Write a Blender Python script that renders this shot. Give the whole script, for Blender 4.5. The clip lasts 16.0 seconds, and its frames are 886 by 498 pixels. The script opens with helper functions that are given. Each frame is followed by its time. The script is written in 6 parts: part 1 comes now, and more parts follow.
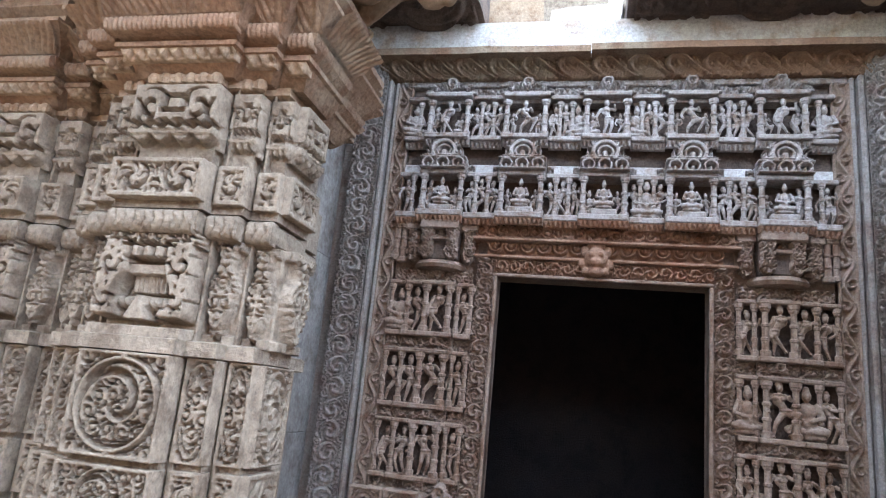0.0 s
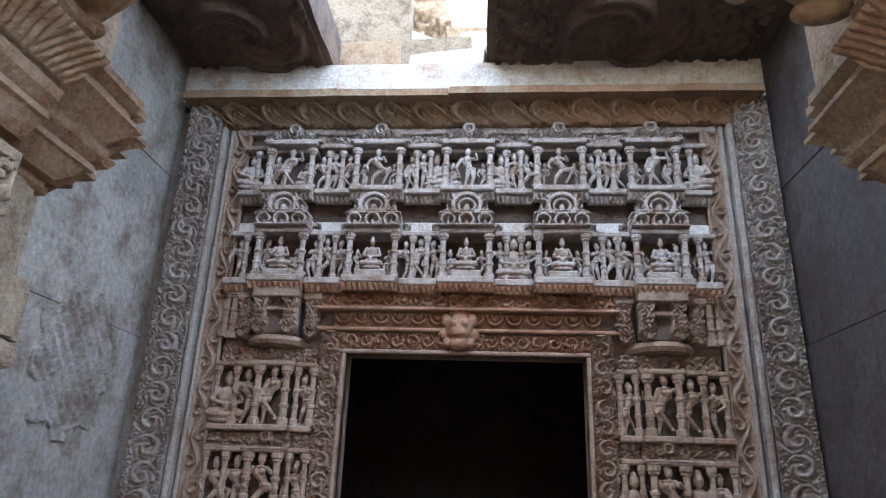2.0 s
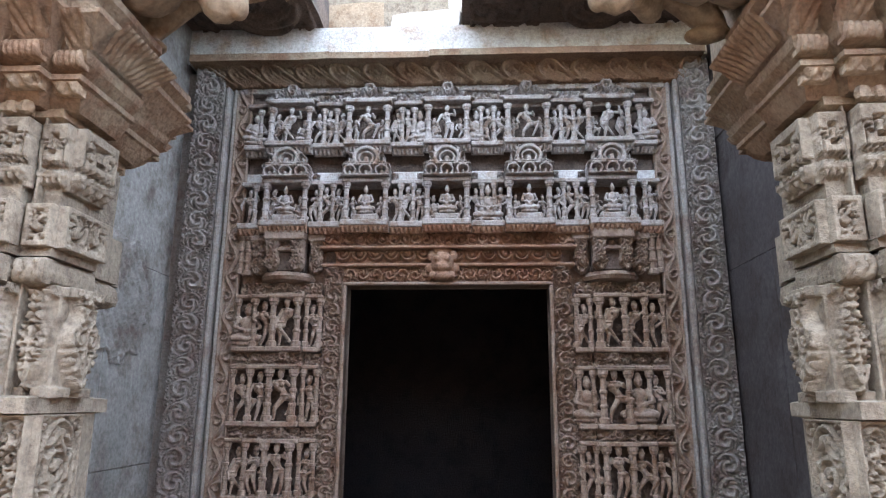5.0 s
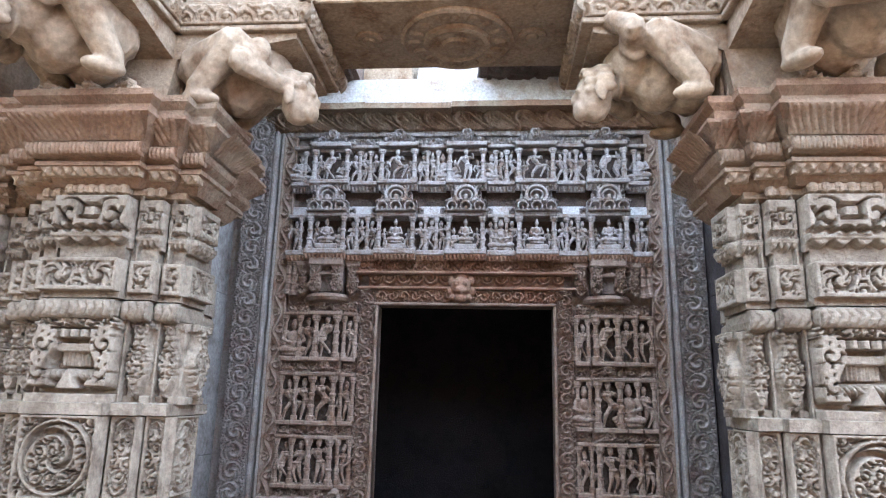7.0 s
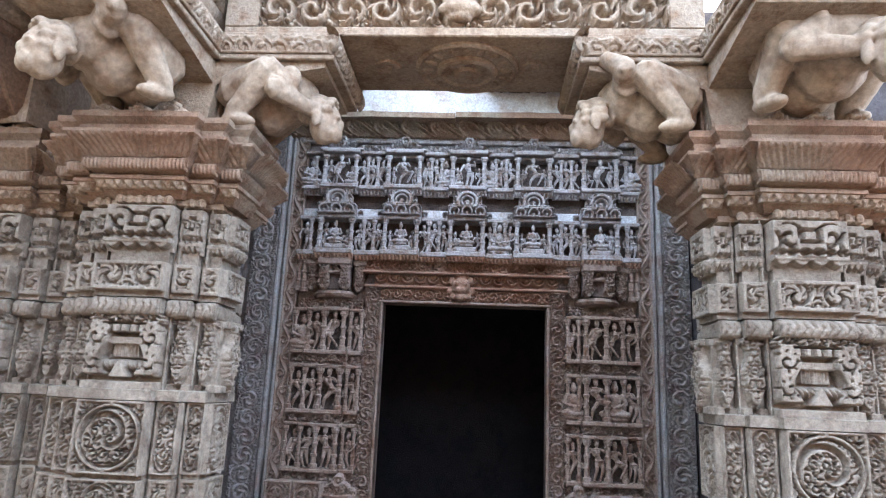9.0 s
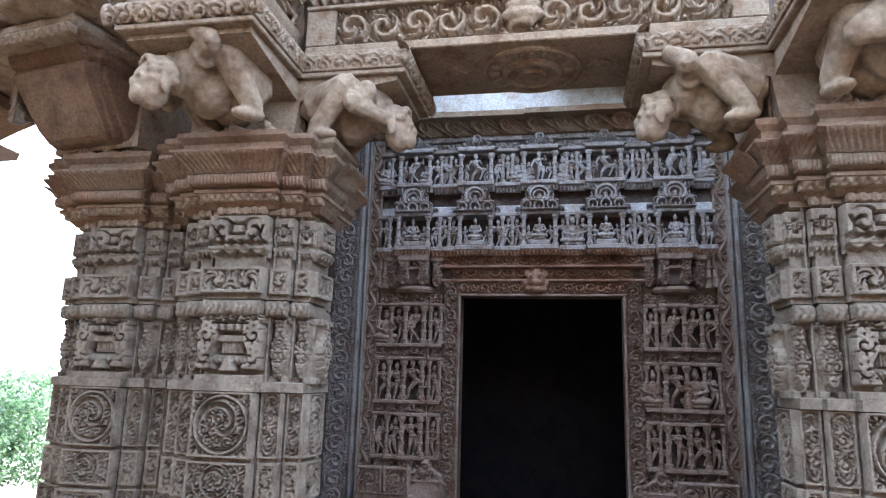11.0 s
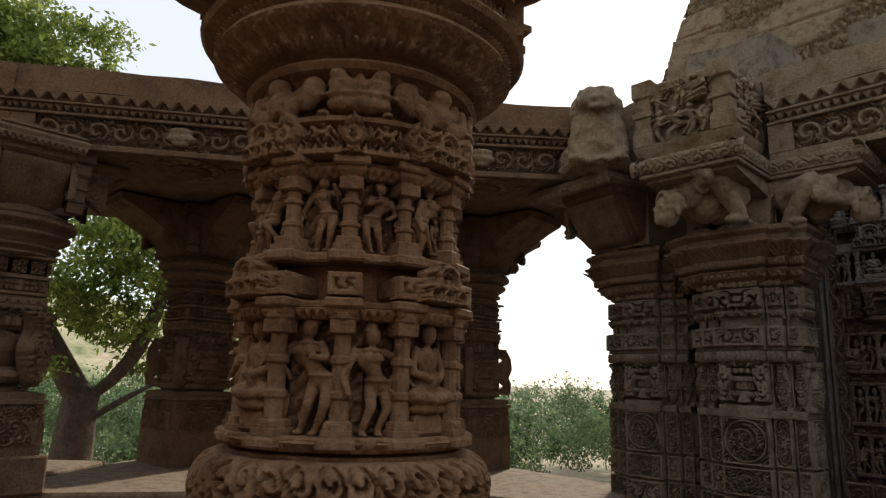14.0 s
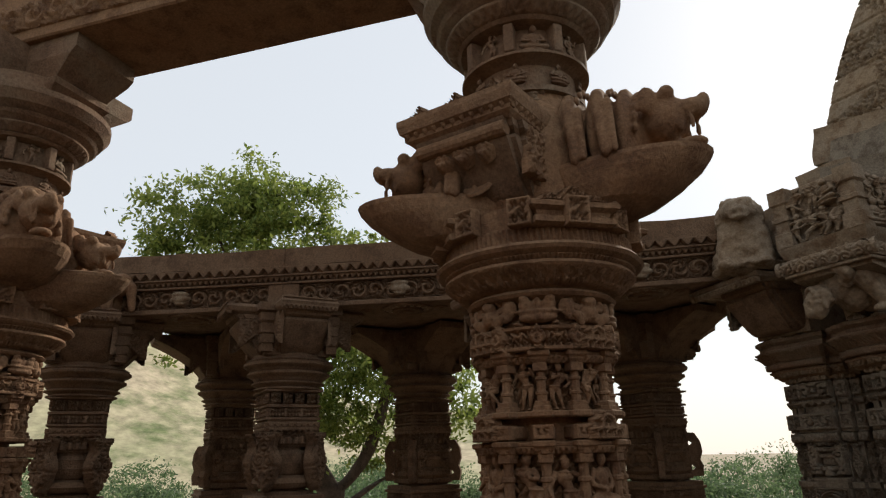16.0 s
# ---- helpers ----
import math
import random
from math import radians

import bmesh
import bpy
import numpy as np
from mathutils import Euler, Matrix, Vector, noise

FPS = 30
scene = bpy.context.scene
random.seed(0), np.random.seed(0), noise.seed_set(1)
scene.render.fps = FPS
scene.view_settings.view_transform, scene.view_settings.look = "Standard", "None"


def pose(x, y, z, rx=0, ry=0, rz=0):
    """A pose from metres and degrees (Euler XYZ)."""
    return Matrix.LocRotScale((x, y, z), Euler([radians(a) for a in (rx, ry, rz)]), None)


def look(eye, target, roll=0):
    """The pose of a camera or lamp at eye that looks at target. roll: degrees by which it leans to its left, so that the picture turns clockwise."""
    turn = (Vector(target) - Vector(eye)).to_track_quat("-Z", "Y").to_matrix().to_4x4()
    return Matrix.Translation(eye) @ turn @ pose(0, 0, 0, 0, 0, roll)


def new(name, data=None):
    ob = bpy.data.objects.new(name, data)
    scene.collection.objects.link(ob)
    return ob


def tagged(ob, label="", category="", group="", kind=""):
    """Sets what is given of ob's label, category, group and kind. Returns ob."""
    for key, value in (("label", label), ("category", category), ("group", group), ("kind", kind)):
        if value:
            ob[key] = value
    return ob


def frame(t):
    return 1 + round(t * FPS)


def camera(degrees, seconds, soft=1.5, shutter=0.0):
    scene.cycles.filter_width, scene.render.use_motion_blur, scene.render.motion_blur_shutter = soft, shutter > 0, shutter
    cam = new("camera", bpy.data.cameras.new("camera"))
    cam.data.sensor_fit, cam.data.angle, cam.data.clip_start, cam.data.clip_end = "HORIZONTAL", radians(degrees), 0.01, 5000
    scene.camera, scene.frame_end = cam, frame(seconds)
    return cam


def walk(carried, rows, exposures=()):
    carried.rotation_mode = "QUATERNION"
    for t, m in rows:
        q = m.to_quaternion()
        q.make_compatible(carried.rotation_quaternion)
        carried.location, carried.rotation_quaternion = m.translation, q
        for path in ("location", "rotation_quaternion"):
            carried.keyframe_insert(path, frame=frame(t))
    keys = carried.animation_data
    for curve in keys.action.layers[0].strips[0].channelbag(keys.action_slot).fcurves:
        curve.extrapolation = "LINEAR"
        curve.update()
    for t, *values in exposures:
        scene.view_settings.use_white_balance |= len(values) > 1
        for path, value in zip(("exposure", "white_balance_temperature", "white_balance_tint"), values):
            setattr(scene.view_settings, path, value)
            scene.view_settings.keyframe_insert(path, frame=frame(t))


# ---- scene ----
cam = camera(68.3, 16.0, soft=1.2)
PATH = [
    (0, (0.099, 0.054, 1.687), (-0.34, 1.951, 2.142), 5.6),
    (0.5, (0.095, 0.308, 1.774), (-0.255, 2.175, 2.4), 7.0),
    (1, (0.135, 0.475, 1.852), (-0.125, 2.336, 2.537), 3.0),
    (1.5, (0.266, 0.631, 1.861), (0.087, 2.5, 2.551), 2.1),
    (2, (0.332, 0.706, 1.853), (0.171, 2.579, 2.533), 2.1),
    (2.5, (0.336, 0.692, 1.833), (0.181, 2.576, 2.486), 1.6),
    (3, (0.316, 0.632, 1.835), (0.195, 2.518, 2.491), 2.6),
    (3.5, (0.301, 0.539, 1.815), (0.276, 2.433, 2.455), 3.6),
    (4, (0.31, 0.426, 1.773), (0.274, 2.343, 2.34), 2.3),
    (6.5, (0.391, -0.457, 1.79), (0.248, 1.49, 2.222), -0.5),
    (7, (0.374, -0.608, 1.816), (0.221, 1.334, 2.273), 1.3),
    (7.5, (0.341, -0.783, 1.83), (0.244, 1.162, 2.288), 1.1),
    (8, (0.336, -0.898, 1.833), (0.229, 1.051, 2.268), 1.9),
    (10.5, (0.315, -0.986, 1.793), (0.088, 0.953, 2.226), 2.2),
    (11, (0.359, -1.11, 1.807), (-0.004, 0.815, 2.209), 1.6),
    (11.5, (0.382, -1.308, 1.809), (-0.102, 0.592, 2.202), 1.2),
    (12, (0.312, -1.59, 1.817), (-0.332, 0.263, 2.206), 2.4),
    (12.5, (0.284, -1.81, 1.804), (-0.631, -0.06, 2.115), 2.4),
    (13, (0.331, -2.081, 1.835), (-0.84, -0.494, 2.165), 1.6),
    (13.5, (0.418, -2.388, 1.904), (-0.884, -0.923, 2.3), 0.9),
    (14, (0.543, -2.653, 1.906), (-0.864, -1.289, 2.305), 1.7),
    (14.5, (0.726, -2.827, 1.913), (-0.8, -1.609, 2.343), -1.5),
    (15, (0.932, -3.005, 1.954), (-0.667, -1.901, 2.431), -0.1),
    (15.5, (1.216, -3.166, 1.996), (-0.385, -2.107, 2.558), -2.7),
    (16, (1.471, -3.338, 2.042), (-0.213, -2.447, 2.65), -1.4),
]
EXPOSURES = [(0, 3.4, 5500, 10), (0.5, 3.2, 5550, 10), (1, 3.15, 5600, 10), (4, 3.25, 5700, 10), (6.5, 3.35, 5400, 10), (7.5, 3.45, 5250, 10), (8, 3.2, 5200, 10), (10.5, 3.2, 5200, 10), (11, 2.6, 5200, 10), (11.5, 2.1, 5300, 10), (12, 2.1, 5600, 10), (12.5, 0.85, 6350, 10), (13, -0.3, 6950, 10), (13.5, -0.5, 6750, 10), (14.5, 0.15, 7000, 10), (15, 0.2, 7000, 10), (15.5, 0.1, 7100, 10), (16, -0.4, 6850, 10)]
walk(cam, [(t, look(eye, target, roll)) for t, eye, target, roll in PATH], EXPOSURES)

# ---- light ----
world = bpy.data.worlds.new("sky")
scene.world = world
world.use_nodes = True
wn = world.node_tree
sky = wn.nodes.new("ShaderNodeTexSky")
sky.sky_type = "NISHITA"
sky.sun_disc = False
sky.sun_elevation = radians(33)
sky.sun_rotation = radians(-22)
sky.dust_density = 1.0
sky.air_density = 1.2
haze = wn.nodes.new("ShaderNodeMixRGB")
haze.inputs[0].default_value = 0.72
haze.inputs[2].default_value = (8.35, 8.95, 9.7, 1)
wn.links.new(sky.outputs[0], haze.inputs[1])
wn.links.new(haze.outputs[0], wn.nodes["Background"].inputs[0])
wn.nodes["Background"].inputs[1].default_value = 0.145
sun_data = bpy.data.lights.new("sun", "SUN")
sun_data.energy, sun_data.angle, sun_data.color = 5.0, radians(3), (1.0, 0.95, 0.87)
sun = new("sun", sun_data)
sun.matrix_world = look((-9, 22, 15.5), (0, 0, 0))

# ---- materials ----


def stone(name, a, b, c, scale=3.0, bump=0.7, rough=0.9, fine=60.0):
    """Weathered sandstone: two tones in large patches, dark grime in stains, grain and fine relief."""
    m = bpy.data.materials.new(name)
    m.use_nodes = True
    n, l = m.node_tree.nodes, m.node_tree.links
    bsdf = n["Principled BSDF"]
    bsdf.inputs["Roughness"].default_value = rough
    bsdf.inputs["Specular IOR Level"].default_value = 0.2
    geo = n.new("ShaderNodeNewGeometry")
    big = n.new("ShaderNodeTexNoise")
    big.inputs["Scale"].default_value, big.inputs["Detail"].default_value = scale * 0.6, 5
    l.new(geo.outputs["Position"], big.inputs["Vector"])
    ramp = n.new("ShaderNodeValToRGB")
    ramp.color_ramp.elements[0].position, ramp.color_ramp.elements[1].position = 0.38, 0.62
    ramp.color_ramp.elements[0].color, ramp.color_ramp.elements[1].color = (*a, 1), (*b, 1)
    l.new(big.outputs[0], ramp.inputs[0])
    st = n.new("ShaderNodeTexNoise")
    st.inputs["Scale"].default_value, st.inputs["Detail"].default_value, st.inputs["Roughness"].default_value = scale * 2.2, 8, 0.65
    l.new(geo.outputs["Position"], st.inputs["Vector"])
    r2 = n.new("ShaderNodeValToRGB")
    r2.color_ramp.elements[0].position, r2.color_ramp.elements[1].position = 0.47, 0.66
    r2.color_ramp.elements[0].color, r2.color_ramp.elements[1].color = (0, 0, 0, 1), (1, 1, 1, 1)
    l.new(st.outputs[0], r2.inputs[0])
    mix = n.new("ShaderNodeMixRGB")
    l.new(r2.outputs[0], mix.inputs[0])
    l.new(ramp.outputs[0], mix.inputs[1])
    mix.inputs[2].default_value = (*c, 1)
    grain = n.new("ShaderNodeTexNoise")
    grain.inputs["Scale"].default_value, grain.inputs["Detail"].default_value, grain.inputs["Roughness"].default_value = fine, 4, 0.7
    l.new(geo.outputs["Position"], grain.inputs["Vector"])
    mul = n.new("ShaderNodeMixRGB")
    mul.blend_type = "OVERLAY"
    mul.inputs[0].default_value = 0.75
    l.new(mix.outputs[0], mul.inputs[1])
    l.new(grain.outputs[0], mul.inputs[2])
    l.new(mul.outputs[0], bsdf.inputs["Base Color"])
    bp = n.new("ShaderNodeBump")
    bp.inputs["Strength"].default_value, bp.inputs["Distance"].default_value = bump, 0.012
    l.new(grain.outputs[0], bp.inputs["Height"])
    l.new(bp.outputs[0], bsdf.inputs["Normal"])
    return m


GREY = stone("grey_sandstone", (0.172, 0.14, 0.103), (0.206, 0.169, 0.126), (0.099, 0.074, 0.052), scale=4.5)
WARM = stone("warm_sandstone", (0.187, 0.113, 0.069), (0.182, 0.138, 0.094), (0.126, 0.073, 0.044))
TAN = stone("tan_sandstone", (0.25, 0.183, 0.12), (0.222, 0.172, 0.122), (0.146, 0.092, 0.053), scale=4.5)
SMOOTH = stone("smooth_pale_sandstone", (0.265, 0.202, 0.135), (0.232, 0.178, 0.126), (0.155, 0.102, 0.062), scale=3, bump=0.18, fine=30)
DOOR = stone("door_sandstone", (0.197, 0.143, 0.105), (0.225, 0.173, 0.138), (0.145, 0.089, 0.059), scale=4)
BAND = stone("grey_band_stone", (0.218, 0.2, 0.181), (0.188, 0.164, 0.146), (0.151, 0.114, 0.094), scale=3)
PALE = stone("pale_carved_stone", (0.28, 0.253, 0.235), (0.234, 0.206, 0.182), (0.156, 0.108, 0.078), scale=6)
RED = stone("red_sandstone", (0.219, 0.118, 0.076), (0.232, 0.152, 0.103), (0.154, 0.082, 0.049), scale=4)
# Brown sandstone darkened to paint in the shade under the ring's roof.
RING_SHADED = stone("shaded_brown_sandstone", (0.154, 0.094, 0.056), (0.18, 0.117, 0.074), (0.096, 0.058, 0.036), scale=3)
BROWN = stone("brown_sandstone", (0.211, 0.116, 0.062), (0.229, 0.139, 0.08), (0.129, 0.069, 0.039), scale=3)
# Darker door stone: the shade inside the carved recesses is painted in.
RECESS_SHADE = stone("shaded_recess_stone", (0.088, 0.066, 0.053), (0.122, 0.093, 0.076), (0.054, 0.041, 0.034), scale=4)
# Dark brown tone for the whole of both ceiling slabs.
DARK_CEILING = stone("dark_ceiling_stone", (0.086, 0.066, 0.056), (0.119, 0.086, 0.066), (0.059, 0.046, 0.040))
# Bluish near-black that paints the darkness of the unlit chamber.
CHAMBER_DARK = stone("painted_dark_chamber", (0.027, 0.027, 0.033), (0.033, 0.032, 0.036), (0.018, 0.018, 0.024))
# West wall plaster, lightened to take in light from the roof gap.
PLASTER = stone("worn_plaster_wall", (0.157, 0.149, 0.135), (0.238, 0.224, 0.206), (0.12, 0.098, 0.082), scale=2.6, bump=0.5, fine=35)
# East wall plaster: browner, and darkened further to paint in its shade.
PLASTER_SHADED = stone("shaded_brown_worn_plaster", (0.044, 0.037, 0.036), (0.063, 0.055, 0.053), (0.034, 0.026, 0.023), scale=2.2, bump=0.5, fine=35)
# Pale stone; the door ledge's light from the roof gap is in this tone.
WHITE = stone("bright_pale_stone", (0.439, 0.427, 0.414), (0.376, 0.357, 0.338), (0.282, 0.226, 0.176), scale=3)
GROUND = stone("dusty_ground", (0.36, 0.29, 0.20), (0.30, 0.25, 0.17), (0.22, 0.19, 0.12), scale=0.6, fine=12)
PAVING = stone("stone_paving", (0.21, 0.165, 0.125), (0.185, 0.145, 0.11), (0.14, 0.11, 0.083), scale=1.5)
BARK = stone("bark", (0.10, 0.075, 0.055), (0.14, 0.10, 0.075), (0.07, 0.05, 0.04), scale=8, bump=0.8)
HILL = stone("scrubby_hillside", (0.46, 0.38, 0.26), (0.36, 0.34, 0.20), (0.14, 0.17, 0.07), scale=0.10, fine=0.9, bump=0.9)


def leaf_material(name, a, b):
    m = bpy.data.materials.new(name)
    m.use_nodes = True
    n, l = m.node_tree.nodes, m.node_tree.links
    geo = n.new("ShaderNodeNewGeometry")
    ramp = n.new("ShaderNodeValToRGB")
    ramp.color_ramp.elements[0].color, ramp.color_ramp.elements[1].color = (*a, 1), (*b, 1)
    l.new(geo.outputs["Random Per Island"], ramp.inputs[0])
    bsdf = n["Principled BSDF"]
    bsdf.inputs["Roughness"].default_value = 0.6
    l.new(ramp.outputs[0], bsdf.inputs["Base Color"])
    tr = n.new("ShaderNodeBsdfTranslucent")
    l.new(ramp.outputs[0], tr.inputs[0])
    mx = n.new("ShaderNodeMixShader")
    mx.inputs[0].default_value = 0.55
    l.new(bsdf.outputs[0], mx.inputs[1])
    l.new(tr.outputs[0], mx.inputs[2])
    l.new(mx.outputs[0], n["Material Output"].inputs[0])
    return m


LEAF = leaf_material("tree_leaves", (0.10, 0.155, 0.03), (0.32, 0.37, 0.085))
BUSH = leaf_material("bush_leaves", (0.066, 0.115, 0.050), (0.17, 0.24, 0.11))

# ---- mesh helpers ----


def thing(name, label, category, at=(0, 0, 0), turn=0, group=""):
    ob = new(name)
    ob.empty_display_size = 0.1
    ob.matrix_basis = pose(*at, 0, 0, turn)
    return tagged(ob, label, category, group)


def part(name, me, mat, parent=None, m=None, label="", smooth=False):
    """One mesh object under a thing or a part. me: a mesh or a bmesh."""
    if isinstance(me, bmesh.types.BMesh):
        bm, me = me, bpy.data.meshes.new(name)
        bm.to_mesh(me)
        bm.free()
    if smooth:
        me.shade_smooth()
    if mat and not me.materials:
        me.materials.append(mat)
    ob = new(name, me)
    ob.parent = parent
    if m is not None:
        ob.matrix_basis = m
    if label:
        ob["label"] = label
    return ob


def structure(name, me, mat, label, m=None):
    ob = part(name, me, mat, None, m)
    return tagged(ob, label, name.split("_")[0], kind="structure")


def box(bm, x0, x1, y0, y1, z0, z1, bevel=0.006):
    """A bevelled block."""
    b = bmesh.ops.create_cube(bm, size=1, matrix=Matrix.LocRotScale(((x0 + x1) / 2, (y0 + y1) / 2, (z0 + z1) / 2), None, (x1 - x0, y1 - y0, z1 - z0)))
    if bevel:
        edges = list({e for v in b["verts"] for e in v.link_edges})
        bmesh.ops.bevel(bm, geom=edges, offset=bevel, segments=1, affect="EDGES")
    return bm


def block(*a, bevel=0.006):
    return box(bmesh.new(), *a, bevel=bevel)


def loft(rings, name="loft", close=True):
    """A mesh through rings of equal length, capped at both ends."""
    n = len(rings[0])
    verts = [p for r in rings for p in r]
    faces = []
    for i in range(len(rings) - 1):
        for j in range(n):
            k = (j + 1) % n
            faces.append((i * n + j, i * n + k, (i + 1) * n + k, (i + 1) * n + j))
    if close:
        faces.append(tuple(reversed(range(n))))
        faces.append(tuple(range((len(rings) - 1) * n, len(rings) * n)))
    me = bpy.data.meshes.new(name)
    me.from_pydata(verts, [], faces)
    me.update()
    return me


def turned(profile, sides=48, name="turned", rag=0.0):
    """A turned form from (radius, z) pairs, a little worn."""
    rings = []
    for r, z in profile:
        ring = []
        for k in range(sides):
            a = 2 * math.pi * k / sides
            q = r * (1 + rag * noise.noise((3 * math.cos(a) + 7, 3 * math.sin(a), 4 * z)))
            ring.append((q * math.cos(a), q * math.sin(a), z))
        rings.append(ring)
    return loft(rings, name)


def plan(a, r, s):
    """The steps of a pillar's plan: a, half its front; r, how far the front stands out; s, the next step back."""
    d = a + 0.105
    return d, 2 * s - r, d + 0.085, d + 0.085


def redent(a, r, s):
    """The outline of a pillar with three steps on either side of its front and a narrower back."""
    d, e, g, x = plan(a, r, s)
    b = g - 0.06
    q = [(a, r), (a, s), (d, s), (d, e), (b, e), (b, 0.0), (g, 0.0), (g, -e), (d, -e), (d, -s), (a, -s), (a, -r)]
    return q + [(-p, y) for p, y in q[::-1]]


def stepped(profile, name="course"):
    """A stack on the stepped plan, from (a, r, s, z) rows."""
    rings = []
    for a, r, s, z in profile:
        rings.append([(x + 0.005 * noise.noise((9 * x, 9 * y, 5 * z)), y + 0.005 * noise.noise((9 * x + 40, 9 * y, 5 * z)), z + 0.003 * noise.noise((9 * x, 9 * y + 40, 5 * z))) for x, y in redent(a, r, s)])
    return loft(rings, name)


def square(profile, name="course"):
    return loft([[(-h, -h, z), (h, -h, z), (h, h, z), (-h, h, z)] for h, z in profile], name)


def sheet(P, name, cut=None):
    """A mesh from a grid of points, shape (rows, columns, 3). cut: the points whose faces are left out."""
    n, m = P.shape[:2]
    me = bpy.data.meshes.new(name)
    idx = np.arange(n * m).reshape(n, m)
    q = np.stack([idx[:-1, :-1], idx[:-1, 1:], idx[1:, 1:], idx[1:, :-1]], -1).reshape(-1, 4)
    if cut is not None:
        q = q[~cut.reshape(-1)[q].all(1)]
    me.vertices.add(n * m)
    me.vertices.foreach_set("co", P.reshape(-1).astype(np.float32))
    me.loops.add(q.size)
    me.loops.foreach_set("vertex_index", q.reshape(-1).astype(np.int32))
    me.polygons.add(len(q))
    me.polygons.foreach_set("loop_start", np.arange(0, q.size, 4, dtype=np.int32))
    me.update(calc_edges=True)
    me.validate()
    return me


def relief(w, h, f, depth, step=0.008, bend=0.0, name="carved_panel", flare=None):
    """A carved slab, w wide and h high, standing on z = 0 with its back at y = 0 and its face towards -y. f(u, v) in metres gives 0..1.
    bend: the radius of a drum round which it is laid."""
    nu, nv = max(6, int(w / step)), max(6, int(h / step))
    u, v = np.meshgrid(np.linspace(0, w, nu), np.linspace(0, h, nv))
    d = f(u, v)
    cut = np.pad(d < -0.5, 1, constant_values=True)
    d = np.where(d < -0.5, -0.03, np.clip(d, 0, 1) * depth)
    d = np.pad(d, 1, constant_values=-0.03)
    u, v = np.pad(u, 1, mode="edge"), np.pad(v, 1, mode="edge")
    if bend:
        r = bend + d + (flare(v) if flare else 0)
        a = (u - w / 2) / bend
        P = np.stack([r * np.sin(a), -r * np.cos(a), v], -1)
    else:
        P = np.stack([u - w / 2, -d, v], -1)
    return sheet(P, name, cut if cut[1:-1, 1:-1].any() else None)


# ---- carving patterns: heights from 0 to 1 over metres ----


def ss(x, a, b):
    t = np.clip((x - a) / (b - a), 0, 1)
    return t * t * (3 - 2 * t)


def frame_in(u, v, w, h, t):
    """1 on a border t wide."""
    e = np.minimum(np.minimum(u, w - u), np.minimum(v, h - v))
    return 1 - ss(e, t * 0.8, t * 1.15)


def whorl(du, dv, R, arms=3, turn=1, twist=4.0):
    r = np.hypot(du, dv) / R
    th = np.arctan2(dv, du)
    c = 0.5 + 0.5 * np.cos(arms * (turn * th) + twist * r * arms / 2)
    leaf = ss(c, 0.34, 0.50) * (0.55 + 0.45 * ss(np.cos(26 * r + arms * 4 * th), -0.5, 0.0))
    return np.where(r < 1, leaf * ss(1 - r, 0.0, 0.08), 0), r


def vine(p, w, along="u", arms=2):
    """A running scroll: round whorls in a waving stem, p apart, on a band w across."""

    def f(u, v):
        a, b = (u, v) if along == "u" else (v, u)
        i = np.floor(a / p)
        s = np.where(i % 2 == 0, 1.0, -1.0)
        da, db = a - (i + 0.5) * p, (b - w / 2) * s
        R = min(p, w) * 0.48
        r, th = np.hypot(da, db) / R, np.arctan2(db, da)
        stem = 1 - ss(np.abs(((th / (2 * math.pi) + 1.35 * r + 0.3) % 1.0) - 0.5), 0.15, 0.23)
        lobes = ss(np.cos(6 * th + 14 * r), 0.0, 0.4) * (r > 0.45)
        inner = np.maximum(stem, lobes * 0.8) * (r < 0.97)
        sprig = curls(a, b, 0.26 * w, 3) * ss(r, 1.08, 1.14)
        return np.maximum(inner, sprig * 0.85)

    return f


def wave_vine(p, w, along="v"):
    """An S-shaped stem with one curling leaf in each bend."""

    def f(u, v):
        a, b = (u, v) if along == "u" else (v, u)
        ph = math.pi * a / p
        off = b - w / 2 - 0.26 * w * np.sin(ph)
        stem = 1 - ss(np.abs(off), 0.06 * w, 0.13 * w)
        i = np.floor(a / p)
        s = np.where(i % 2 == 0, 1.0, -1.0)
        da, db = a - (i + 0.5) * p, b - w / 2 + s * 0.2 * w
        r = np.hypot(da, db) / (0.36 * w)
        th = np.arctan2(db, da)
        curl = ss(np.cos(1.0 * th * s + 6.5 * r), 0.0, 0.5) * (r < 1)
        edge = 1 - ss(np.minimum(b, w - b), 0.05 * w, 0.11 * w)
        return np.maximum.reduce([stem, curl * 0.85, edge])

    return f


def leaf_scroll(p, w):
    """A band of slanting curled leaves, one above the other."""

    def f(u, v):
        t, b = v / p, u / w
        ph = t - 0.55 * b + 0.16 * np.sin(2 * math.pi * b)
        leaf = 1 - ss(np.abs((ph % 1.0) - 0.5), 0.27, 0.36)
        vein = ss(np.abs(np.sin(2 * math.pi * (ph * 2 + 1.5 * b))), 0.15, 0.4)
        r = np.hypot(((ph % 1.0) - 0.5) * 1.6, (b - 0.68) * 1.5)
        curl = 1 - ss(np.abs(r - 0.22), 0.05, 0.10)
        edge = 1 - ss(np.minimum(b, 1 - b), 0.05, 0.09)
        return np.maximum.reduce([leaf * (0.45 + 0.4 * vein), curl, edge])

    return f


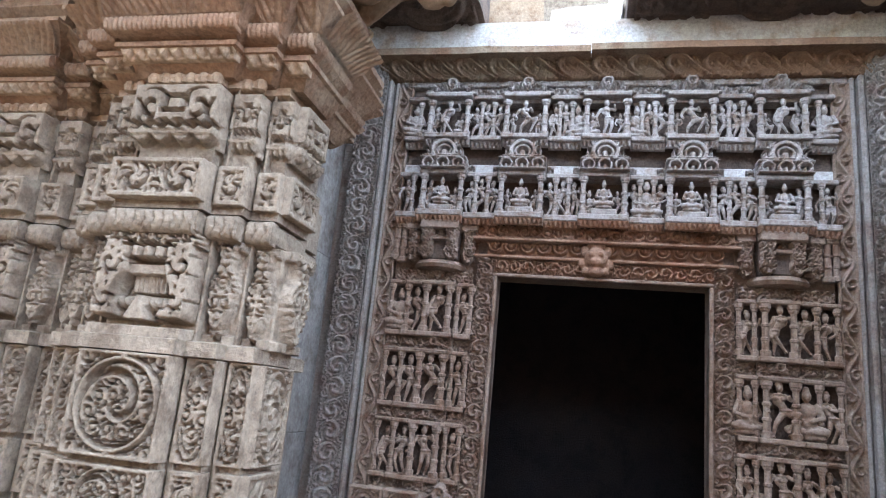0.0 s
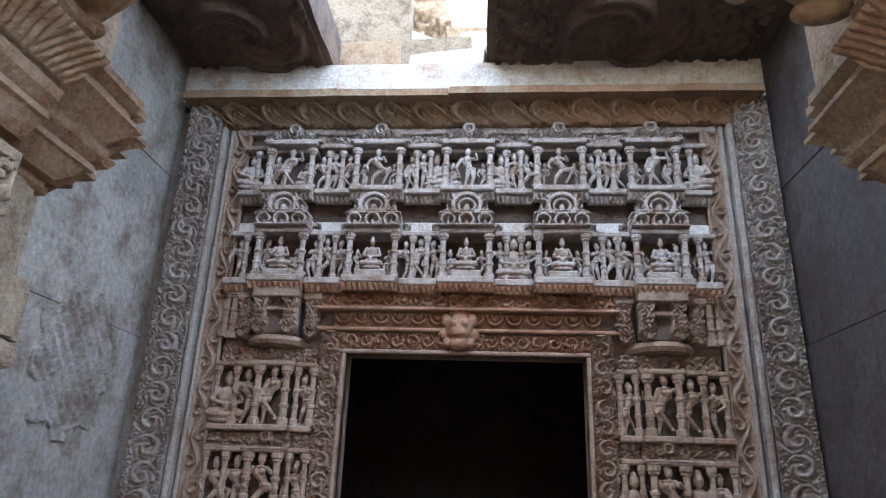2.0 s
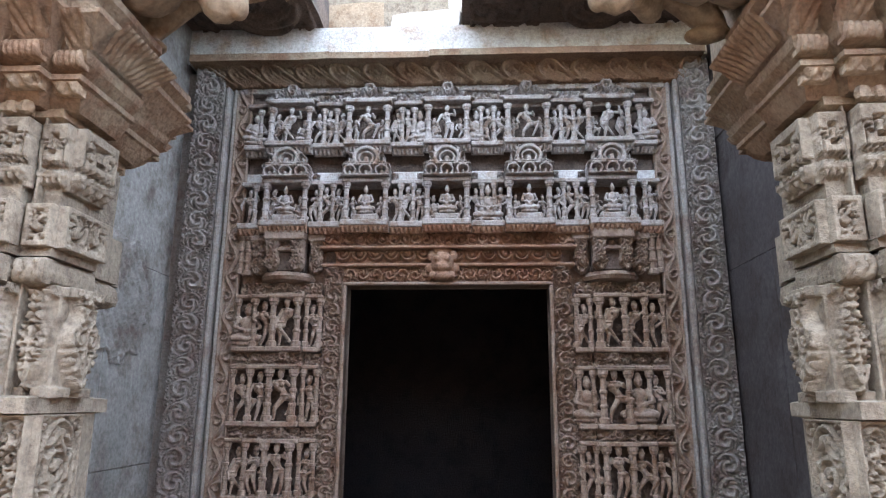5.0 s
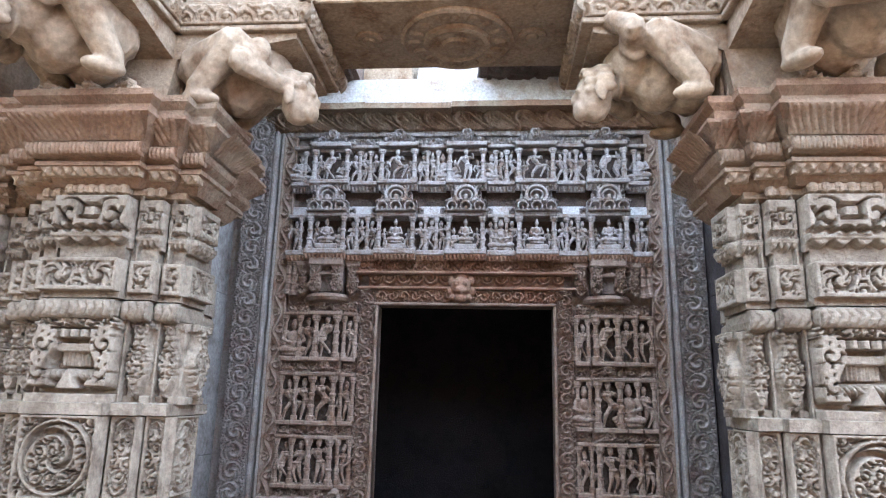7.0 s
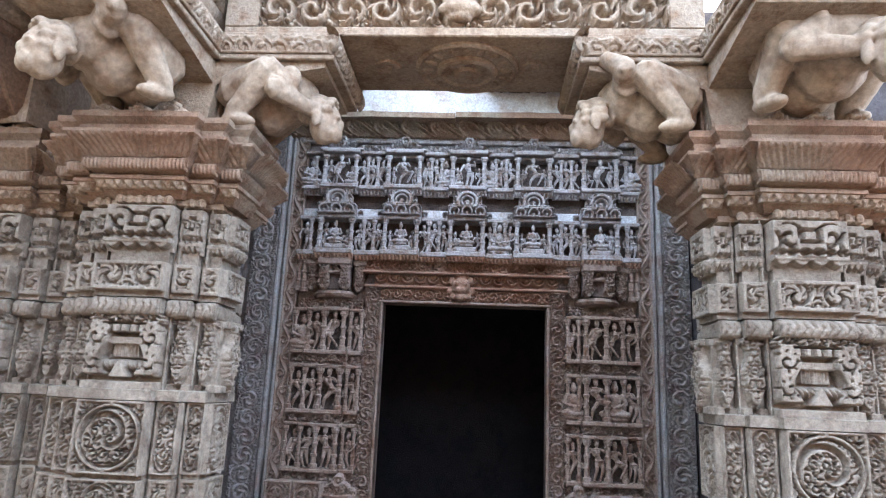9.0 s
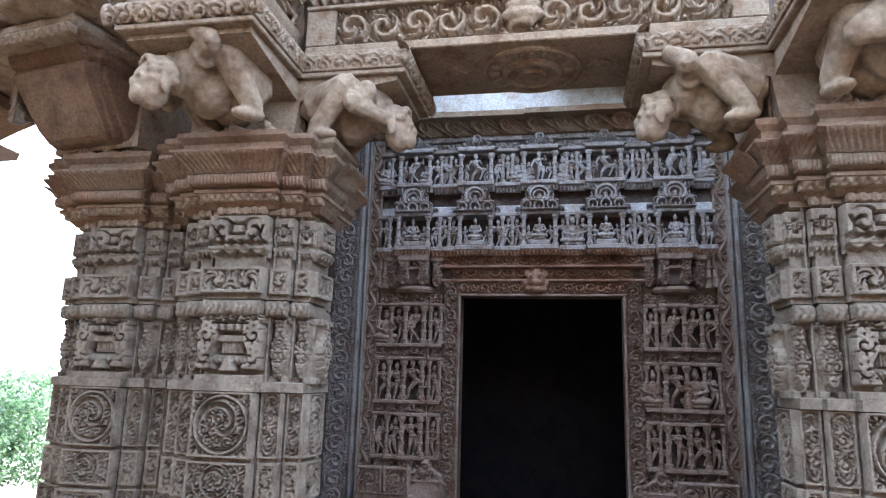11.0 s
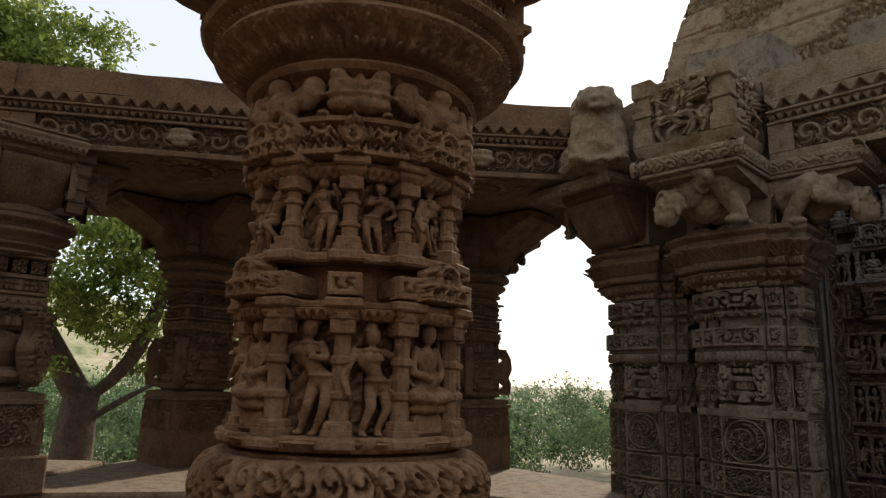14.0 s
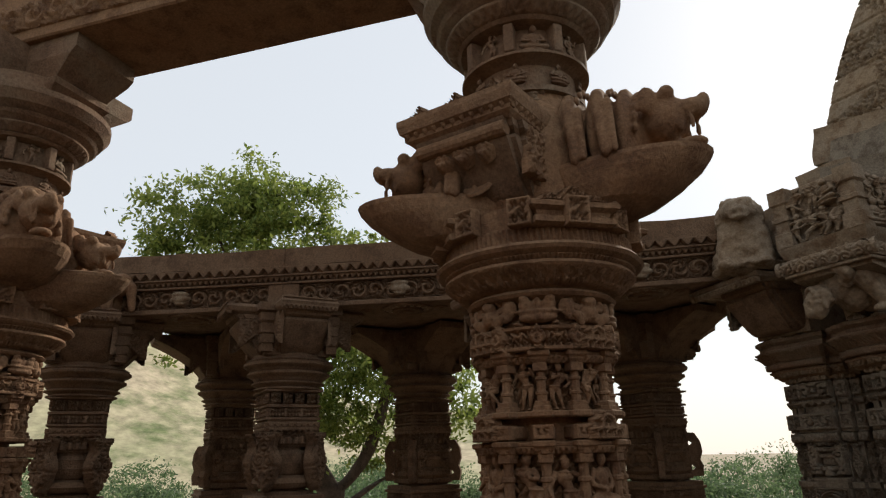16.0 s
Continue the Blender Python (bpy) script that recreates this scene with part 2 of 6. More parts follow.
def curls(u, v, c, seed=0.0):
    """A flat ground cut with comma-shaped hollows, one cell c across: 1 on the ground, 0 in the cuts."""
    j = np.floor(v / c)
    x = u / c + 0.5 * (j % 2)
    i = np.floor(x)
    h = np.sin(i * 127.1 + j * 311.7 + seed * 17.3) * 43758.5
    h = h - np.floor(h)
    du, dv = x - i - 0.5, v / c - j - 0.5
    s = np.where(h > 0.5, 1.0, -1.0)
    r, th = np.hypot(du, dv), np.arctan2(dv, du * s) + 6.28 * h
    th = (th + math.pi) % (2 * math.pi) - math.pi
    outer = (1 - ss(np.abs(r - 0.40 + 0.03 * th), 0.05, 0.10)) * ss(np.cos(th * 0.5), 0.25, 0.5)
    inner = (1 - ss(np.abs(r - 0.18 - 0.02 * th), 0.045, 0.09)) * ss(np.cos(th + 2.0), -0.5, -0.1)
    corner = 1 - ss(np.hypot(np.abs(du) - 0.5, np.abs(dv) - 0.5), 0.10, 0.18)
    return 1 - np.maximum.reduce([outer, inner, corner])


def fill_leaf(k=60.0, seed=0.0):
    """Close leafage."""

    def f(u, v):
        return curls(u, v, 3.4 / k, seed)

    return f


def panel_scroll(w, h):
    """A flat framed block, its field cut with large mirrored leaf scrolls."""
    two = w > 1.5 * h

    def f(u, v):
        a = np.abs(u - w / 2)
        cx = (0.25 * w if two else 0.0)
        R = min(0.46 * h, 0.235 * w if two else 0.46 * w)
        du = a - cx if two else u - w / 2
        dv = v - h / 2
        r, th = np.hypot(du, dv) / R, np.arctan2(dv, du)
        sp = np.abs(((th / (2 * math.pi) + 1.05 * r + 0.15) % 1.0) - 0.5)
        cut = (1 - ss(sp, 0.10, 0.16)) * (r > 0.18) * (r < 1.0)
        barb = (1 - ss(np.abs(np.sin(3.5 * th + 5 * r)), 0.22, 0.34)) * ss(sp, 0.2, 0.26) * (r > 0.35) * (r < 0.98)
        rest = (1 - curls(a + 0.02, v, max(0.04, 0.42 * h), 4)) * ss(r, 1.08, 1.14)
        field = 1 - np.clip(np.maximum.reduce([cut, 0.9 * barb, rest]), 0, 1)
        e = np.minimum(np.minimum(u, w - u), np.minimum(v, h - v))
        rim = 1 - ss(e, 0.012, 0.018)
        return np.maximum(field * 0.88, rim)

    return f


def medallion(w, h):
    """A flat round medallion cut with a curling leafy stem, and cut sprigs in the corners."""
    R = min(w, h) * 0.46

    def f(u, v):
        du, dv = u - w / 2, v - h / 2
        r, th = np.hypot(du, dv) / R, np.arctan2(dv, du)
        groove = 1 - ss(np.abs(r - 0.86), 0.03, 0.06)
        spiral = 1 - ss(np.abs(((th / (2 * math.pi) - 1.15 * r) % 1.0) - 0.5), 0.07, 0.12)
        barbs = (1 - curls(u, v, max(0.045, 0.36 * R), 7)) * ss(np.abs(((th / (2 * math.pi) - 1.15 * r) % 1.0) - 0.5), 0.16, 0.22)
        inner = 1 - np.maximum(spiral, barbs)
        out = np.where(r < 0.83, inner, 1 - groove)
        c = max(0.045, R * 0.42)
        corner = curls(np.abs(du) + 0.4 * c, np.abs(dv) + 0.2 * c, c, 2) * ss(r, 1.04, 1.08) * 0.9
        return np.maximum(np.where(r > 1.0, corner, out), frame_in(u, v, w, h, 0.012))

    return f


def oval(w, h):
    """A tall oval cut with a bent leaf."""

    def f(u, v):
        du, dv = (u - w / 2) / (0.44 * w), (v - h / 2) / (0.46 * h)
        r = np.hypot(du, dv)
        groove = 1 - ss(np.abs(r - 0.84), 0.04, 0.09)
        leaf = curls(u, v, max(0.05, 0.5 * w), 5)
        out = np.where(r < 0.80, leaf, 1 - groove)
        corner = curls(np.abs(u - w / 2), np.abs(v - h / 2) + 0.01, 0.05, 2) * ss(r, 1.05, 1.12)
        return np.maximum(np.where(r > 1.0, corner * 0.85, out), frame_in(u, v, w, h, 0.008))

    return f


def vase(w, h):
    """The pot of plenty: a plain-lipped neck over a twisted roll, between two large curled leaves, a toothed rim and a dark gap above, a foot slab below."""

    def f(u, v):
        a, t = np.abs(u - w / 2) / (w / 2), v / h
        inner = 0.50 + 0.10 * np.cos((t - 0.42) * 12)
        outer = 0.98 - 0.10 * ss(np.abs(t - 0.5), 0.22, 0.45)
        leaf = ss(a, inner, inner + 0.04) * (1 - ss(a, outer, outer + 0.03)) * ss(t, 0.16, 0.20) * (t < 0.90)
        cut = np.zeros_like(a)
        for ca, ct, R, turn in ((0.76, 0.70, 0.23, 1), (0.74, 0.36, 0.22, -1)):
            du, dt = (a - ca), (t - ct) * h / (w / 2)
            r, th = np.hypot(du, dt) / R, np.arctan2(dt, du * turn)
            sp = np.abs(((th / (2 * math.pi) + 1.0 * r) % 1.0) - 0.5)
            cut = np.maximum(cut, (1 - ss(sp, 0.09, 0.15)) * (r < 0.95) * (r > 0.15))
            cut = np.maximum(cut, (1 - ss(np.abs(np.sin(4 * th)), 0.2, 0.32)) * (r > 0.95) * (r < 1.25))
        neck = (a < 0.36 + 0.10 * (t - 0.42)) * ((t > 0.42) & (t < 0.60)) * (0.34 + 0.08 * ss(np.sin(a * 60), -0.2, 0.2))
        lip = (a < 0.48) * ((t > 0.60) & (t < 0.70)) * 0.66
        roll = (a < 0.82) * np.sqrt(np.clip(1 - ((t - 0.32) / 0.085) ** 2, 0, 1)) * (0.62 + 0.22 * ss(np.sin((u - w / 2) * 300 + v * 160), -0.3, 0.3))
        drop = ss(0.20 * (0.42 - t) / 0.2 + 0.02 - a, 0, 0.04) * (t > 0.16) * (t < 0.40)
        rim = ((t > 0.77) & (t < 0.87)) * (0.55 + 0.45 * ss(np.cos(u * 2 * math.pi * 8 / w), -0.5, 0.0)) * (a < 0.62)
        head = (t > 0.89) * (0.45 + 0.5 * curls(np.abs(u - w / 2) + 0.01, v, 0.04, 4))
        foot = (t < 0.11) * 0.95
        return np.maximum.reduce([leaf * (1 - 0.75 * cut), neck, lip, roll, drop, rim, head, foot])

    return f


def hang_leaf(w, h):
    """A narrow face: one hanging pointed leaf with a curled head, cut all over, over a small foot."""

    def f(u, v):
        a, t = np.abs(u - w / 2) / (w / 2), v / h
        wide = np.where(t > 0.42, 0.72 + 0.24 * np.cos((t - 0.52) * 12), 0.93 * np.clip((t - 0.04) / 0.40, 0, 1) ** 0.65)
        leaf = ss(wide - a, 0.0, 0.10) * (t < 0.95)
        carve = 0.62 + 0.38 * curls(np.abs(u - w / 2) + 0.006, v, max(0.05, 0.42 * w), 2)
        rib = (1 - ss(a, 0.05, 0.12)) * (t > 0.08) * (t < 0.6)
        foot = (t < 0.10) * (a > 0.25) * 0.55
        top = (t > 0.90) * (0.45 + 0.5 * np.cos(30 * a))
        return np.maximum.reduce([leaf * np.maximum(carve, rib), foot, top])

    return f


def cut_leaf(w, h):
    """The same hanging leaf, cut free along its outline."""
    g = hang_leaf(w, h)

    def f(u, v):
        a, t = np.abs(u - w / 2) / (w / 2), v / h
        wide = np.where(t > 0.42, 0.72 + 0.24 * np.cos((t - 0.52) * 12), 0.93 * np.clip((t - 0.04) / 0.40, 0, 1) ** 0.65)
        return np.where(a > wide + 0.03, -1.0, g(u, v))

    return f


def face_block(w, h):
    """The upper block: a flat face cut with two deep volute hollows, a slotted tablet between them, bow-tie cuts and a scalloped hem below."""

    def f(u, v):
        a, t = np.abs(u - w / 2), v / h
        R = min(0.22 * w, 0.30 * h)
        r = np.hypot(a - 0.27 * w, v - 0.66 * h) / R
        th = np.arctan2(v - 0.66 * h, a - 0.27 * w)
        hollow = (1 - ss(np.abs(((th / (2 * math.pi) + 1.2 * r) % 1.0) - 0.5), 0.13, 0.19)) * (r < 1) * (r > 0.12)
        gap = (1 - ss(np.abs(a - 0.14 * w), 0.015 * w, 0.03 * w)) * (t > 0.55) * (t < 0.86) + (a < 0.12 * w) * (np.abs(t - 0.80) < 0.04)
        side = (1 - ss(np.abs(a - 0.43 * w - 0.03 * w * np.sin(9 * t)), 0.018 * w, 0.032 * w)) * (t > 0.26) * (t < 0.78)
        slot = (a < 0.15 * w) * (np.abs(t - 0.55) < 0.035) * 1.0
        bow = (np.abs(t - 0.33) < 0.02 + 0.25 * np.abs(((a / (0.17 * w) + 0.5) % 1) - 0.5)) * (np.abs(t - 0.33) < 0.075) * 1.0
        face = 0.86 - 0.86 * np.clip(np.maximum.reduce([hollow, gap, side, slot, bow * 0.8]), 0, 1)
        tab = (a < 0.20 * w) * (t < 0.62) * (t > 0.22) * (1 - slot) * (1 - bow) * 0.98
        hem = 0.75 * ss(np.abs(np.sin(u * math.pi * 4 / w)) * 0.12 - (0.17 - t), -0.03, 0.03)
        return np.where(t < 0.18, hem, np.maximum(face, tab))

    return f


def dentils(p, drop=True):
    """A row of pointed drops p apart."""

    def f(u, v):
        h = v.max()
        saw = np.abs((u / p) % 1 - 0.5) * 2
        return np.maximum(ss(v / h - saw * 0.8, -0.05, 0.08), (v / h > 0.8) * 1.0) if drop else np.maximum(ss((1 - v / h) - saw * 0.8, -0.05, 0.08), (v / h < 0.2) * 1.0)

    return f


def flutes(p):
    def f(u, v):
        return 0.5 + 0.5 * np.cos(2 * math.pi * (u + 0.25 * p * np.sin(v * 30)) / p)

    return f


def gable(w, h):
    """A plate of fretted horseshoe arches: nested arches above, small ones at the sides and below, with cut leaf between them."""

    def f(u, v):
        a = np.abs(u - w / 2)
        out = 0.9 * curls(a, v, 0.17 * w, 3)
        for cx, cy, R in ((0, 0.58 * h, 0.27 * w), (0, 0.17 * h, 0.14 * w), (0.33 * w, 0.17 * h, 0.13 * w), (0.36 * w, 0.60 * h, 0.11 * w)):
            r = np.hypot(a - cx, (v - cy) * 1.1) / R
            arch = np.maximum(1 - ss(np.abs(r - 0.90), 0.13, 0.20), 0.8 * (np.abs(a - cx) < 0.16 * R) * (v < cy + 0.1 * R))
            if R > 0.2 * w:
                arch = np.maximum(arch, 0.8 * (1 - ss(np.abs(r - 0.55), 0.09, 0.15)))
            out = np.where((r < 1.05) & (v > cy - 0.6 * R), arch, out)
        for z in (0.03, 0.42, 0.36):
            out = np.maximum(out, (np.abs(v / h - z) < 0.025) * 1.0)
        return np.where(a > w * (0.5 - 0.13 * ss(v / h, 0.40, 0.46) - 0.17 * ss(v / h, 0.70, 1.0)), -1.0, out)

    return f


def peak(w, h):
    """A crest: a small open arch on a stepped, spreading foot of cut leaf."""

    def f(u, v):
        a, t = np.abs(u - w / 2) / (w / 2), v / h
        line = np.where(a < 0.24, 0.74 + 0.26 * np.sqrt(np.clip(1 - (a / 0.24) ** 2, 0, 1)), np.where(a < 0.62, 0.68 - 0.55 * (a - 0.24), 0.46 - 0.5 * (a - 0.62)))
        r = np.hypot(a * w / 2, v - 0.66 * h) / (0.24 * h)
        arch = np.maximum(1 - ss(np.abs(r - 0.92), 0.18, 0.34), 0.7 * (1 - ss(r, 0.25, 0.4)))
        leaf = 0.9 * curls(np.abs(u - w / 2), v, max(0.02, 0.30 * h), 2)
        body = np.where(r < 1.1, arch, np.maximum(leaf, (t < 0.10) * 1.0))
        return np.where(t < line, np.maximum(body, 0.15), -0.6)

    return f


# ---- carved figures: plain swelling forms, each one mesh ----


def swell(parts, voxel, name):
    """Ellipsoids (centre, radii) and limbs (from, to, radius, radius) grown together into one closed skin."""
    bm = bmesh.new()
    for p in parts:
        if len(p) == 2:
            m = Matrix.LocRotScale(p[0], None, p[1])
            bmesh.ops.create_icosphere(bm, subdivisions=2, radius=1, matrix=m)
        else:
            a, b = Vector(p[0]), Vector(p[1])
            q = (b - a).to_track_quat("Z", "Y").to_matrix().to_4x4()
            bmesh.ops.create_cone(bm, cap_ends=True, segments=10, radius1=p[2], radius2=p[3], depth=(b - a).length, matrix=Matrix.Translation((a + b) / 2) @ q)
            for c, r in ((a, p[2]), (b, p[3])):
                bmesh.ops.create_icosphere(bm, subdivisions=1, radius=r, matrix=Matrix.Translation(c))
    me = bpy.data.meshes.new(name)
    bm.to_mesh(me)
    bm.free()
    ob = new(name, me)
    mod = ob.modifiers.new("skin", "REMESH")
    mod.mode, mod.voxel_size = "VOXEL", voxel
    sm = ob.modifiers.new("soft", "SMOOTH")
    sm.factor, sm.iterations = 0.5, 2
    out = bpy.data.meshes.new_from_object(ob.evaluated_get(bpy.context.evaluated_depsgraph_get()))
    out.name = name
    bpy.data.objects.remove(ob)
    out.shade_smooth()
    return out


def standing(s=0.0, lift=0.0, arm=0.3, voxel=0.014):
    """A bent standing figure, one unit high, facing -y. s sways the hip."""
    h = (s * 0.10, 0, 0.47)
    c = (-s * 0.05, -0.02, 0.68)
    parts = [((-s * 0.02, -0.03, 0.89), (0.066, 0.07, 0.082)), ((-s * 0.02, 0.01, 0.985), (0.06, 0.06, 0.06)), ((-s * 0.02, 0.0, 0.945), (0.085, 0.075, 0.02)), ((-s * 0.04, -0.03, 0.775), (0.10, 0.08, 0.02)), ((s * 0.10, -0.01, 0.50), (0.135, 0.10, 0.025)), ((-s * 0.09, -0.085, 0.70), (0.05, 0.04, 0.045)), ((s * 0.01 + 0.02, -0.085, 0.70), (0.05, 0.04, 0.045)), (c, (0.108, 0.075, 0.11)), (h, (0.115, 0.085, 0.085)), (h, c, 0.062, 0.08)]
    for q in (-1, 1):
        k = (h[0] + q * 0.075 + s * q * lift * 0.1, -0.06 - lift * 0.06 * (q > 0), 0.26 + lift * 0.16 * (q > 0))
        parts += [((h[0] + q * 0.06, 0, 0.44), k, 0.062, 0.046), (k, (q * 0.07 + lift * 0.05 * q, 0, 0.04 + lift * 0.08 * (q > 0)), 0.043, 0.030), ((q * 0.07 + lift * 0.05 * q, -0.05, 0.025 + lift * 0.08 * (q > 0)), (0.035, 0.06, 0.025))]
        e = (c[0] + q * (0.20 + 0.04 * arm), -0.05, 0.62 + arm * 0.1 * q)
        parts += [((c[0] + q * 0.125, 0, 0.76), e, 0.042, 0.036), (e, (c[0] + q * (0.10 + 0.12 * arm), -0.13, 0.60 + arm * 0.25 * q), 0.034, 0.03)]
    return swell(parts, voxel, "carved_figure")


def seated(voxel=0.022):
    """A seated figure with crossed legs, one unit high."""
    parts = [((0, -0.04, 0.86), (0.10, 0.10, 0.12)), ((0, -0.02, 0.98), (0.07, 0.07, 0.07)), ((0, 0, 0.56), (0.19, 0.13, 0.18)), ((0, 0, 0.32), (0.20, 0.15, 0.14)), ((0, -0.02, 0.07), (0.36, 0.18, 0.07))]
    for q in (-1, 1):
        parts += [((q * 0.12, -0.03, 0.24), (q * 0.34, -0.10, 0.20), 0.095, 0.08), ((q * 0.34, -0.10, 0.20), (-q * 0.05, -0.20, 0.17), 0.07, 0.05)]
        parts += [((q * 0.19, 0, 0.68), (q * 0.30, -0.03, 0.46), 0.06, 0.05), ((q * 0.30, -0.03, 0.46), (q * 0.08, -0.16, 0.38), 0.05, 0.04)]
    return swell(parts, voxel, "carved_figure")


FIGURES = [standing(1, 0, 0.2), standing(-1, 0.9, 1.0), standing(0.6, 0, 0.9), seated(), standing(-0.8, 0, -0.5), standing(1, 1.2, 0.6)]


def colonnette(h, r, name="colonnette"):
    """A little ringed post."""
    t = [(1.5, 0), (1.5, 0.10), (1.0, 0.12), (1.0, 0.28), (1.25, 0.30), (1.25, 0.34), (0.9, 0.36), (0.9, 0.55), (1.2, 0.57), (1.2, 0.61), (0.85, 0.63), (0.85, 0.84), (1.3, 0.87), (1.3, 0.90), (1.6, 0.92), (1.6, 1.0)]
    return turned([(r * a, h * b) for a, b in t], 10, name)



FIGURE_SETS = {}


def put_figure(parent, kind, height, m, mat, wide=1.0):
    """One of the carved figures, in the stone given."""
    key = (kind % 6, mat.name)
    if key not in FIGURE_SETS:
        me = FIGURES[kind % 6].copy()
        me.materials.append(mat)
        FIGURE_SETS[key] = me
    return part("carved_figure", FIGURE_SETS[key], None, parent, m @ Matrix.Diagonal((height * wide, height, height, 1)))


# ---- the setting ----
AX = 0.168     # the door's middle line
DY = 4.25      # the face of the door frame
WL, WR = -1.63, 1.90

structure("ground", sheet(np.stack([*np.meshgrid(np.linspace(-400, 400, 60), np.linspace(-400, 400, 60)), np.full((60, 60), -0.35)], -1), "ground"), GROUND, "dry dusty ground around the ruined temple")
structure("floor", block(-7.2, 4.5, -6.5, 4.2, -0.30, 0.0), PAVING, "worn stone floor of the open hall")


def wall_with_door():
    bm = bmesh.new()
    box(bm, WL - 0.5, AX - 0.79, DY + 0.02, DY + 0.75, 0, 4.3, 0)
    box(bm, AX + 0.79, WR + 0.5, DY + 0.02, DY + 0.75, 0, 4.3, 0)
    box(bm, AX - 0.79, AX + 0.79, DY + 0.02, DY + 0.75, 2.63, 4.3, 0)
    return bm


structure("wall_north", wall_with_door(), DOOR, "stone wall of the shrine around the doorway")
for nm, x0, x1, cuts in (("wall_west", WL - 0.5, WL, (0.0, 1.42, 2.565, 3.55, 4.318)), ("wall_east", WR, WR + 0.5, (0.0, 1.25, 2.576, 3.45, 4.318))):
    west = nm == "wall_west"
    wall = structure(nm, block(x0 + 0.0 if west else x0 + 0.008, x1 - 0.008 if west else x1, 2.25, DY + 0.02, 0, 4.316, bevel=0), PLASTER if west else PLASTER_SHADED, "plain side wall of large slabs with patchy worn plaster")
    for k, (za, zb) in enumerate(zip(cuts[:-1], cuts[1:])):
        mid = (3.05, 3.5, 2.85, 3.3)[k]
        for ya, yb in ((2.25, mid), (mid, DY + 0.02)):
            f = 0.002 * ((k + (ya > 2.3)) % 3)
            bx = (x1 - 0.02, x1 + f) if west else (x0 - f, x0 + 0.02)
            part("slab", block(*bx, ya + 0.002, yb - 0.002, za + 0.002, zb - 0.002, bevel=0.003), PLASTER if west else PLASTER_SHADED, wall)


def pecked(u, v):
    """Close chisel pecks that thin out towards the edge."""
    e = np.hypot((u - 0.30) / 0.30, (v - 0.36) / 0.36)
    n = np.sin(u * 190 + 4 * np.sin(v * 60)) * np.sin(v * 150 + 3 * np.sin(u * 45)) + 0.6 * np.sin(u * 83 + v * 71)
    return np.where(e + 0.12 * np.sin(9 * np.arctan2(v - 0.36, u - 0.30)) > 1.0, -1.0, 0.25 + 0.75 * ss(n, -0.3, 0.5))


part("pecked_patch", relief(0.60, 0.72, pecked, 0.014, 0.008), PLASTER, bpy.data.objects["wall_west"], pose(WL + 0.006, 3.62, 1.98, 0, 0, 90), "roughly pecked patch of stone")
# the chamber behind the door; its lack of light is painted near-black
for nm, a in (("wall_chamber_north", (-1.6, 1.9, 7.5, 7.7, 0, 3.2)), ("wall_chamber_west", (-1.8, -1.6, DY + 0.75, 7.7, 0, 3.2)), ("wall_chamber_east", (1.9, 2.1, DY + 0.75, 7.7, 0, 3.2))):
    structure(nm, block(*a, bevel=0), CHAMBER_DARK, "wall of the inner shrine with its darkness painted in")
structure("floor_chamber", block(-1.8, 2.1, 4.2, 7.7, -0.3, 0.25, bevel=0), CHAMBER_DARK, "stone floor of the inner shrine with its darkness painted in")
structure("ceiling_chamber", block(-1.8, 2.1, DY + 0.75, 7.7, 3.2, 3.5, bevel=0), CHAMBER_DARK, "stone ceiling of the inner shrine with its darkness painted in")


def rough_slab(x0, x1, y0, y1, z0, z1, seed, amp=0.03):
    bm = bmesh.new()
    box(bm, x0, x1, y0, y1, z0, z1, 0)
    bmesh.ops.subdivide_edges(bm, edges=bm.edges[:], cuts=7, use_grid_fill=True)
    for v in bm.verts:
        v.co += amp * noise.noise_vector(v.co * 3.1 + Vector((seed, 0, 0)))
    return bm


# what is left of the roof over the porch bay: two slabs with a gap that lets the sky in
bm = rough_slab(WL - 0.4, -0.70, 3.40, DY + 0.3, 4.32, 4.60, 1, 0.015)
structure("ceiling_west", bm, DARK_CEILING, "broken ceiling slab with dark carved underside")
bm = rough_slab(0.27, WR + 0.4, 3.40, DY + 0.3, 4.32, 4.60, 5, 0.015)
structure("ceiling_east", bm, DARK_CEILING, "broken ceiling slab with dark carved underside")
for side, (x0, x1) in (("west", (-1.55, -0.74)), ("east", (0.32, 1.82))):
    w = x1 - x0
    part("trim", relief(w, 0.8, lambda u, v, w=w: np.maximum(whorl(u - w / 2, v - 0.4, 0.36, 2, 1, 6)[0], fill_leaf(16, 2)(u, v) * 0.5 * (np.hypot(u - w / 2, v - 0.4) > 0.4)), 0.06, 0.015), DARK_CEILING, bpy.data.objects["ceiling_" + side], pose((x0 + x1) / 2, 3.42, 4.322, -90, 0, 0) @ Matrix.Diagonal((1, -1, 1, 1)))
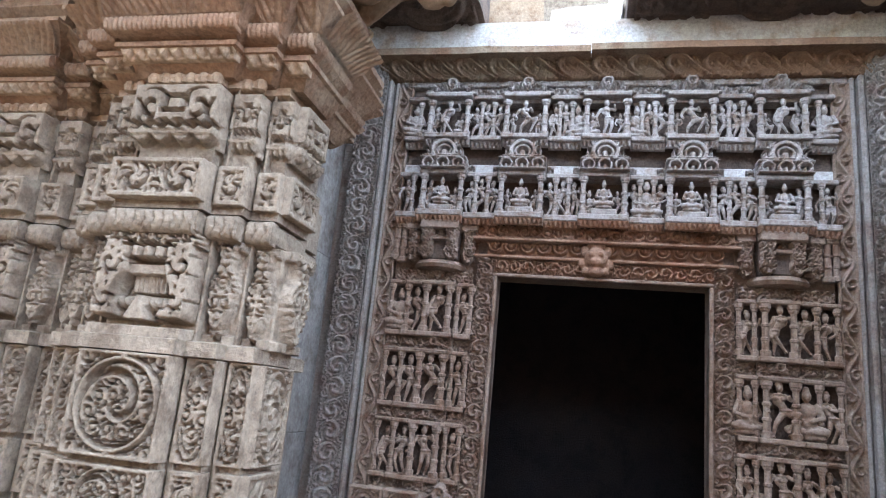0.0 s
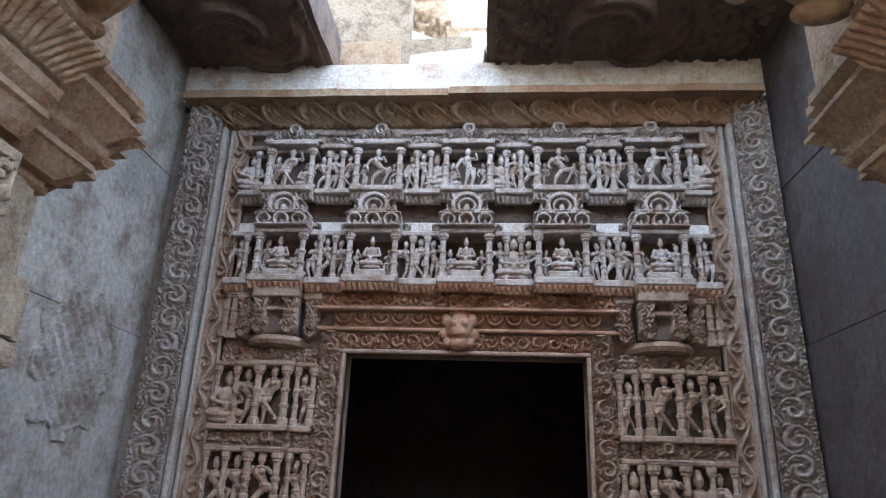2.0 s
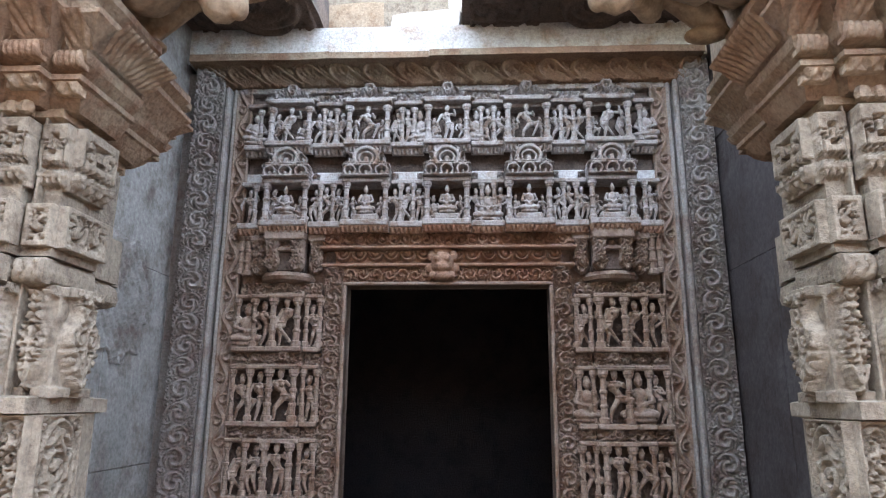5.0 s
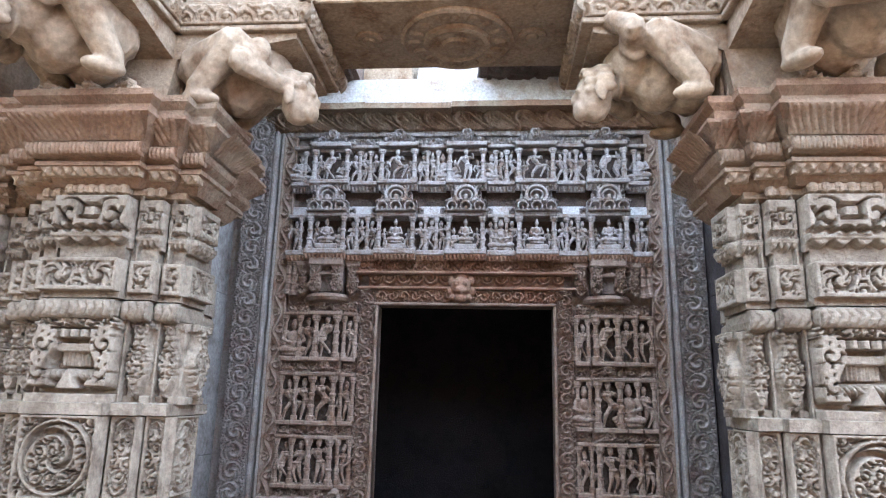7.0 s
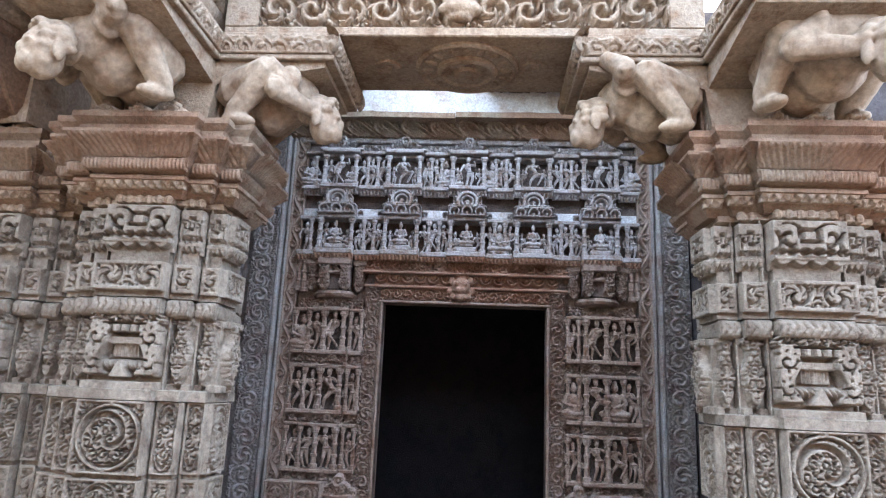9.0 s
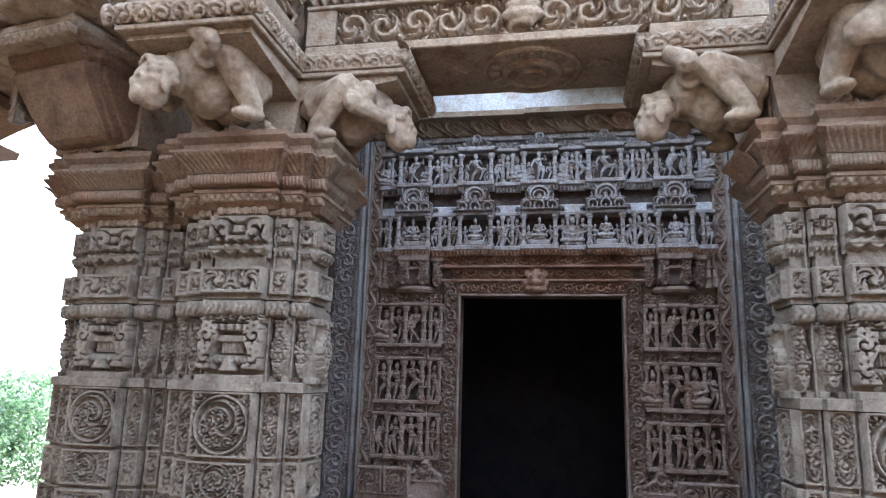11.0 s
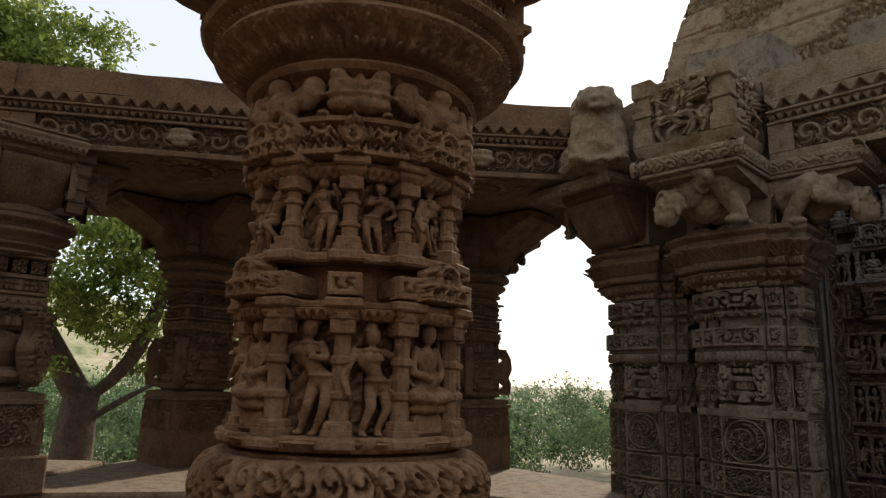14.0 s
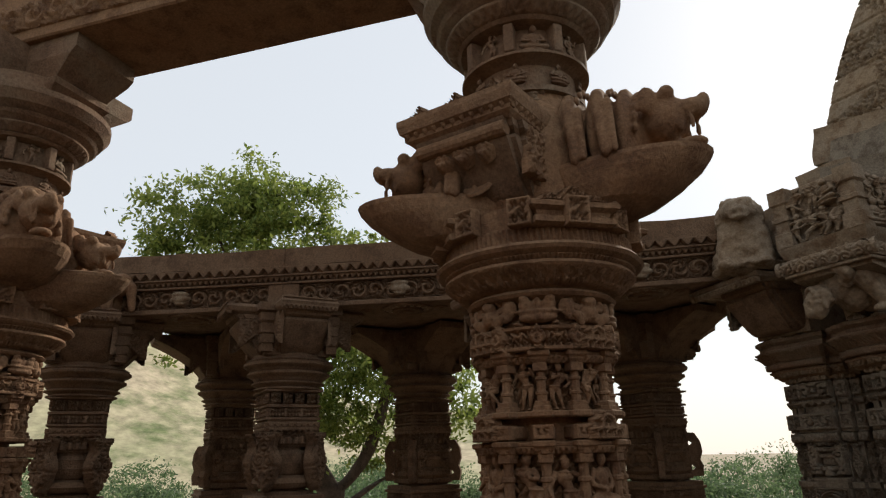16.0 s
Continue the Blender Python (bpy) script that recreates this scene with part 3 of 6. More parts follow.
# pale broken masonry seen through the gap
rnd = random.Random(4)
heap = thing("broken_masonry", "pale broken roof stones above the gap in the ceiling", "rubble")
for k, (x, y, z, a, b, c, mat) in enumerate(((-0.62, 4.42, 4.45, 0.30, 0.16, 0.16, 1), (0.02, 4.48, 4.42, 0.26, 0.16, 0.13, 0), (0.42, 4.45, 4.46, 0.20, 0.15, 0.16, 2), (-0.10, 4.72, 4.70, 0.24, 0.18, 0.15, 2), (0.30, 4.75, 4.74, 0.22, 0.18, 0.17, 0), (-0.45, 4.85, 4.88, 0.28, 0.18, 0.18, 0), (0.14, 4.98, 5.00, 0.22, 0.18, 0.15, 1), (0.62, 4.95, 4.98, 0.30, 0.18, 0.24, 2), (-0.75, 5.1, 5.15, 0.30, 0.2, 0.25, 2))):
    part("block", rough_slab(-a, a, -b, b, -c, c, k, 0.018), (WHITE, TAN, GREY)[mat], heap, pose(x, y, z, (6, -8, 4)[k % 3], (-4, 5, 9)[k % 3], (8, -14, 20)[k % 3]))
part("block", rough_slab(-0.98, -0.30, 4.5, 4.7, 4.3, 5.6, 9, 0.02), GREY, heap)

# ---- the carved door frame ----
door = thing("carved_door_frame", "tall stone door frame covered with carved figures and scrolls", "door frame")


def on_wall(x, z, y=DY):
    return pose(x, y, z)


def strip(name, x0, x1, z0, z1, f, depth, mat, y=DY, step=0.009, label="", back=0.03):
    """A carved slab set on the wall, its back at y."""
    bm = relief(x1 - x0, z1 - z0, f, depth, step)
    return part(name, bm, mat, door, on_wall((x0 + x1) / 2, z0, y), label)


Z0 = 0.3
for s in (-1, 1):
    def X(a, b, s=s):
        return (AX + s * a, AX + s * b) if s > 0 else (AX - b, AX - a)

    # inner scroll band, round which the opening is cut
    x0, x1 = X(0.645, 0.79)
    part("jamb", block(x0, x1, DY - 0.04, DY + 0.10, Z0, 2.512, bevel=0.008), DOOR, door)
    e0, e1 = X(0.645, 0.668)
    part("edge_fillet", block(e0, e1, DY - 0.075, DY + 0.02, Z0, 2.512, bevel=0.006), DOOR, door)
    b0, b1 = X(0.672, 0.785)
    strip("scroll_band", b0, b1, Z0, 2.63, vine(0.10, 0.113, "v"), 0.04, DOOR, DY - 0.045, 0.005)
    # figure jamb: posts and figures by turns on stepped ledges, the middle bay standing out, with fretted crests between the rows
    x0, x1 = X(0.79, 1.36)
    # jamb back painted dark, as shade behind the posts and figures
    jamb = part("jamb", block(x0, x1, DY + 0.015, DY + 0.04, Z0, 2.50, bevel=0), RECESS_SHADE, door)
    cx = (x0 + x1) / 2
    for row, (z, h) in enumerate(((2.12, 0.305), (1.667, 0.315), (1.236, 0.305), (0.79, 0.31))):
        for bx0, bx1, d in ((-0.283, -0.172, 0.0), (-0.170, 0.060, 0.035), (0.062, 0.172, 0.015), (0.174, 0.283, 0.0)):
            lo, hi = sorted((cx + s * bx0, cx + s * bx1))
            part("ledge", block(lo, hi, DY - 0.10 - d, DY, z - 0.032, z, bevel=0.007), DOOR, door)
            part("ledge", block(lo, hi, DY - 0.09 - d, DY, z + h, z + h + 0.026, bevel=0.007), DOOR, door)
            part("crest", relief(hi - lo - 0.004, 0.085, fill_leaf(85, z + bx0), 0.03, 0.006), DOOR, door, on_wall((lo + hi) / 2, z - 0.118, DY - 0.02 - d))
        part("crest", relief(0.24, 0.10, peak(0.24, 0.10), 0.05, 0.005), DOOR, door, on_wall(cx - s * 0.055, z - 0.125, DY - 0.075))
        for q in (0.115, 0.225):
            part("crest", relief(0.10, 0.08, peak(0.10, 0.08), 0.04, 0.005), DOOR, door, on_wall(cx + s * q, z - 0.12, DY - 0.05))
        for k, (fx, tall, d) in enumerate(((-0.225, 0.86, 0.0), (-0.055, 1.0, 0.035), (0.085, 0.92, 0.015), (0.2, 0.88, 0.0))):
            put_figure(jamb, (row * 2 + k * 3 + (s > 0)) % 6 if k != 1 else (1, 5, 2, 1)[row], h * tall, pose(cx + fx * s, DY - 0.05 - d, z, 0, 0, (18, 0, -15, -20)[k] * s), DOOR, 0.98)
        for fx, r, d in ((-0.268, 0.017, 0.0), (-0.182, 0.015, 0.0), (-0.132, 0.021, 0.035), (0.022, 0.021, 0.035), (0.15, 0.017, 0.012), (0.262, 0.015, 0.0)):
            part("colonnette", colonnette(h, r), DOOR, jamb, on_wall(cx + fx * s, z, DY - 0.068 - d))
    # waving vine, roll and outer scroll, each set further forward
    x0, x1 = X(1.36, 1.46)
    part("jamb", block(x0, x1, DY - 0.03, DY + 0.04, Z0, 3.86, bevel=0.004), DOOR, door)
    strip("vine_band", x0, x1, Z0, 3.86, wave_vine(0.13, 0.10), 0.035, DOOR, DY - 0.035, 0.006)
    for a, b, y in ((1.462, 1.49, 0.075), (1.498, 1.535, 0.11)):
        x0, x1 = X(a, b)
        part("roll", block(x0, x1, DY - y, DY + 0.03, Z0, 3.90, bevel=0.012), BAND, door)
    x0, x1 = X(1.54, 1.72)
    me = relief(0.185, 4.0 - Z0, vine(0.135, 0.185, "v"), 0.035, 0.006)
    part("outer_band", me, BAND, door, pose((x0 + x1) / 2, DY - 0.135, Z0, 0, 0, -22 * s))
    part("jamb", block(x0 if s > 0 else WL, x1 if s < 0 else WR, DY - 0.10, DY + 0.03, Z0, 4.0, bevel=0), BAND, door)

# carved blocks at the foot of the jambs
for s in (-1, 1):
    cx = AX + s * 1.16
    part("foot_block", block(cx - 0.24, cx + 0.24, DY - 0.34, DY - 0.02, 0.3, 0.98, bevel=0.015), DOOR, door)
    for q in (-0.11, 0.10):
        part("rosette", relief(0.19, 0.19, medallion(0.19, 0.19), 0.03, 0.006), DOOR, door, pose(cx + q, DY - 0.345, 0.985, 6, 0, 0))
    part("foot_back", block(cx - 0.2, cx + 0.2, DY - 0.33, DY - 0.02, 0.98, 1.15, bevel=0.02), DOOR, door)
    px = AX + s * 0.86
    part("foot_niche", block(px - 0.13, px + 0.13, DY - 0.30, DY - 0.03, 0.3, 0.95, bevel=0.03), DOOR, door)
    part("foot_arch", turned([(0.02, -0.13), (0.13, -0.13), (0.13, 0.13), (0.02, 0.13)], 24), DOOR, door, pose(px, DY - 0.17, 0.96, 90, 0, 0))
    part("foot_crest", relief(0.26, 0.16, peak(0.26, 0.16), 0.05, 0.006), DOOR, door, pose(px, DY - 0.26, 1.07))
# lintel
L0, L1 = AX - 0.79, AX + 0.79
part("lintel", block(L0, L1, DY - 0.04, DY + 0.10, 2.512, 2.63, bevel=0.008), DOOR, door)
part("edge_fillet", block(AX - 0.668, AX + 0.668, DY - 0.078, DY + 0.02, 2.512, 2.534, bevel=0.006), DOOR, door)
strip("scroll_band", AX - 0.67, AX + 0.67, 2.537, 2.627, vine(0.085, 0.09), 0.035, RED, DY - 0.045, 0.005)
part("lintel", block(L0 - 0.02, L1 + 0.02, DY - 0.09, DY + 0.05, 2.632, 2.652, bevel=0.006), RED, door)
part("lintel", block(L0, L1, DY - 0.03, DY + 0.05, 2.652, 2.745, bevel=0), RECESS_SHADE, door)


def garland(u, v):
    """Round swags side by side, each hung with a smaller one."""
    q = (u / 0.105) % 1 - 0.5
    r = np.hypot(q * 0.105, v - 0.068) / 0.048
    ring = np.maximum(1 - ss(np.abs(r - 0.86), 0.10, 0.2), 0.9 * (1 - ss(r, 0.40, 0.55)))
    return np.maximum(ring * (v < 0.07), (v > 0.068) * (0.7 + 0.3 * np.cos(u * 260)))


strip("garland_band", L0 + 0.06, L1 - 0.06, 2.655, 2.74, garland, 0.04, RED, DY - 0.031, 0.005)
part("lintel", block(L0 - 0.03, L1 + 0.03, DY - 0.12, DY + 0.05, 2.744, 2.760, bevel=0.005), RED, door)
strip("leaf_band", L0 - 0.02, L1 + 0.02, 2.762, 2.852, lambda u, v: np.where(v < 0.016, 0.8, curls(u, v - 0.016, 0.072, 5)), 0.03, RED, DY - 0.06, 0.005)
part("boss", swell([((0, -0.05, 0.13), (0.085, 0.06, 0.075)), ((0, -0.09, 0.10), (0.05, 0.04, 0.03)), ((0, -0.06, 0.045), (0.06, 0.05, 0.035)), ((0, -0.03, 0.215), (0.06, 0.03, 0.035)), ((0, -0.03, 0.255), (0.03, 0.025, 0.025))] + [x for q in (-1, 1) for x in (((q * 0.038, -0.10, 0.15), (0.022, 0.018, 0.02)), ((q * 0.085, -0.03, 0.18), (0.03, 0.025, 0.04)), ((q * 0.095, -0.03, 0.10), (0.035, 0.03, 0.035)), ((q * 0.07, -0.045, 0.05), (0.03, 0.03, 0.025)), ((q * 0.05, -0.04, 0.24), (0.02, 0.02, 0.04)))], 0.006, "boss"), RED, door, on_wall(AX - 0.03, 2.52, DY - 0.05) @ Matrix.Diagonal((0.86, 0.9, 1.0, 1)), "worn carved boss in the middle of the lintel")


def curled_leg(w, h):
    """A hanging curled leaf with a rounded foot."""

    def f(u, v):
        a, t = (u - w / 2) / (w / 2), v / h
        wide = np.where(t < 0.25, np.sqrt(np.clip(t / 0.25, 0, 1)), 1.0 - 0.22 * np.sin((t - 0.25) * 4.2))
        return np.where(np.abs(a) > wide + 0.02, -1.0, 0.45 + 0.55 * curls(u, v, 0.6 * w, 3))

    return f


# corner boxes: a square head on two curled legs with a barred hollow between, set between two leaning leaves over a round cushion
for s in (-1, 1):
    cx = AX + s * 1.04
    part("corner_box", block(cx - 0.122, cx + 0.122, DY - 0.10, DY, 2.60, 2.852, bevel=0.008), RECESS_SHADE, door)
    part("box_head", block(cx - 0.13, cx + 0.13, DY - 0.175, DY - 0.02, 2.795, 2.854, bevel=0.007), DOOR, door)
    part("box_bar", block(cx - 0.05, cx + 0.05, DY - 0.15, DY - 0.08, 2.725, 2.745, bevel=0.004), DOOR, door)
    part("box_sprig", relief(0.10, 0.05, peak(0.10, 0.05), 0.03, 0.005), DOOR, door, on_wall(cx, 2.745, DY - 0.10))
    for q in (-1, 1):
        part("curled_leg", relief(0.085, 0.21, curled_leg(0.085, 0.21), 0.05, 0.005), DOOR, door, on_wall(cx + q * 0.082, 2.592, DY - 0.125))
        part("leg_core", block(cx + q * 0.082 - 0.034, cx + q * 0.082 + 0.034, DY - 0.125, DY - 0.04, 2.615, 2.80, bevel=0.006), DOOR, door)
        part("side_head", block(cx + q * 0.19 - 0.055, cx + q * 0.19 + 0.055, DY - 0.10, DY - 0.01, 2.80, 2.852, bevel=0.006), DOOR, door)
        part("side_leaf", relief(0.085, 0.22, curled_leg(0.085, 0.22), 0.045, 0.005), DOOR, door, pose(cx + q * 0.185, DY - 0.06, 2.582, 0, 0, 12 * q))
        part("side_core", block(cx + q * 0.185 - 0.036, cx + q * 0.185 + 0.036, DY - 0.062, DY, 2.61, 2.80, bevel=0.006), DOOR, door)
    part("cushion", turned([(0.08, 0.0), (0.16, 0.008), (0.175, 0.03), (0.16, 0.055), (0.10, 0.065)], 24), DOOR, door, pose(cx, DY - 0.0, 2.532))
    part("crest", relief(0.52, 0.075, fill_leaf(60, s), 0.03, 0.006), DOOR, door, on_wall(AX + s * 1.075, 2.455, DY - 0.03))
    part("crest", relief(0.24, 0.085, peak(0.24, 0.085), 0.04, 0.005), DOOR, door, on_wall(cx, 2.448, DY - 0.06))
    for ox, hh, r in ((1.30, 0.27, 0.024), (1.345, 0.26, 0.018), (0.835, 0.17, 0.022)):
        part("colonnette", colonnette(hh, r), DOOR, door, on_wall(AX + s * ox, 2.85 - hh, DY - 0.06))


def ledge_zigzag(z0, z1, out, bays, mat, name="cornice"):
    """A ledge whose bays stand out in turn."""
    for x0, x1, d in bays:
        part(name, block(x0, x1, DY - out - d, DY, z0, z1, bevel=0.006), mat, door)


BAYS = []
centres = [AX + k * 0.528 for k in (-2, -1, 0, 1, 2)]
for k, c in enumerate(centres):
    BAYS.append((c - 0.155, c + 0.155, 0.05))
for a, b in zip(centres[:-1], centres[1:]):
    BAYS.append((a + 0.157, b - 0.157, 0.0))
BAYS += [(AX - 1.37, centres[0] - 0.157, -0.02), (centres[-1] + 0.157, AX + 1.37, -0.02)]

ledge_zigzag(2.878, 2.917, 0.15, BAYS, PALE)
for x0, x1, d in BAYS:
    part("fringe", relief(x1 - x0, 0.045, dentils(0.03), 0.02, 0.005), RED, door, on_wall((x0 + x1) / 2, 2.838, DY - 0.12 - d))
# the frieze back carries painted shade between the figures
frieze = part("figure_frieze", block(AX - 1.37, AX + 1.37, DY + 0.0, DY + 0.03, 2.83, 3.88, bevel=0), RECESS_SHADE, door)
ledge_zigzag(3.176, 3.206, 0.12, BAYS, PALE)
ledge_zigzag(3.206, 3.285, 0.05, BAYS, WHITE, "plinth_band")
ledge_zigzag(3.430, 3.462, 0.14, BAYS, PALE)
ledge_zigzag(3.740, 3.768, 0.12, BAYS, PALE)
for x0, x1, d in BAYS:
    part("fringe", relief(x1 - x0, 0.042, dentils(0.028), 0.02, 0.005), PALE, door, on_wall((x0 + x1) / 2, 3.390, DY - 0.09 - d))
    part("under_ledge", block(x0 + 0.01, x1 - 0.01, DY - 0.05 - d, DY, 3.715, 3.740, bevel=0.004), PALE, door)
for c in centres:
    part("gable_plate", relief(0.31, 0.215, gable(0.31, 0.215), 0.08, 0.0045), PALE, door, on_wall(c, 3.208, DY - 0.125))
    part("gable_back", block(c - 0.10, c + 0.10, DY - 0.11, DY, 3.208, 3.40, bevel=0), RECESS_SHADE, door)
    part("crest", relief(0.36, 0.13, peak(0.36, 0.13), 0.05, 0.005), PALE, door, on_wall(c, 3.766, DY - 0.10))
for a, b in zip(centres[:-1], centres[1:]):
    part("crest", relief(b - a - 0.30, 0.065, fill_leaf(90, a), 0.03, 0.006), PALE, door, on_wall((a + b) / 2, 3.768, DY - 0.06))
    for q in (-1, 1):
        part("leaf_plate", relief(0.05, 0.06, fill_leaf(110, b), 0.03, 0.005), PALE, door, on_wall((a + b) / 2 + q * 0.088, 3.206, DY - 0.055))
for z, h in ((2.917, 0.259), (3.462, 0.253)):
    for k, c in enumerate(centres):
        seat = z < 3
        if seat:
            part("throne", block(c - 0.085, c + 0.085, DY - 0.16, DY, z, z + 0.05, bevel=0.012), PALE, frieze)
        put_figure(frieze, 3 if seat else (1, 5, 2, 5, 1)[k], h * (0.74 if seat else 1.0), pose(c, DY - 0.13, z + (0.045 if seat else 0)), PALE, 0.85 if seat else 1.0)
        for q in (-1, 1):
            part("colonnette", colonnette(h, 0.019), PALE, frieze, on_wall(c + q * 0.128, z, DY - 0.14))
            put_figure(frieze, 2 + k + q, h * 0.68, pose(c + q * 0.088, DY - 0.10, z, 0, 0, q * 20), PALE, 0.85)
    for k, (a, b) in enumerate(zip([centres[0] - 0.46] + centres, centres + [centres[-1] + 0.46])):
        mid = (a + b) / 2 + (0.06 if k == 0 else -0.06 if k == 5 else 0)
        for j, q in enumerate((-0.075, 0, 0.08)):
            if k in (0, 5) and j == 1:
                continue
            put_figure(frieze, k * 2 + j + int(z), h * (0.88, 0.95, 0.90)[j], pose(mid + q, DY - 0.085, z, 0, 0, (20, 0, -20)[j]), PALE, 1.0)
        for q in (-0.04, 0.042):
            part("colonnette", colonnette(h, 0.015), PALE, frieze, on_wall(mid + q, z, DY - 0.105))

# crowning cove with leaves, cornice and the pale ledge above
part("top_band", block(AX - 1.46, AX + 1.46, DY - 0.05, DY + 0.03, 3.862, 3.905, bevel=0.004), PALE, door)
part("top_vine", relief(2.9, 0.042, vine(0.08, 0.042), 0.015, 0.007), PALE, door, on_wall(AX, 3.863, DY - 0.051))


def cove_leaves(u, v):
    """A hollow curve cut with leaning leaves, each with its ribs."""
    p = (u / 0.235 + 0.5 * np.sin(v * 14)) % 1
    arc = 1 - ss(np.abs(np.hypot((p - 0.5) * 2, (v - 0.02) / 0.11) - 0.82), 0.06, 0.14)
    ribs_ = ss(np.sin(p * 40 + v * 90), 0.0, 0.5) * 0.5
    return 0.62 * (v / 0.12) ** 2 + 0.38 * np.maximum(arc, ribs_)


part("leaf_cove", relief(3.36, 0.115, cove_leaves, 0.14, 0.007), WARM, door, on_wall(AX + 0.0, 3.903, DY - 0.075))
for x0, x1 in ((WL + 0.06, -0.62), (-0.618, 0.05), (0.053, 0.72), (0.722, WR - 0.06)):
    part("cornice", rough_slab(x0, x1, DY - 0.26 - 0.01 * (x0 > 0), DY + 0.03, 4.012, 4.058 + 0.006 * (x1 < 0), 3 + x0, 0.006), WARM, door)
# ledge coloured bright for the skylight that falls through the gap
led = structure("ledge", rough_slab(WL, WR, DY - 0.14, DY + 0.5, 4.06, 4.315, 3, 0.006), WHITE, "pale stone ledge over the doorway with gap light painted in")

# ---- the stepped pillars beside the porch bay ----


def faces(a, r, s, side=0):
    """Middles, distances and widths of the faces of the stepped plan on its front, or on one of its sides."""
    d, e, g, x = plan(a, r, s)
    if side:
        return [(-e / 2 if side == 90 else e / 2, g, e - 0.012)]
    return [(0, r, 2 * a - 0.012), (-(a + d) / 2, s, d - a - 0.01), ((a + d) / 2, s, d - a - 0.01), (-(d + g) / 2, e, g - d - 0.008), ((d + g) / 2, e, g - d - 0.008)]


PANELS = {}


def panel(kind, w, h, depth, step=0.0038):
    key = (kind, round(w, 3), round(h, 3), round(depth, 3))
    if key not in PANELS:
        PANELS[key] = relief(w, h, kind(w, h), depth, step)
    return PANELS[key]


def porch_pillar(k, at, label, zb=0.0):
    """A stepped pillar: panelled pedestal, pot of plenty, scroll blocks, volute blocks and a spreading ribbed capital."""
    t = thing("stepped_pillar", label, "pillar", at)
    a, r, s = 0.150 * k, 0.335 * k, 0.285 * k

    def course(name, rows, mat, lab=""):
        return part(name, stepped([(q[0] * k, q[1] * k, q[2] * k, q[3]) for q in rows]), mat, t, None, lab)

    core = (0.145, 0.320, 0.270)
    ped = course("pedestal", [(0.17, 0.37, 0.32, 0.0), (0.17, 0.37, 0.32, 0.5), (0.155, 0.34, 0.29, 0.55), (0.155, 0.34, 0.29, 1.05), (0.140, 0.300, 0.250, 1.06), (0.140, 0.300, 0.250, 1.74), (0.152, 0.345, 0.295, 1.745), (0.152, 0.345, 0.295, 1.785), (0.14, 0.32, 0.27, 1.79)], GREY, "grey pedestal with round medallions")
    pot = course("pot_course", [(0.120, 0.250, 0.205, 1.78), (0.120, 0.250, 0.205, 2.09)], GREY)
    course("cushion", [(0.13, 0.30, 0.25, 2.085), (0.145, 0.335, 0.285, 2.10), (0.148, 0.34, 0.29, 2.12), (0.145, 0.335, 0.285, 2.15), (0.13, 0.30, 0.25, 2.165)], GREY)
    scr = course("scroll_course", [(0.15, 0.33, 0.28, 2.165), (0.150, 0.325, 0.275, 2.185), (0.150, 0.325, 0.275, 2.315), (0.13, 0.29, 0.24, 2.32), (0.13, 0.29, 0.24, 2.37)], GREY)
    vol = course("volute_course", [(0.13, 0.288, 0.238, 2.365), (0.13, 0.288, 0.238, 2.56), (0.12, 0.27, 0.22, 2.562), (0.12, 0.27, 0.22, 2.66)], GREY)
    bead = course("bead_course", [(0.10, 0.28, 0.23, 2.565), (0.125, 0.325, 0.275, 2.58), (0.125, 0.325, 0.275, 2.605), (0.10, 0.28, 0.23, 2.62)], TAN)
    cap = course("capital", [(0.16, 0.31, 0.26, 2.60), (0.18, 0.345, 0.295, 2.625), (0.20, 0.37, 0.32, 2.655), (0.21, 0.40, 0.35, 2.66), (0.21, 0.40, 0.35, 2.675), (0.20, 0.385, 0.335, 2.685), (0.225, 0.43, 0.37, 2.71), (0.235, 0.445, 0.385, 2.735), (0.22, 0.42, 0.36, 2.745), (0.23, 0.425, 0.365, 2.76), (0.25, 0.455, 0.39, 2.785), (0.275, 0.50, 0.43, 2.815), (0.285, 0.52, 0.445, 2.825), (0.285, 0.52, 0.445, 2.838), (0.25, 0.46, 0.40, 2.85), (0.25, 0.46, 0.40, 2.88), (0.275, 0.49, 0.425, 2.905), (0.275, 0.49, 0.425, 2.93), (0.24, 0.44, 0.38, 2.95)], WARM, "spreading red-brown capital with ribbed edges")
    for turn in (0, 90, 180, 270):
        if turn == 180:
            continue
        R = pose(0, 0, 0, 0, 0, turn)

        def face_row(owner, kind_mid, kind_side, z, h, depth, steps, mat=GREY, name="carved_panel"):
            for j, (fx, fy, w) in enumerate(faces(steps[0] * k, steps[1] * k, steps[2] * k, turn)):
                if w < 0.03:
                    continue
                part(name, panel(kind_mid if j == 0 and turn == 0 else kind_side, w, h, depth if turn == 0 and j == 0 else depth * 0.62 if turn == 0 else depth * 0.5), mat, owner, R @ pose(fx, -fy + 0.001, z))

        face_row(ped, medallion, oval, 1.455, 0.285, 0.044, (0.152, 0.300, 0.250))
        face_row(ped, medallion, panel_scroll, 1.27, 0.165, 0.04, (0.155, 0.302, 0.252))
        face_row(ped, panel_scroll, oval, 1.07, 0.18, 0.046, (0.155, 0.302, 0.252))
        face_row(pot, vase, hang_leaf, 1.785, 0.305, 0.085, (0.160, 0.252, 0.210))
        face_row(scr, panel_scroll, panel_scroll, 2.19, 0.12, 0.044, (0.158, 0.326, 0.276))
        face_row(vol, face_block, face_block, 2.365, 0.195, 0.065, (0.150, 0.290, 0.240))
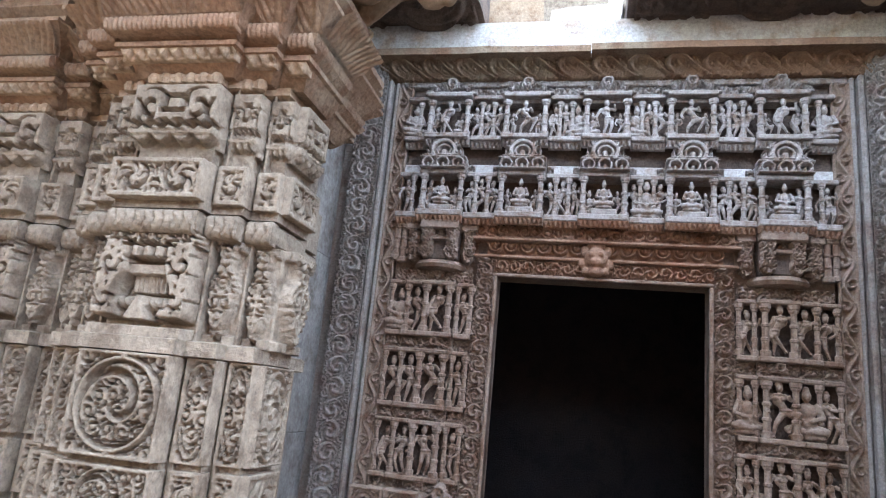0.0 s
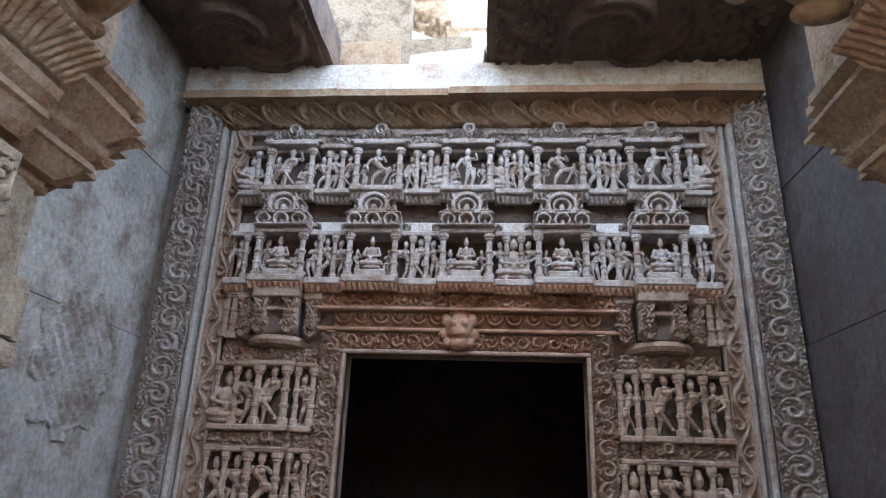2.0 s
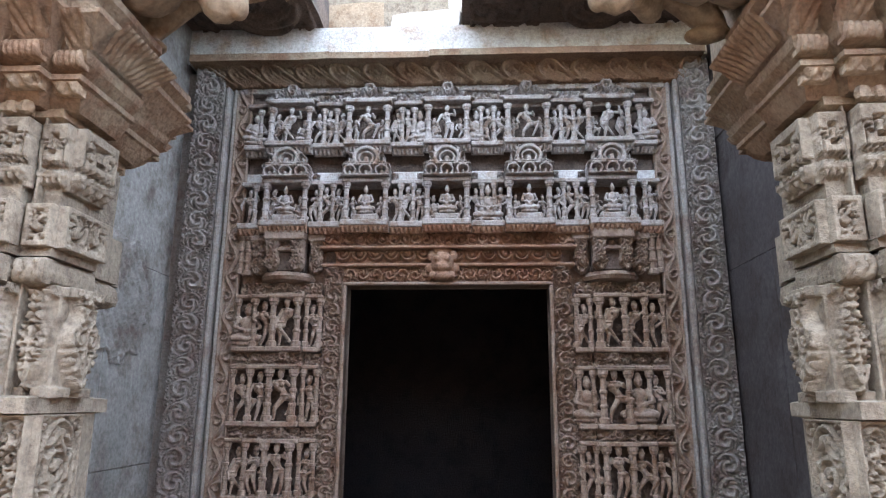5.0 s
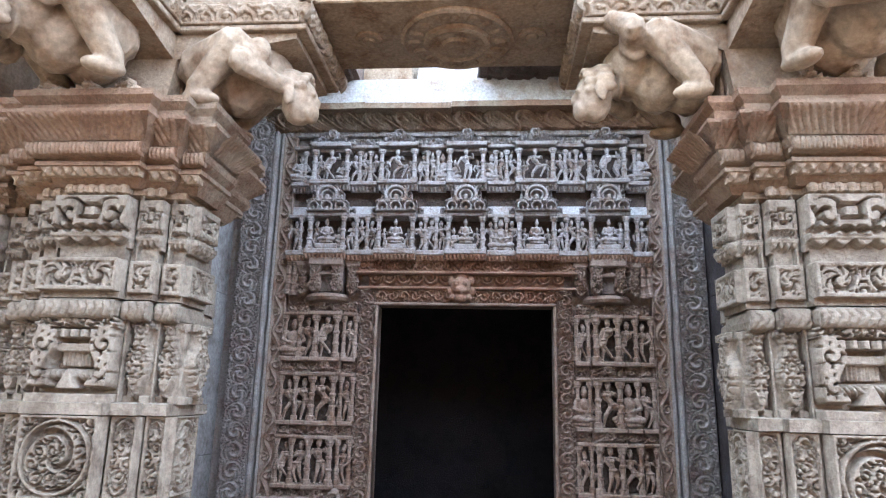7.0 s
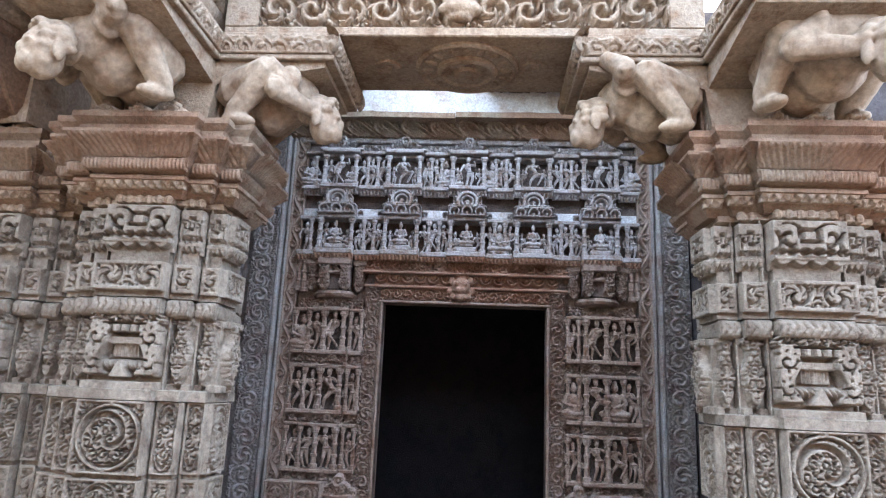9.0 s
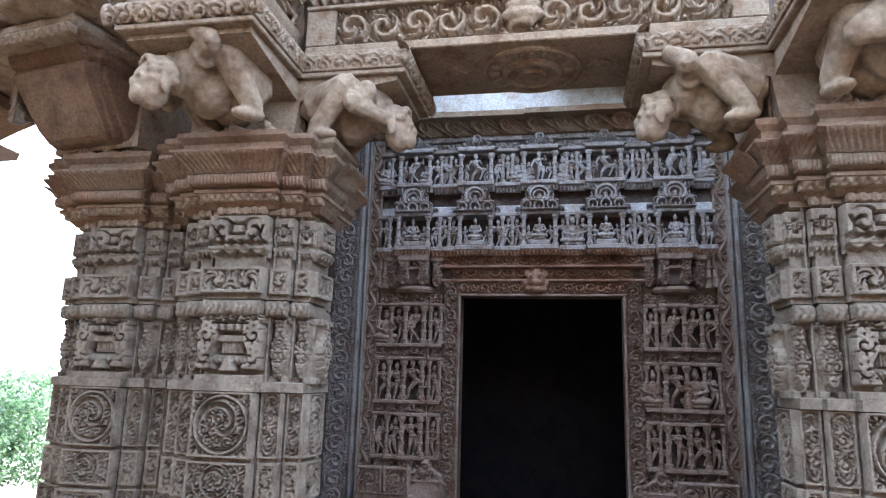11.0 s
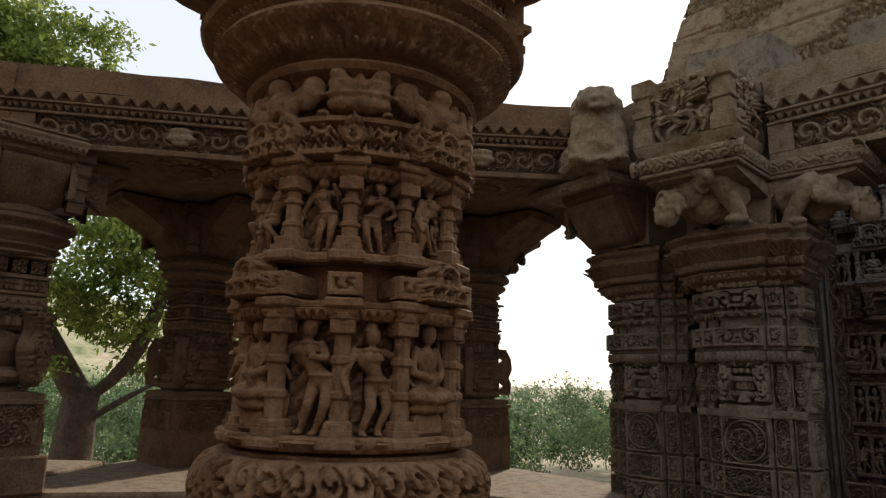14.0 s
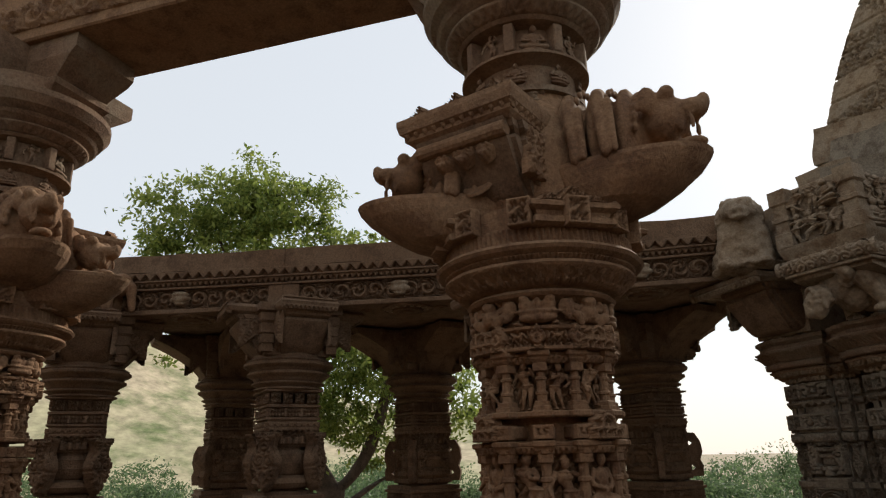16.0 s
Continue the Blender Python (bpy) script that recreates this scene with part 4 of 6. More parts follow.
        if turn:
            for fx, fy, w in faces(0.25 * k, 0.44 * k, 0.375 * k, turn):
                part("ribs", ribs(w, fy - 0.006, fx), WARM, cap, R)
            continue
        # upright fillets in the angles, and the panelled leaf roll on the cushion
        for q in (-1, 1):
            part("fillet", block(q * (a + 0.012) - 0.004, q * (a + 0.012) + 0.004, -0.268 * k, -0.20 * k, 1.06, 2.60, bevel=0.002), GREY, t)
            part("fillet", block(q * (plan(a, r, s)[0] + 0.010) - 0.004, q * (plan(a, r, s)[0] + 0.010) + 0.004, -0.222 * k, -0.15 * k, 1.06, 2.60, bevel=0.002), GREY, t)
        for fx, fy, w in faces(0.148 * k, 0.337 * k, 0.287 * k):
            part("leaf_roll", relief(w, 0.07, lambda u, v: np.sqrt(np.clip(1 - ((v - 0.035) / 0.036) ** 2, 0, 1)) * (0.6 + 0.4 * ss(np.abs(np.sin(u * math.pi / 0.032 + 60 * np.abs(v - 0.035))), 0.25, 0.5)), 0.026, 0.005), GREY, t, pose(fx, -fy + 0.004, 2.09))
        # rounded beads over the volutes
        for j in range(6):
            part("bead", BEAD, TAN, bead, R @ pose((-0.11 + j * 0.044) * k, -0.315 * k, 2.592) @ Matrix.Diagonal((k, k, 1, 1)))
        for q in (-1, 1):
            for j in range(2):
                part("bead", BEAD, TAN, bead, R @ pose(q * (0.19 + j * 0.045) * k, -0.268 * k, 2.592) @ Matrix.Diagonal((k, k, 1, 1)))
        # hanging drops and ribs of the capital, small crests above
        for fx, fy, w in faces(0.20 * k, 0.372 * k, 0.322 * k):
            part("drops", relief(w, 0.035, dentils(0.042), 0.02, 0.005), TAN, cap, R @ pose(fx, -fy, 2.628))
        for fx, fy, w in faces(0.25 * k, 0.44 * k, 0.375 * k):
            part("ribs", ribs(w, fy - 0.006, fx), WARM, cap, R)
        for fx, fy, w in faces(0.225 * k, 0.437 * k, 0.377 * k):
            part("ribbed_roll", relief(w, 0.05, lambda u, v: np.sqrt(np.clip(1 - ((v - 0.025) / 0.026) ** 2, 0, 1)) * (0.5 + 0.5 * np.abs(np.cos(u * math.pi / 0.017))), 0.022, 0.0042), WARM, cap, R @ pose(fx, -fy + 0.004, 2.69))
        for q in (-1, 0, 1):
            part("crest", relief(0.11, 0.06, peak(0.11, 0.06), 0.03, 0.006), TAN, cap, R @ pose(q * 0.15 * k, -0.455 * k, 2.93))
    return t


BEAD = turned([(0.004, -0.022), (0.016, -0.016), (0.021, 0), (0.016, 0.016), (0.004, 0.022)], 8, "bead")


def ribs(w, y0, fx):
    """The hollow flare under the capital's edge, cut with ribs that fan out from its middle."""
    nu, nv = max(12, int(w / 0.004)), 14
    u, v = np.meshgrid(np.linspace(-w / 2, w / 2, nu), np.linspace(0, 1, nv))
    lean = np.sign(u + 1e-6) * (v - 0.5) * 0.03
    y = -(y0 + 0.002 + 0.090 * v ** 1.7) - 0.017 * np.sqrt(np.abs(np.cos(math.pi * (u - lean) / 0.026))) * np.minimum(1, 8 * (1 - v)) * np.minimum(1, 5 * v)
    z = 2.745 + 0.078 * v
    return sheet(np.stack([fx + u * (0.94 + 0.12 * v), y, z], -1), "ribs")


PL, PR = (-1.16, 2.02), (1.62, 2.02)
porch_pillar(1.0, (*PL, 0), "grey stepped stone pillar with carved panels and reddish capital")
porch_pillar(1.0, (*PR, 0), "grey stepped stone pillar with pale weathered carved panels")
porch_pillar(0.94, (-1.97, 2.20, 0), "slimmer stepped stone pillar joined beside the porch pillar")
porch_pillar(0.94, (2.40, 2.20, 0), "slimmer stepped stone pillar joined beside the porch pillar")


# ---- brackets, crouching bearers and beams of the porch bay ----
def bearer(name="carved_bearer"):
    """A stout crouching figure that leans out along -y with its head lowest, knees drawn up on either side and hands on them; about 0.5 long."""
    p = [((0, -0.44, 0.045), (0.076, 0.080, 0.094)), ((0, -0.50, 0.005), (0.046, 0.032, 0.040)), ((0, -0.518, 0.045), (0.015, 0.016, 0.026)), ((0, -0.37, 0.08), (0, -0.28, 0.13), 0.05, 0.065), ((0, -0.27, 0.15), (0.15, 0.10, 0.115)), ((0, -0.16, 0.11), (0.15, 0.13, 0.145)), ((0, -0.04, 0.09), (0.155, 0.12, 0.145)), ((0, -0.33, 0.085), (0.075, 0.018, 0.055)), ((0, -0.07, 0.14), (0.125, 0.014, 0.115))]
    # hair in locks, drawn back into a knot
    for k in range(9):
        a = math.pi * (k - 0.5) / 8
        p += [((0.085 * math.cos(a), -0.395, 0.07 + 0.082 * math.sin(a)), (0.022, 0.045, 0.022)), ((0.066 * math.cos(a), -0.455, 0.072 + 0.082 * math.sin(a)), (0.016, 0.03, 0.016))]
    p += [((0, -0.33, 0.175), (0.05, 0.05, 0.042))]
    for q in (-1, 1):
        p += [((q * 0.035, -0.508, 0.068), (0.019, 0.011, 0.010)), ((q * 0.09, -0.42, 0.04), (0.015, 0.025, 0.044))]
        # thigh up to the knee, shin down to the foot, anklet
        knee, foot = (q * 0.205, -0.20, 0.165), (q * 0.185, -0.06, -0.02)
        p += [((q * 0.10, 0.0, 0.10), knee, 0.092, 0.070), (knee, foot, 0.066, 0.046), ((q * 0.185, -0.09, -0.045), (0.042, 0.085, 0.028)), ((q * 0.187, -0.07, 0.005), (0.052, 0.034, 0.018))]
        # arms from the shoulders: one lifted to the bracket, the other folded with its hand on the chest; bracelets
        sh = (q * 0.125, -0.275, 0.165)
        elbow, hand = ((q * 0.245, -0.30, 0.185), (q * 0.155, -0.37, 0.275)) if q > 0 else ((q * 0.235, -0.25, 0.085), (q * 0.09, -0.37, 0.075))
        wrist = tuple(elbow[k] + 0.72 * (hand[k] - elbow[k]) for k in range(3))
        p += [(sh, elbow, 0.060, 0.050), (elbow, hand, 0.046, 0.034), (wrist, (0.044, 0.030, 0.040)), ((q * 0.165, -0.28, 0.16), (0.030, 0.062, 0.062))]
        for k in range(4):
            p.append(((hand[0] - q * 0.028, hand[1] - 0.018, hand[2] - 0.024 + 0.017 * k), (0.034, 0.016, 0.009)))
        p.append((hand, (0.036, 0.030, 0.034)))
    return swell(p, 0.0068, name)


BEARER = bearer()
BEARER.materials.append(SMOOTH)


def bracket(at, turn, label, width=0.40, reach=0.50):
    """A bracket arm: a tapered block under a rolled, scroll-cut edge; it reaches along -y."""
    t = thing("bracket", label, "bracket", at, turn)
    w = width / 2
    part("arm", loft([[(-w, -reach * 0.12, 0), (w, -reach * 0.12, 0), (w, 0.25, 0), (-w, 0.25, 0)], [(-w, -reach * 0.16, 0.19), (w, -reach * 0.16, 0.19), (w, 0.25, 0.19), (-w, 0.25, 0.19)], [(-w, -reach * 0.9, 0.275), (w, -reach * 0.9, 0.275), (w, 0.25, 0.275), (-w, 0.25, 0.275)], [(-w, -reach * 0.9, 0.30), (w, -reach * 0.9, 0.30), (w, 0.25, 0.30), (-w, 0.25, 0.30)]]), TAN, t)
    part("slab", block(-w - 0.03, w + 0.03, -reach * 0.97, 0.25, 0.30, 0.325, bevel=0.005), TAN, t)
    for turn2, ln, off in ((0, width + 0.16, reach), (90, reach + 0.2, w + 0.045), (-90, reach + 0.2, w + 0.045)):
        n = 26
        u, a = np.meshgrid(np.linspace(-ln / 2, ln / 2, max(20, int(ln / 0.006))), np.linspace(-1.0, 1.6, n))
        kk = curls(u + 2, (a + 1.0) / 2.6 * 0.16 + 0.01, 0.085, 2)
        rr = 0.064 - 0.016 * (1 - kk) * (np.abs(u) < ln / 2 - 0.03)
        P = np.stack([u, -rr * np.cos(a) - 0.0, 0.375 + rr * np.sin(a)], -1)
        R = pose(0, 0, 0, 0, 0, turn2)
        part("roll", sheet(P, "roll"), TAN, t, R @ pose(0 if turn2 == 0 else (0.5 * (reach - 0.2) if turn2 < 0 else -0.5 * (reach - 0.2)), -off + 0.055, 0))
    part("top", block(-w - 0.04, w + 0.04, -reach + 0.05, 0.25, 0.326, 0.425, bevel=0.004), TAN, t)
    return t


def bearer_thing(at, turn, label, s=1.0):
    ob = tagged(part("bearer_statue", BEARER, None), label, "statue", "bearers under the brackets")
    ob.matrix_basis = pose(*at, 0, 0, turn) @ pose(0, 0, 0.045, 6, 0, 0) @ Matrix.Diagonal((s * 1.05, s * 0.96, s * 1.12, 1))


for (px, py), inward in (((-1.21, 2.02), 90), ((1.55, 2.02), -90)):
    bracket((px, py - 0.18, 2.95), 0, "stone bracket with rolled scroll edge on the pillar", 0.58, 0.72)
    bracket((px + (0.20 if inward > 0 else -0.20), py - 0.07, 2.95), inward, "stone bracket with rolled scroll edge under the porch beam", 0.50, 0.66)
    bearer_thing((px + (0.36 if inward > 0 else -0.36), py - 0.16, 2.97), inward, "smooth crouching bearer figure under the bracket", 0.98)
    bearer_thing((px + (0.06 if inward > 0 else 0.02), py - 0.40, 2.985), -34 if inward > 0 else 20, "smooth crouching bearer figure leaning out under the bracket", 1.04)
    part("core", block(px - 0.30, px + 0.30, 1.78, 2.4, 2.94, 3.40), TAN, thing("bracket_core", "plain block between the brackets of the pillar", "block"))


PETAL = turned([(0.004, -0.016), (0.016, -0.012), (0.022, 0.0), (0.016, 0.012), (0.004, 0.016)], 8, "petal")
PETAL.transform(Matrix.Diagonal((1.0, 1.6, 0.7, 1)))


def beam(name, label, p, q, z, width, faces_out=1, mat=GREY, h=0.62, lotus=True, plain_top=True):
    """A beam from p to q with its bottom at z: plain edge, scroll frieze with a lotus boss, drops and a plain top course. Its carved face looks to its -y side."""
    d = Vector((q[0] - p[0], q[1] - p[1], 0))
    ln = d.length
    t = thing(name, label, "beam", ((p[0] + q[0]) / 2, (p[1] + q[1]) / 2, z), math.degrees(math.atan2(d.y, d.x)))
    a = ln / 2
    part("soffit_course", block(-a, a, 0, width, 0, 0.045, bevel=0.006), mat, t)
    part("frieze_course", block(-a, a, 0.054, width, 0.045, 0.24, bevel=0), mat, t)
    part("scroll_frieze", relief(ln * 0.86, 0.185, vine(0.165, 0.185, arms=2), 0.05, 0.007), mat, t, pose(0, 0.055, 0.05))
    for s in (-1, 1):
        part("frieze_end", block(s * a - 0.07 * ln * (s > 0), s * a + 0.07 * ln * (s < 0), 0.0, 0.06, 0.046, 0.238, bevel=0.004), mat, t)
    part("fillet", block(-a, a, -0.01, width, 0.24, 0.262, bevel=0.005), mat, t)
    part("drops", relief(ln, 0.055, dentils(0.055), 0.05, 0.006), mat, t, pose(0, 0.045, 0.262))
    part("fillet", block(-a, a, -0.025, width, 0.317, 0.335, bevel=0.005), mat, t)
    part("drops", relief(ln, 0.085, dentils(0.11), 0.05, 0.006), mat, t, pose(0, 0.045, 0.335))
    part("back_course", block(-a, a, 0.044, width, 0.262, 0.42, bevel=0), mat, t)
    if plain_top:
        part("top_course", rough_slab(-a, a, 0.0, width, 0.42, h, ln, 0.016), mat, t)
    if lotus:
        part("boss", swell([((0, 0, 0), (0.11, 0.05, 0.04)), ((0, -0.01, 0.05), (0.09, 0.04, 0.03)), ((0, 0, -0.045), (0.06, 0.04, 0.02))], 0.01, "boss"), TAN, t, pose(0, 0.015, 0.14), "worn lotus boss")
    part("medallion", turned([(0.25, 0.0), (0.25, -0.012), (0.235, -0.02), (0.22, -0.012), (0.15, -0.014), (0.145, -0.034), (0.125, -0.04), (0.11, -0.03), (0.07, -0.03), (0.06, -0.045), (0.02, -0.045)], 40), mat, t, pose(0.03, width / 2 + 0.02, 0), "round lotus medallion on the underside")
    for k in range(16):
        part("petal", PETAL, mat, t, pose(0.03, width / 2 + 0.02, -0.012, 0, 0, 22.5 * k) @ pose(0, -0.185, 0))
    for q in (-0.36, 0.36):
        part("rosette", turned([(0.065, 0.0), (0.065, -0.012), (0.05, -0.016), (0.03, -0.01), (0.02, -0.022), (0.005, -0.022)], 9), mat, t, pose(q, width / 2, 0), "small rosette on the underside")
    return t


beam("porch_beam", "carved stone beam with scroll frieze over the porch bay", (-0.90, 1.70), (1.26, 1.70), 3.385, 0.55, mat=TAN, h=0.62)

# ---- the ring of short pillars on the seat wall ----


def ghata(w, h):
    """The pot's upper part: a toothed rim over a dark gap, a scalloped hem above."""

    def f(u, v):
        a, t = np.abs(u - w / 2) / (w / 2), v / h
        teeth = ((t > 0.12) & (t < 0.52)) * (0.35 + 0.6 * ss(np.cos(u * 2 * math.pi * 7 / w), -0.6, 0.0)) * (a < 0.68)
        hem = ss(t - 0.72 - 0.12 * np.abs(np.sin(u * math.pi * 8 / w)), -0.05, 0.05)
        cut = (t > 0.52) * (t < 0.74) * 0.65 * curls(u, v, 0.05, 3)
        side = (a > 0.70) * (t > 0.1) * 0.9 * curls(u, v, 0.05, 5)
        return np.maximum.reduce([teeth, hem, cut, side])

    return f


def ring_pillar_parts(t, mat, plinth):
    """Square foot with scroll panels, round pot between corner leaves, banded neck, round rings, and a four-armed bracket with curled sides."""
    if plinth:
        part("plinth", block(-0.36, 0.36, -0.36, 0.36, 1.12, 1.36, bevel=0.012), mat, t)
    part("pedestal", square([(0.315, 1.11), (0.315, 1.40), (0.30, 1.68), (0.32, 1.685), (0.32, 1.71), (0.30, 1.715), (0.30, 1.755), (0.27, 1.76)]), mat, t)
    part("pot", turned([(0.16, 1.75), (0.24, 1.755), (0.24, 1.785), (0.19, 1.80), (0.25, 1.82), (0.285, 1.86), (0.27, 1.90), (0.19, 1.925), (0.205, 1.94), (0.235, 2.02), (0.235, 2.10), (0.19, 2.14), (0.18, 2.18), (0.22, 2.32)], 32), mat, t)
    part("pot_top", square([(0.18, 2.17), (0.20, 2.19), (0.20, 2.33)]), mat, t)
    for k in range(4):
        R = pose(0, 0, 0, 0, 0, 90 * k)
        part("scroll_panel", relief_cached("foot_scroll", 0.56, 0.25, lambda u, v: np.where((np.abs(u - 0.28) / 0.25) ** 2 + ((v - 0.0) / 0.23) ** 2 < 1.0, curls(np.abs(u - 0.28) + 0.02, v, 0.085, 6), np.where(v > 0.15, curls(np.abs(u - 0.28), v, 0.06, 2), 1.0)), 0.026, 0.0055), mat, t, R @ pose(0, -0.306, 1.425, -2.5, 0, 0))
        part("pot_panel", panel(ghata, 0.44, 0.165, 0.055, 0.006), mat, t, R @ pose(0, -0.195, 2.165))
        # hanging leaf at the corner
        leaf = R @ pose(-0.215, -0.215, 1.77, 0, 0, -45)
        if plinth:
            part("leaf_core", LEAF_CORE, mat, t, leaf)
            part("corner_leaf", relief_cached("corner_leaf", 0.27, 0.52, cut_leaf(0.27, 0.52), 0.07, 0.008), mat, t, leaf)
        else:
            part("pot_block", block(-0.212, 0.212, -0.214, -0.05, 1.76, 2.30, bevel=0.01), mat, t, R)
            part("pot_face", relief_cached("pot_face", 0.41, 0.40, vase(0.41, 0.40), 0.05, 0.007), mat, t, R @ pose(0, -0.215, 1.78))
            part("pierced_edge", CORNER, mat, t, R @ pose(-0.235, -0.235, 1.80, 0, 0, 45))
        part("neck_panel", relief_cached("neck", 0.44, 0.10, lambda u, v: np.maximum(curls(u, v, 0.05, 2) * (np.abs((u / 0.11) % 1 - 0.5) < 0.36), 0) * ss(np.minimum(v, 0.10 - v), 0, 0.01), 0.030, 0.006), mat, t, R @ pose(0, -0.222, 2.54))
        part("neck_bead", relief_cached("bead", 0.44, 0.075, lambda u, v: np.maximum((np.abs(v - 0.02) < 0.014) * ss(np.cos(u * 2 * math.pi / 0.03), -0.3, 0.2), np.maximum((np.abs(v - 0.055) < 0.012) * ss(np.cos(u * 2 * math.pi / 0.03), -0.3, 0.2), (np.abs((u / 0.146) % 1 - 0.5) > 0.42) * 1.0)), 0.03, 0.006), mat, t, R @ pose(0, -0.216, 2.425))
        part("scallops", relief_cached("scallops", 0.46, 0.05, lambda u, v: ss(v - 0.03 + 0.03 * np.abs(np.sin(u * math.pi / 0.06)), -0.006, 0.006), 0.02, 0.006), mat, t, R @ pose(0, -0.232, 2.33))
        # bracket arms: a bulging front between curled side bands, under a fringed slab
        for side, (dw, dy) in enumerate(((0.0, 0.0), (0.022, 0.035), (0.044, 0.085))):
            part("arm" if side == 0 else "curled_band", ARMS[side], mat, t, R)
        if not plinth:
            part("long_arm", LONG_ARM, mat, t, R)
        part("arm_slab", SLAB, mat, t, R)
        part("fringe", relief_cached("arm_fringe", 0.51, 0.04, dentils(0.04), 0.018, 0.005), mat, t, R @ pose(0, -0.645, 3.332))
        part("crest", relief_cached("arm_crest", 0.50, 0.03, lambda u, v: np.where(v > 0.012 + 0.016 * np.abs(np.sin(u * math.pi / 0.12)) ** 3, -1.0, 0.8), 0.03, 0.006), mat, t, R @ pose(0, -0.632, 3.43))
        for q in (-1, 1):
            part("side_scroll", relief_cached("side_scroll", 0.26, 0.26, lambda u, v: np.where((v - 0.02) < 0.75 * (0.26 - u) - 0.04, -1.0, curls(u, v, 0.085, 4)), 0.016, 0.008), mat, t, R @ pose(q * 0.235, -0.40, 3.04, 0, 0, 90 * q) @ Matrix.Diagonal((-q, 1, 1, 1)))
        part("corner_post", CORNER_POST, mat, t, R @ pose(0.30, -0.30, 0))
    part("neck", square([(0.24, 2.32), (0.25, 2.345), (0.225, 2.35), (0.225, 2.395), (0.25, 2.40), (0.25, 2.418), (0.215, 2.425), (0.215, 2.505), (0.25, 2.51), (0.25, 2.53), (0.222, 2.535), (0.222, 2.64), (0.265, 2.65), (0.265, 2.665)]), mat, t)
    part("rings", turned([(0.28, 2.66), (0.315, 2.675), (0.315, 2.685), (0.285, 2.695), (0.30, 2.71), (0.335, 2.725), (0.335, 2.735), (0.305, 2.745), (0.33, 2.775), (0.375, 2.80), (0.385, 2.81), (0.385, 2.825), (0.35, 2.835), (0.37, 2.86), (0.41, 2.88), (0.42, 2.89), (0.42, 2.91), (0.39, 2.92), (0.40, 2.935), (0.36, 2.955), (0.34, 2.985), (0.34, 3.0)], 40, rag=0.008), mat, t)
    part("abacus", square([(0.30, 2.97), (0.30, 3.02), (0.27, 3.03), (0.29, 3.10), (0.32, 3.20), (0.33, 3.34), (0.39, 3.36), (0.39, 3.43)]), mat, t)


LEAF_CORE = loft([[(-w, -d, z), (w, -d, z), (w, 0.05, z), (-w, 0.05, z)] for w, d, z in ((0.02, 0.015, 0.03), (0.08, 0.022, 0.14), (0.115, 0.025, 0.24), (0.11, 0.022, 0.30), (0.07, 0.02, 0.40), (0.09, 0.02, 0.50))], "leaf_core")
ARMS = [loft([[(-w - dw, -y0 + dy, z), (w + dw, -y0 + dy, z), (w + dw, -0.15, z), (-w - dw, -0.15, z)] for w, y0, z in ((0.15, 0.30, 2.975), (0.17, 0.335, 2.99), (0.18, 0.38, 3.03), (0.185, 0.43, 3.09), (0.19, 0.485, 3.16), (0.195, 0.53, 3.215), (0.195, 0.55, 3.25), (0.19, 0.54, 3.275), (0.185, 0.53, 3.28), (0.20, 0.575, 3.30), (0.20, 0.59, 3.335))], "arm") for dw, dy in ((0.0, 0.0), (0.022, 0.035), (0.044, 0.085))]
SLAB = loft([[(-w, -y0, z), (w, -y0, z), (w, -0.15, z), (-w, -0.15, z)] for w, y0, z in ((0.22, 0.60, 3.335), (0.255, 0.645, 3.36), (0.26, 0.655, 3.37), (0.27, 0.665, 3.40), (0.25, 0.64, 3.43))], "arm_slab")
LONG_ARM = loft([[(-w, -y0, z), (w, -y0, z), (w, -0.15, z), (-w, -0.15, z)] for w, y0, z in ((0.20, 0.34, 2.98), (0.22, 0.40, 3.06), (0.24, 0.47, 3.13), (0.25, 0.56, 3.19), (0.26, 0.68, 3.26), (0.26, 0.80, 3.32), (0.26, 0.92, 3.37), (0.26, 0.94, 3.43))], "long_arm")
CORNER_POST = loft([[(-h, -h, z), (h, -h, z), (h, h, z), (-h, h, z)] for h, z in ((0.05, 2.99), (0.05, 3.05), (0.042, 3.055), (0.042, 3.065), (0.055, 3.07), (0.055, 3.14), (0.045, 3.145), (0.045, 3.155), (0.06, 3.16), (0.06, 3.24), (0.05, 3.245), (0.07, 3.27), (0.07, 3.34))], "corner_post")
CACHE = {}


def relief_cached(key, *a):
    if key not in CACHE:
        CACHE[key] = relief(*a)
    return CACHE[key]


def corner_leaf():
    """A pierced corner leaf, seen as a fretted edge against the light."""
    bm = bmesh.new()
    pts = [(-0.14, 0.0), (0.10, 0.0), (0.115, 0.10), (0.09, 0.16), (0.12, 0.24), (0.11, 0.34), (0.06, 0.43), (-0.14, 0.44), (-0.14, 0.355), (0.0, 0.35), (0.03, 0.33), (0.005, 0.305), (-0.14, 0.30), (-0.14, 0.115), (0.005, 0.11), (0.04, 0.085), (0.01, 0.06), (-0.14, 0.055)]
    lo = [bm.verts.new((-x, -0.03, z)) for x, z in pts]
    hi = [bm.verts.new((-x, 0.03, z)) for x, z in pts]
    bm.faces.new(lo[::-1])
    bm.faces.new(hi)
    n = len(pts)
    for i in range(n):
        j = (i + 1) % n
        bm.faces.new((lo[i], lo[j], hi[j], hi[i]))
    bmesh.ops.recalc_face_normals(bm, faces=bm.faces[:])
    me = bpy.data.meshes.new("corner_leaf")
    bm.to_mesh(me)
    bm.free()
    return me


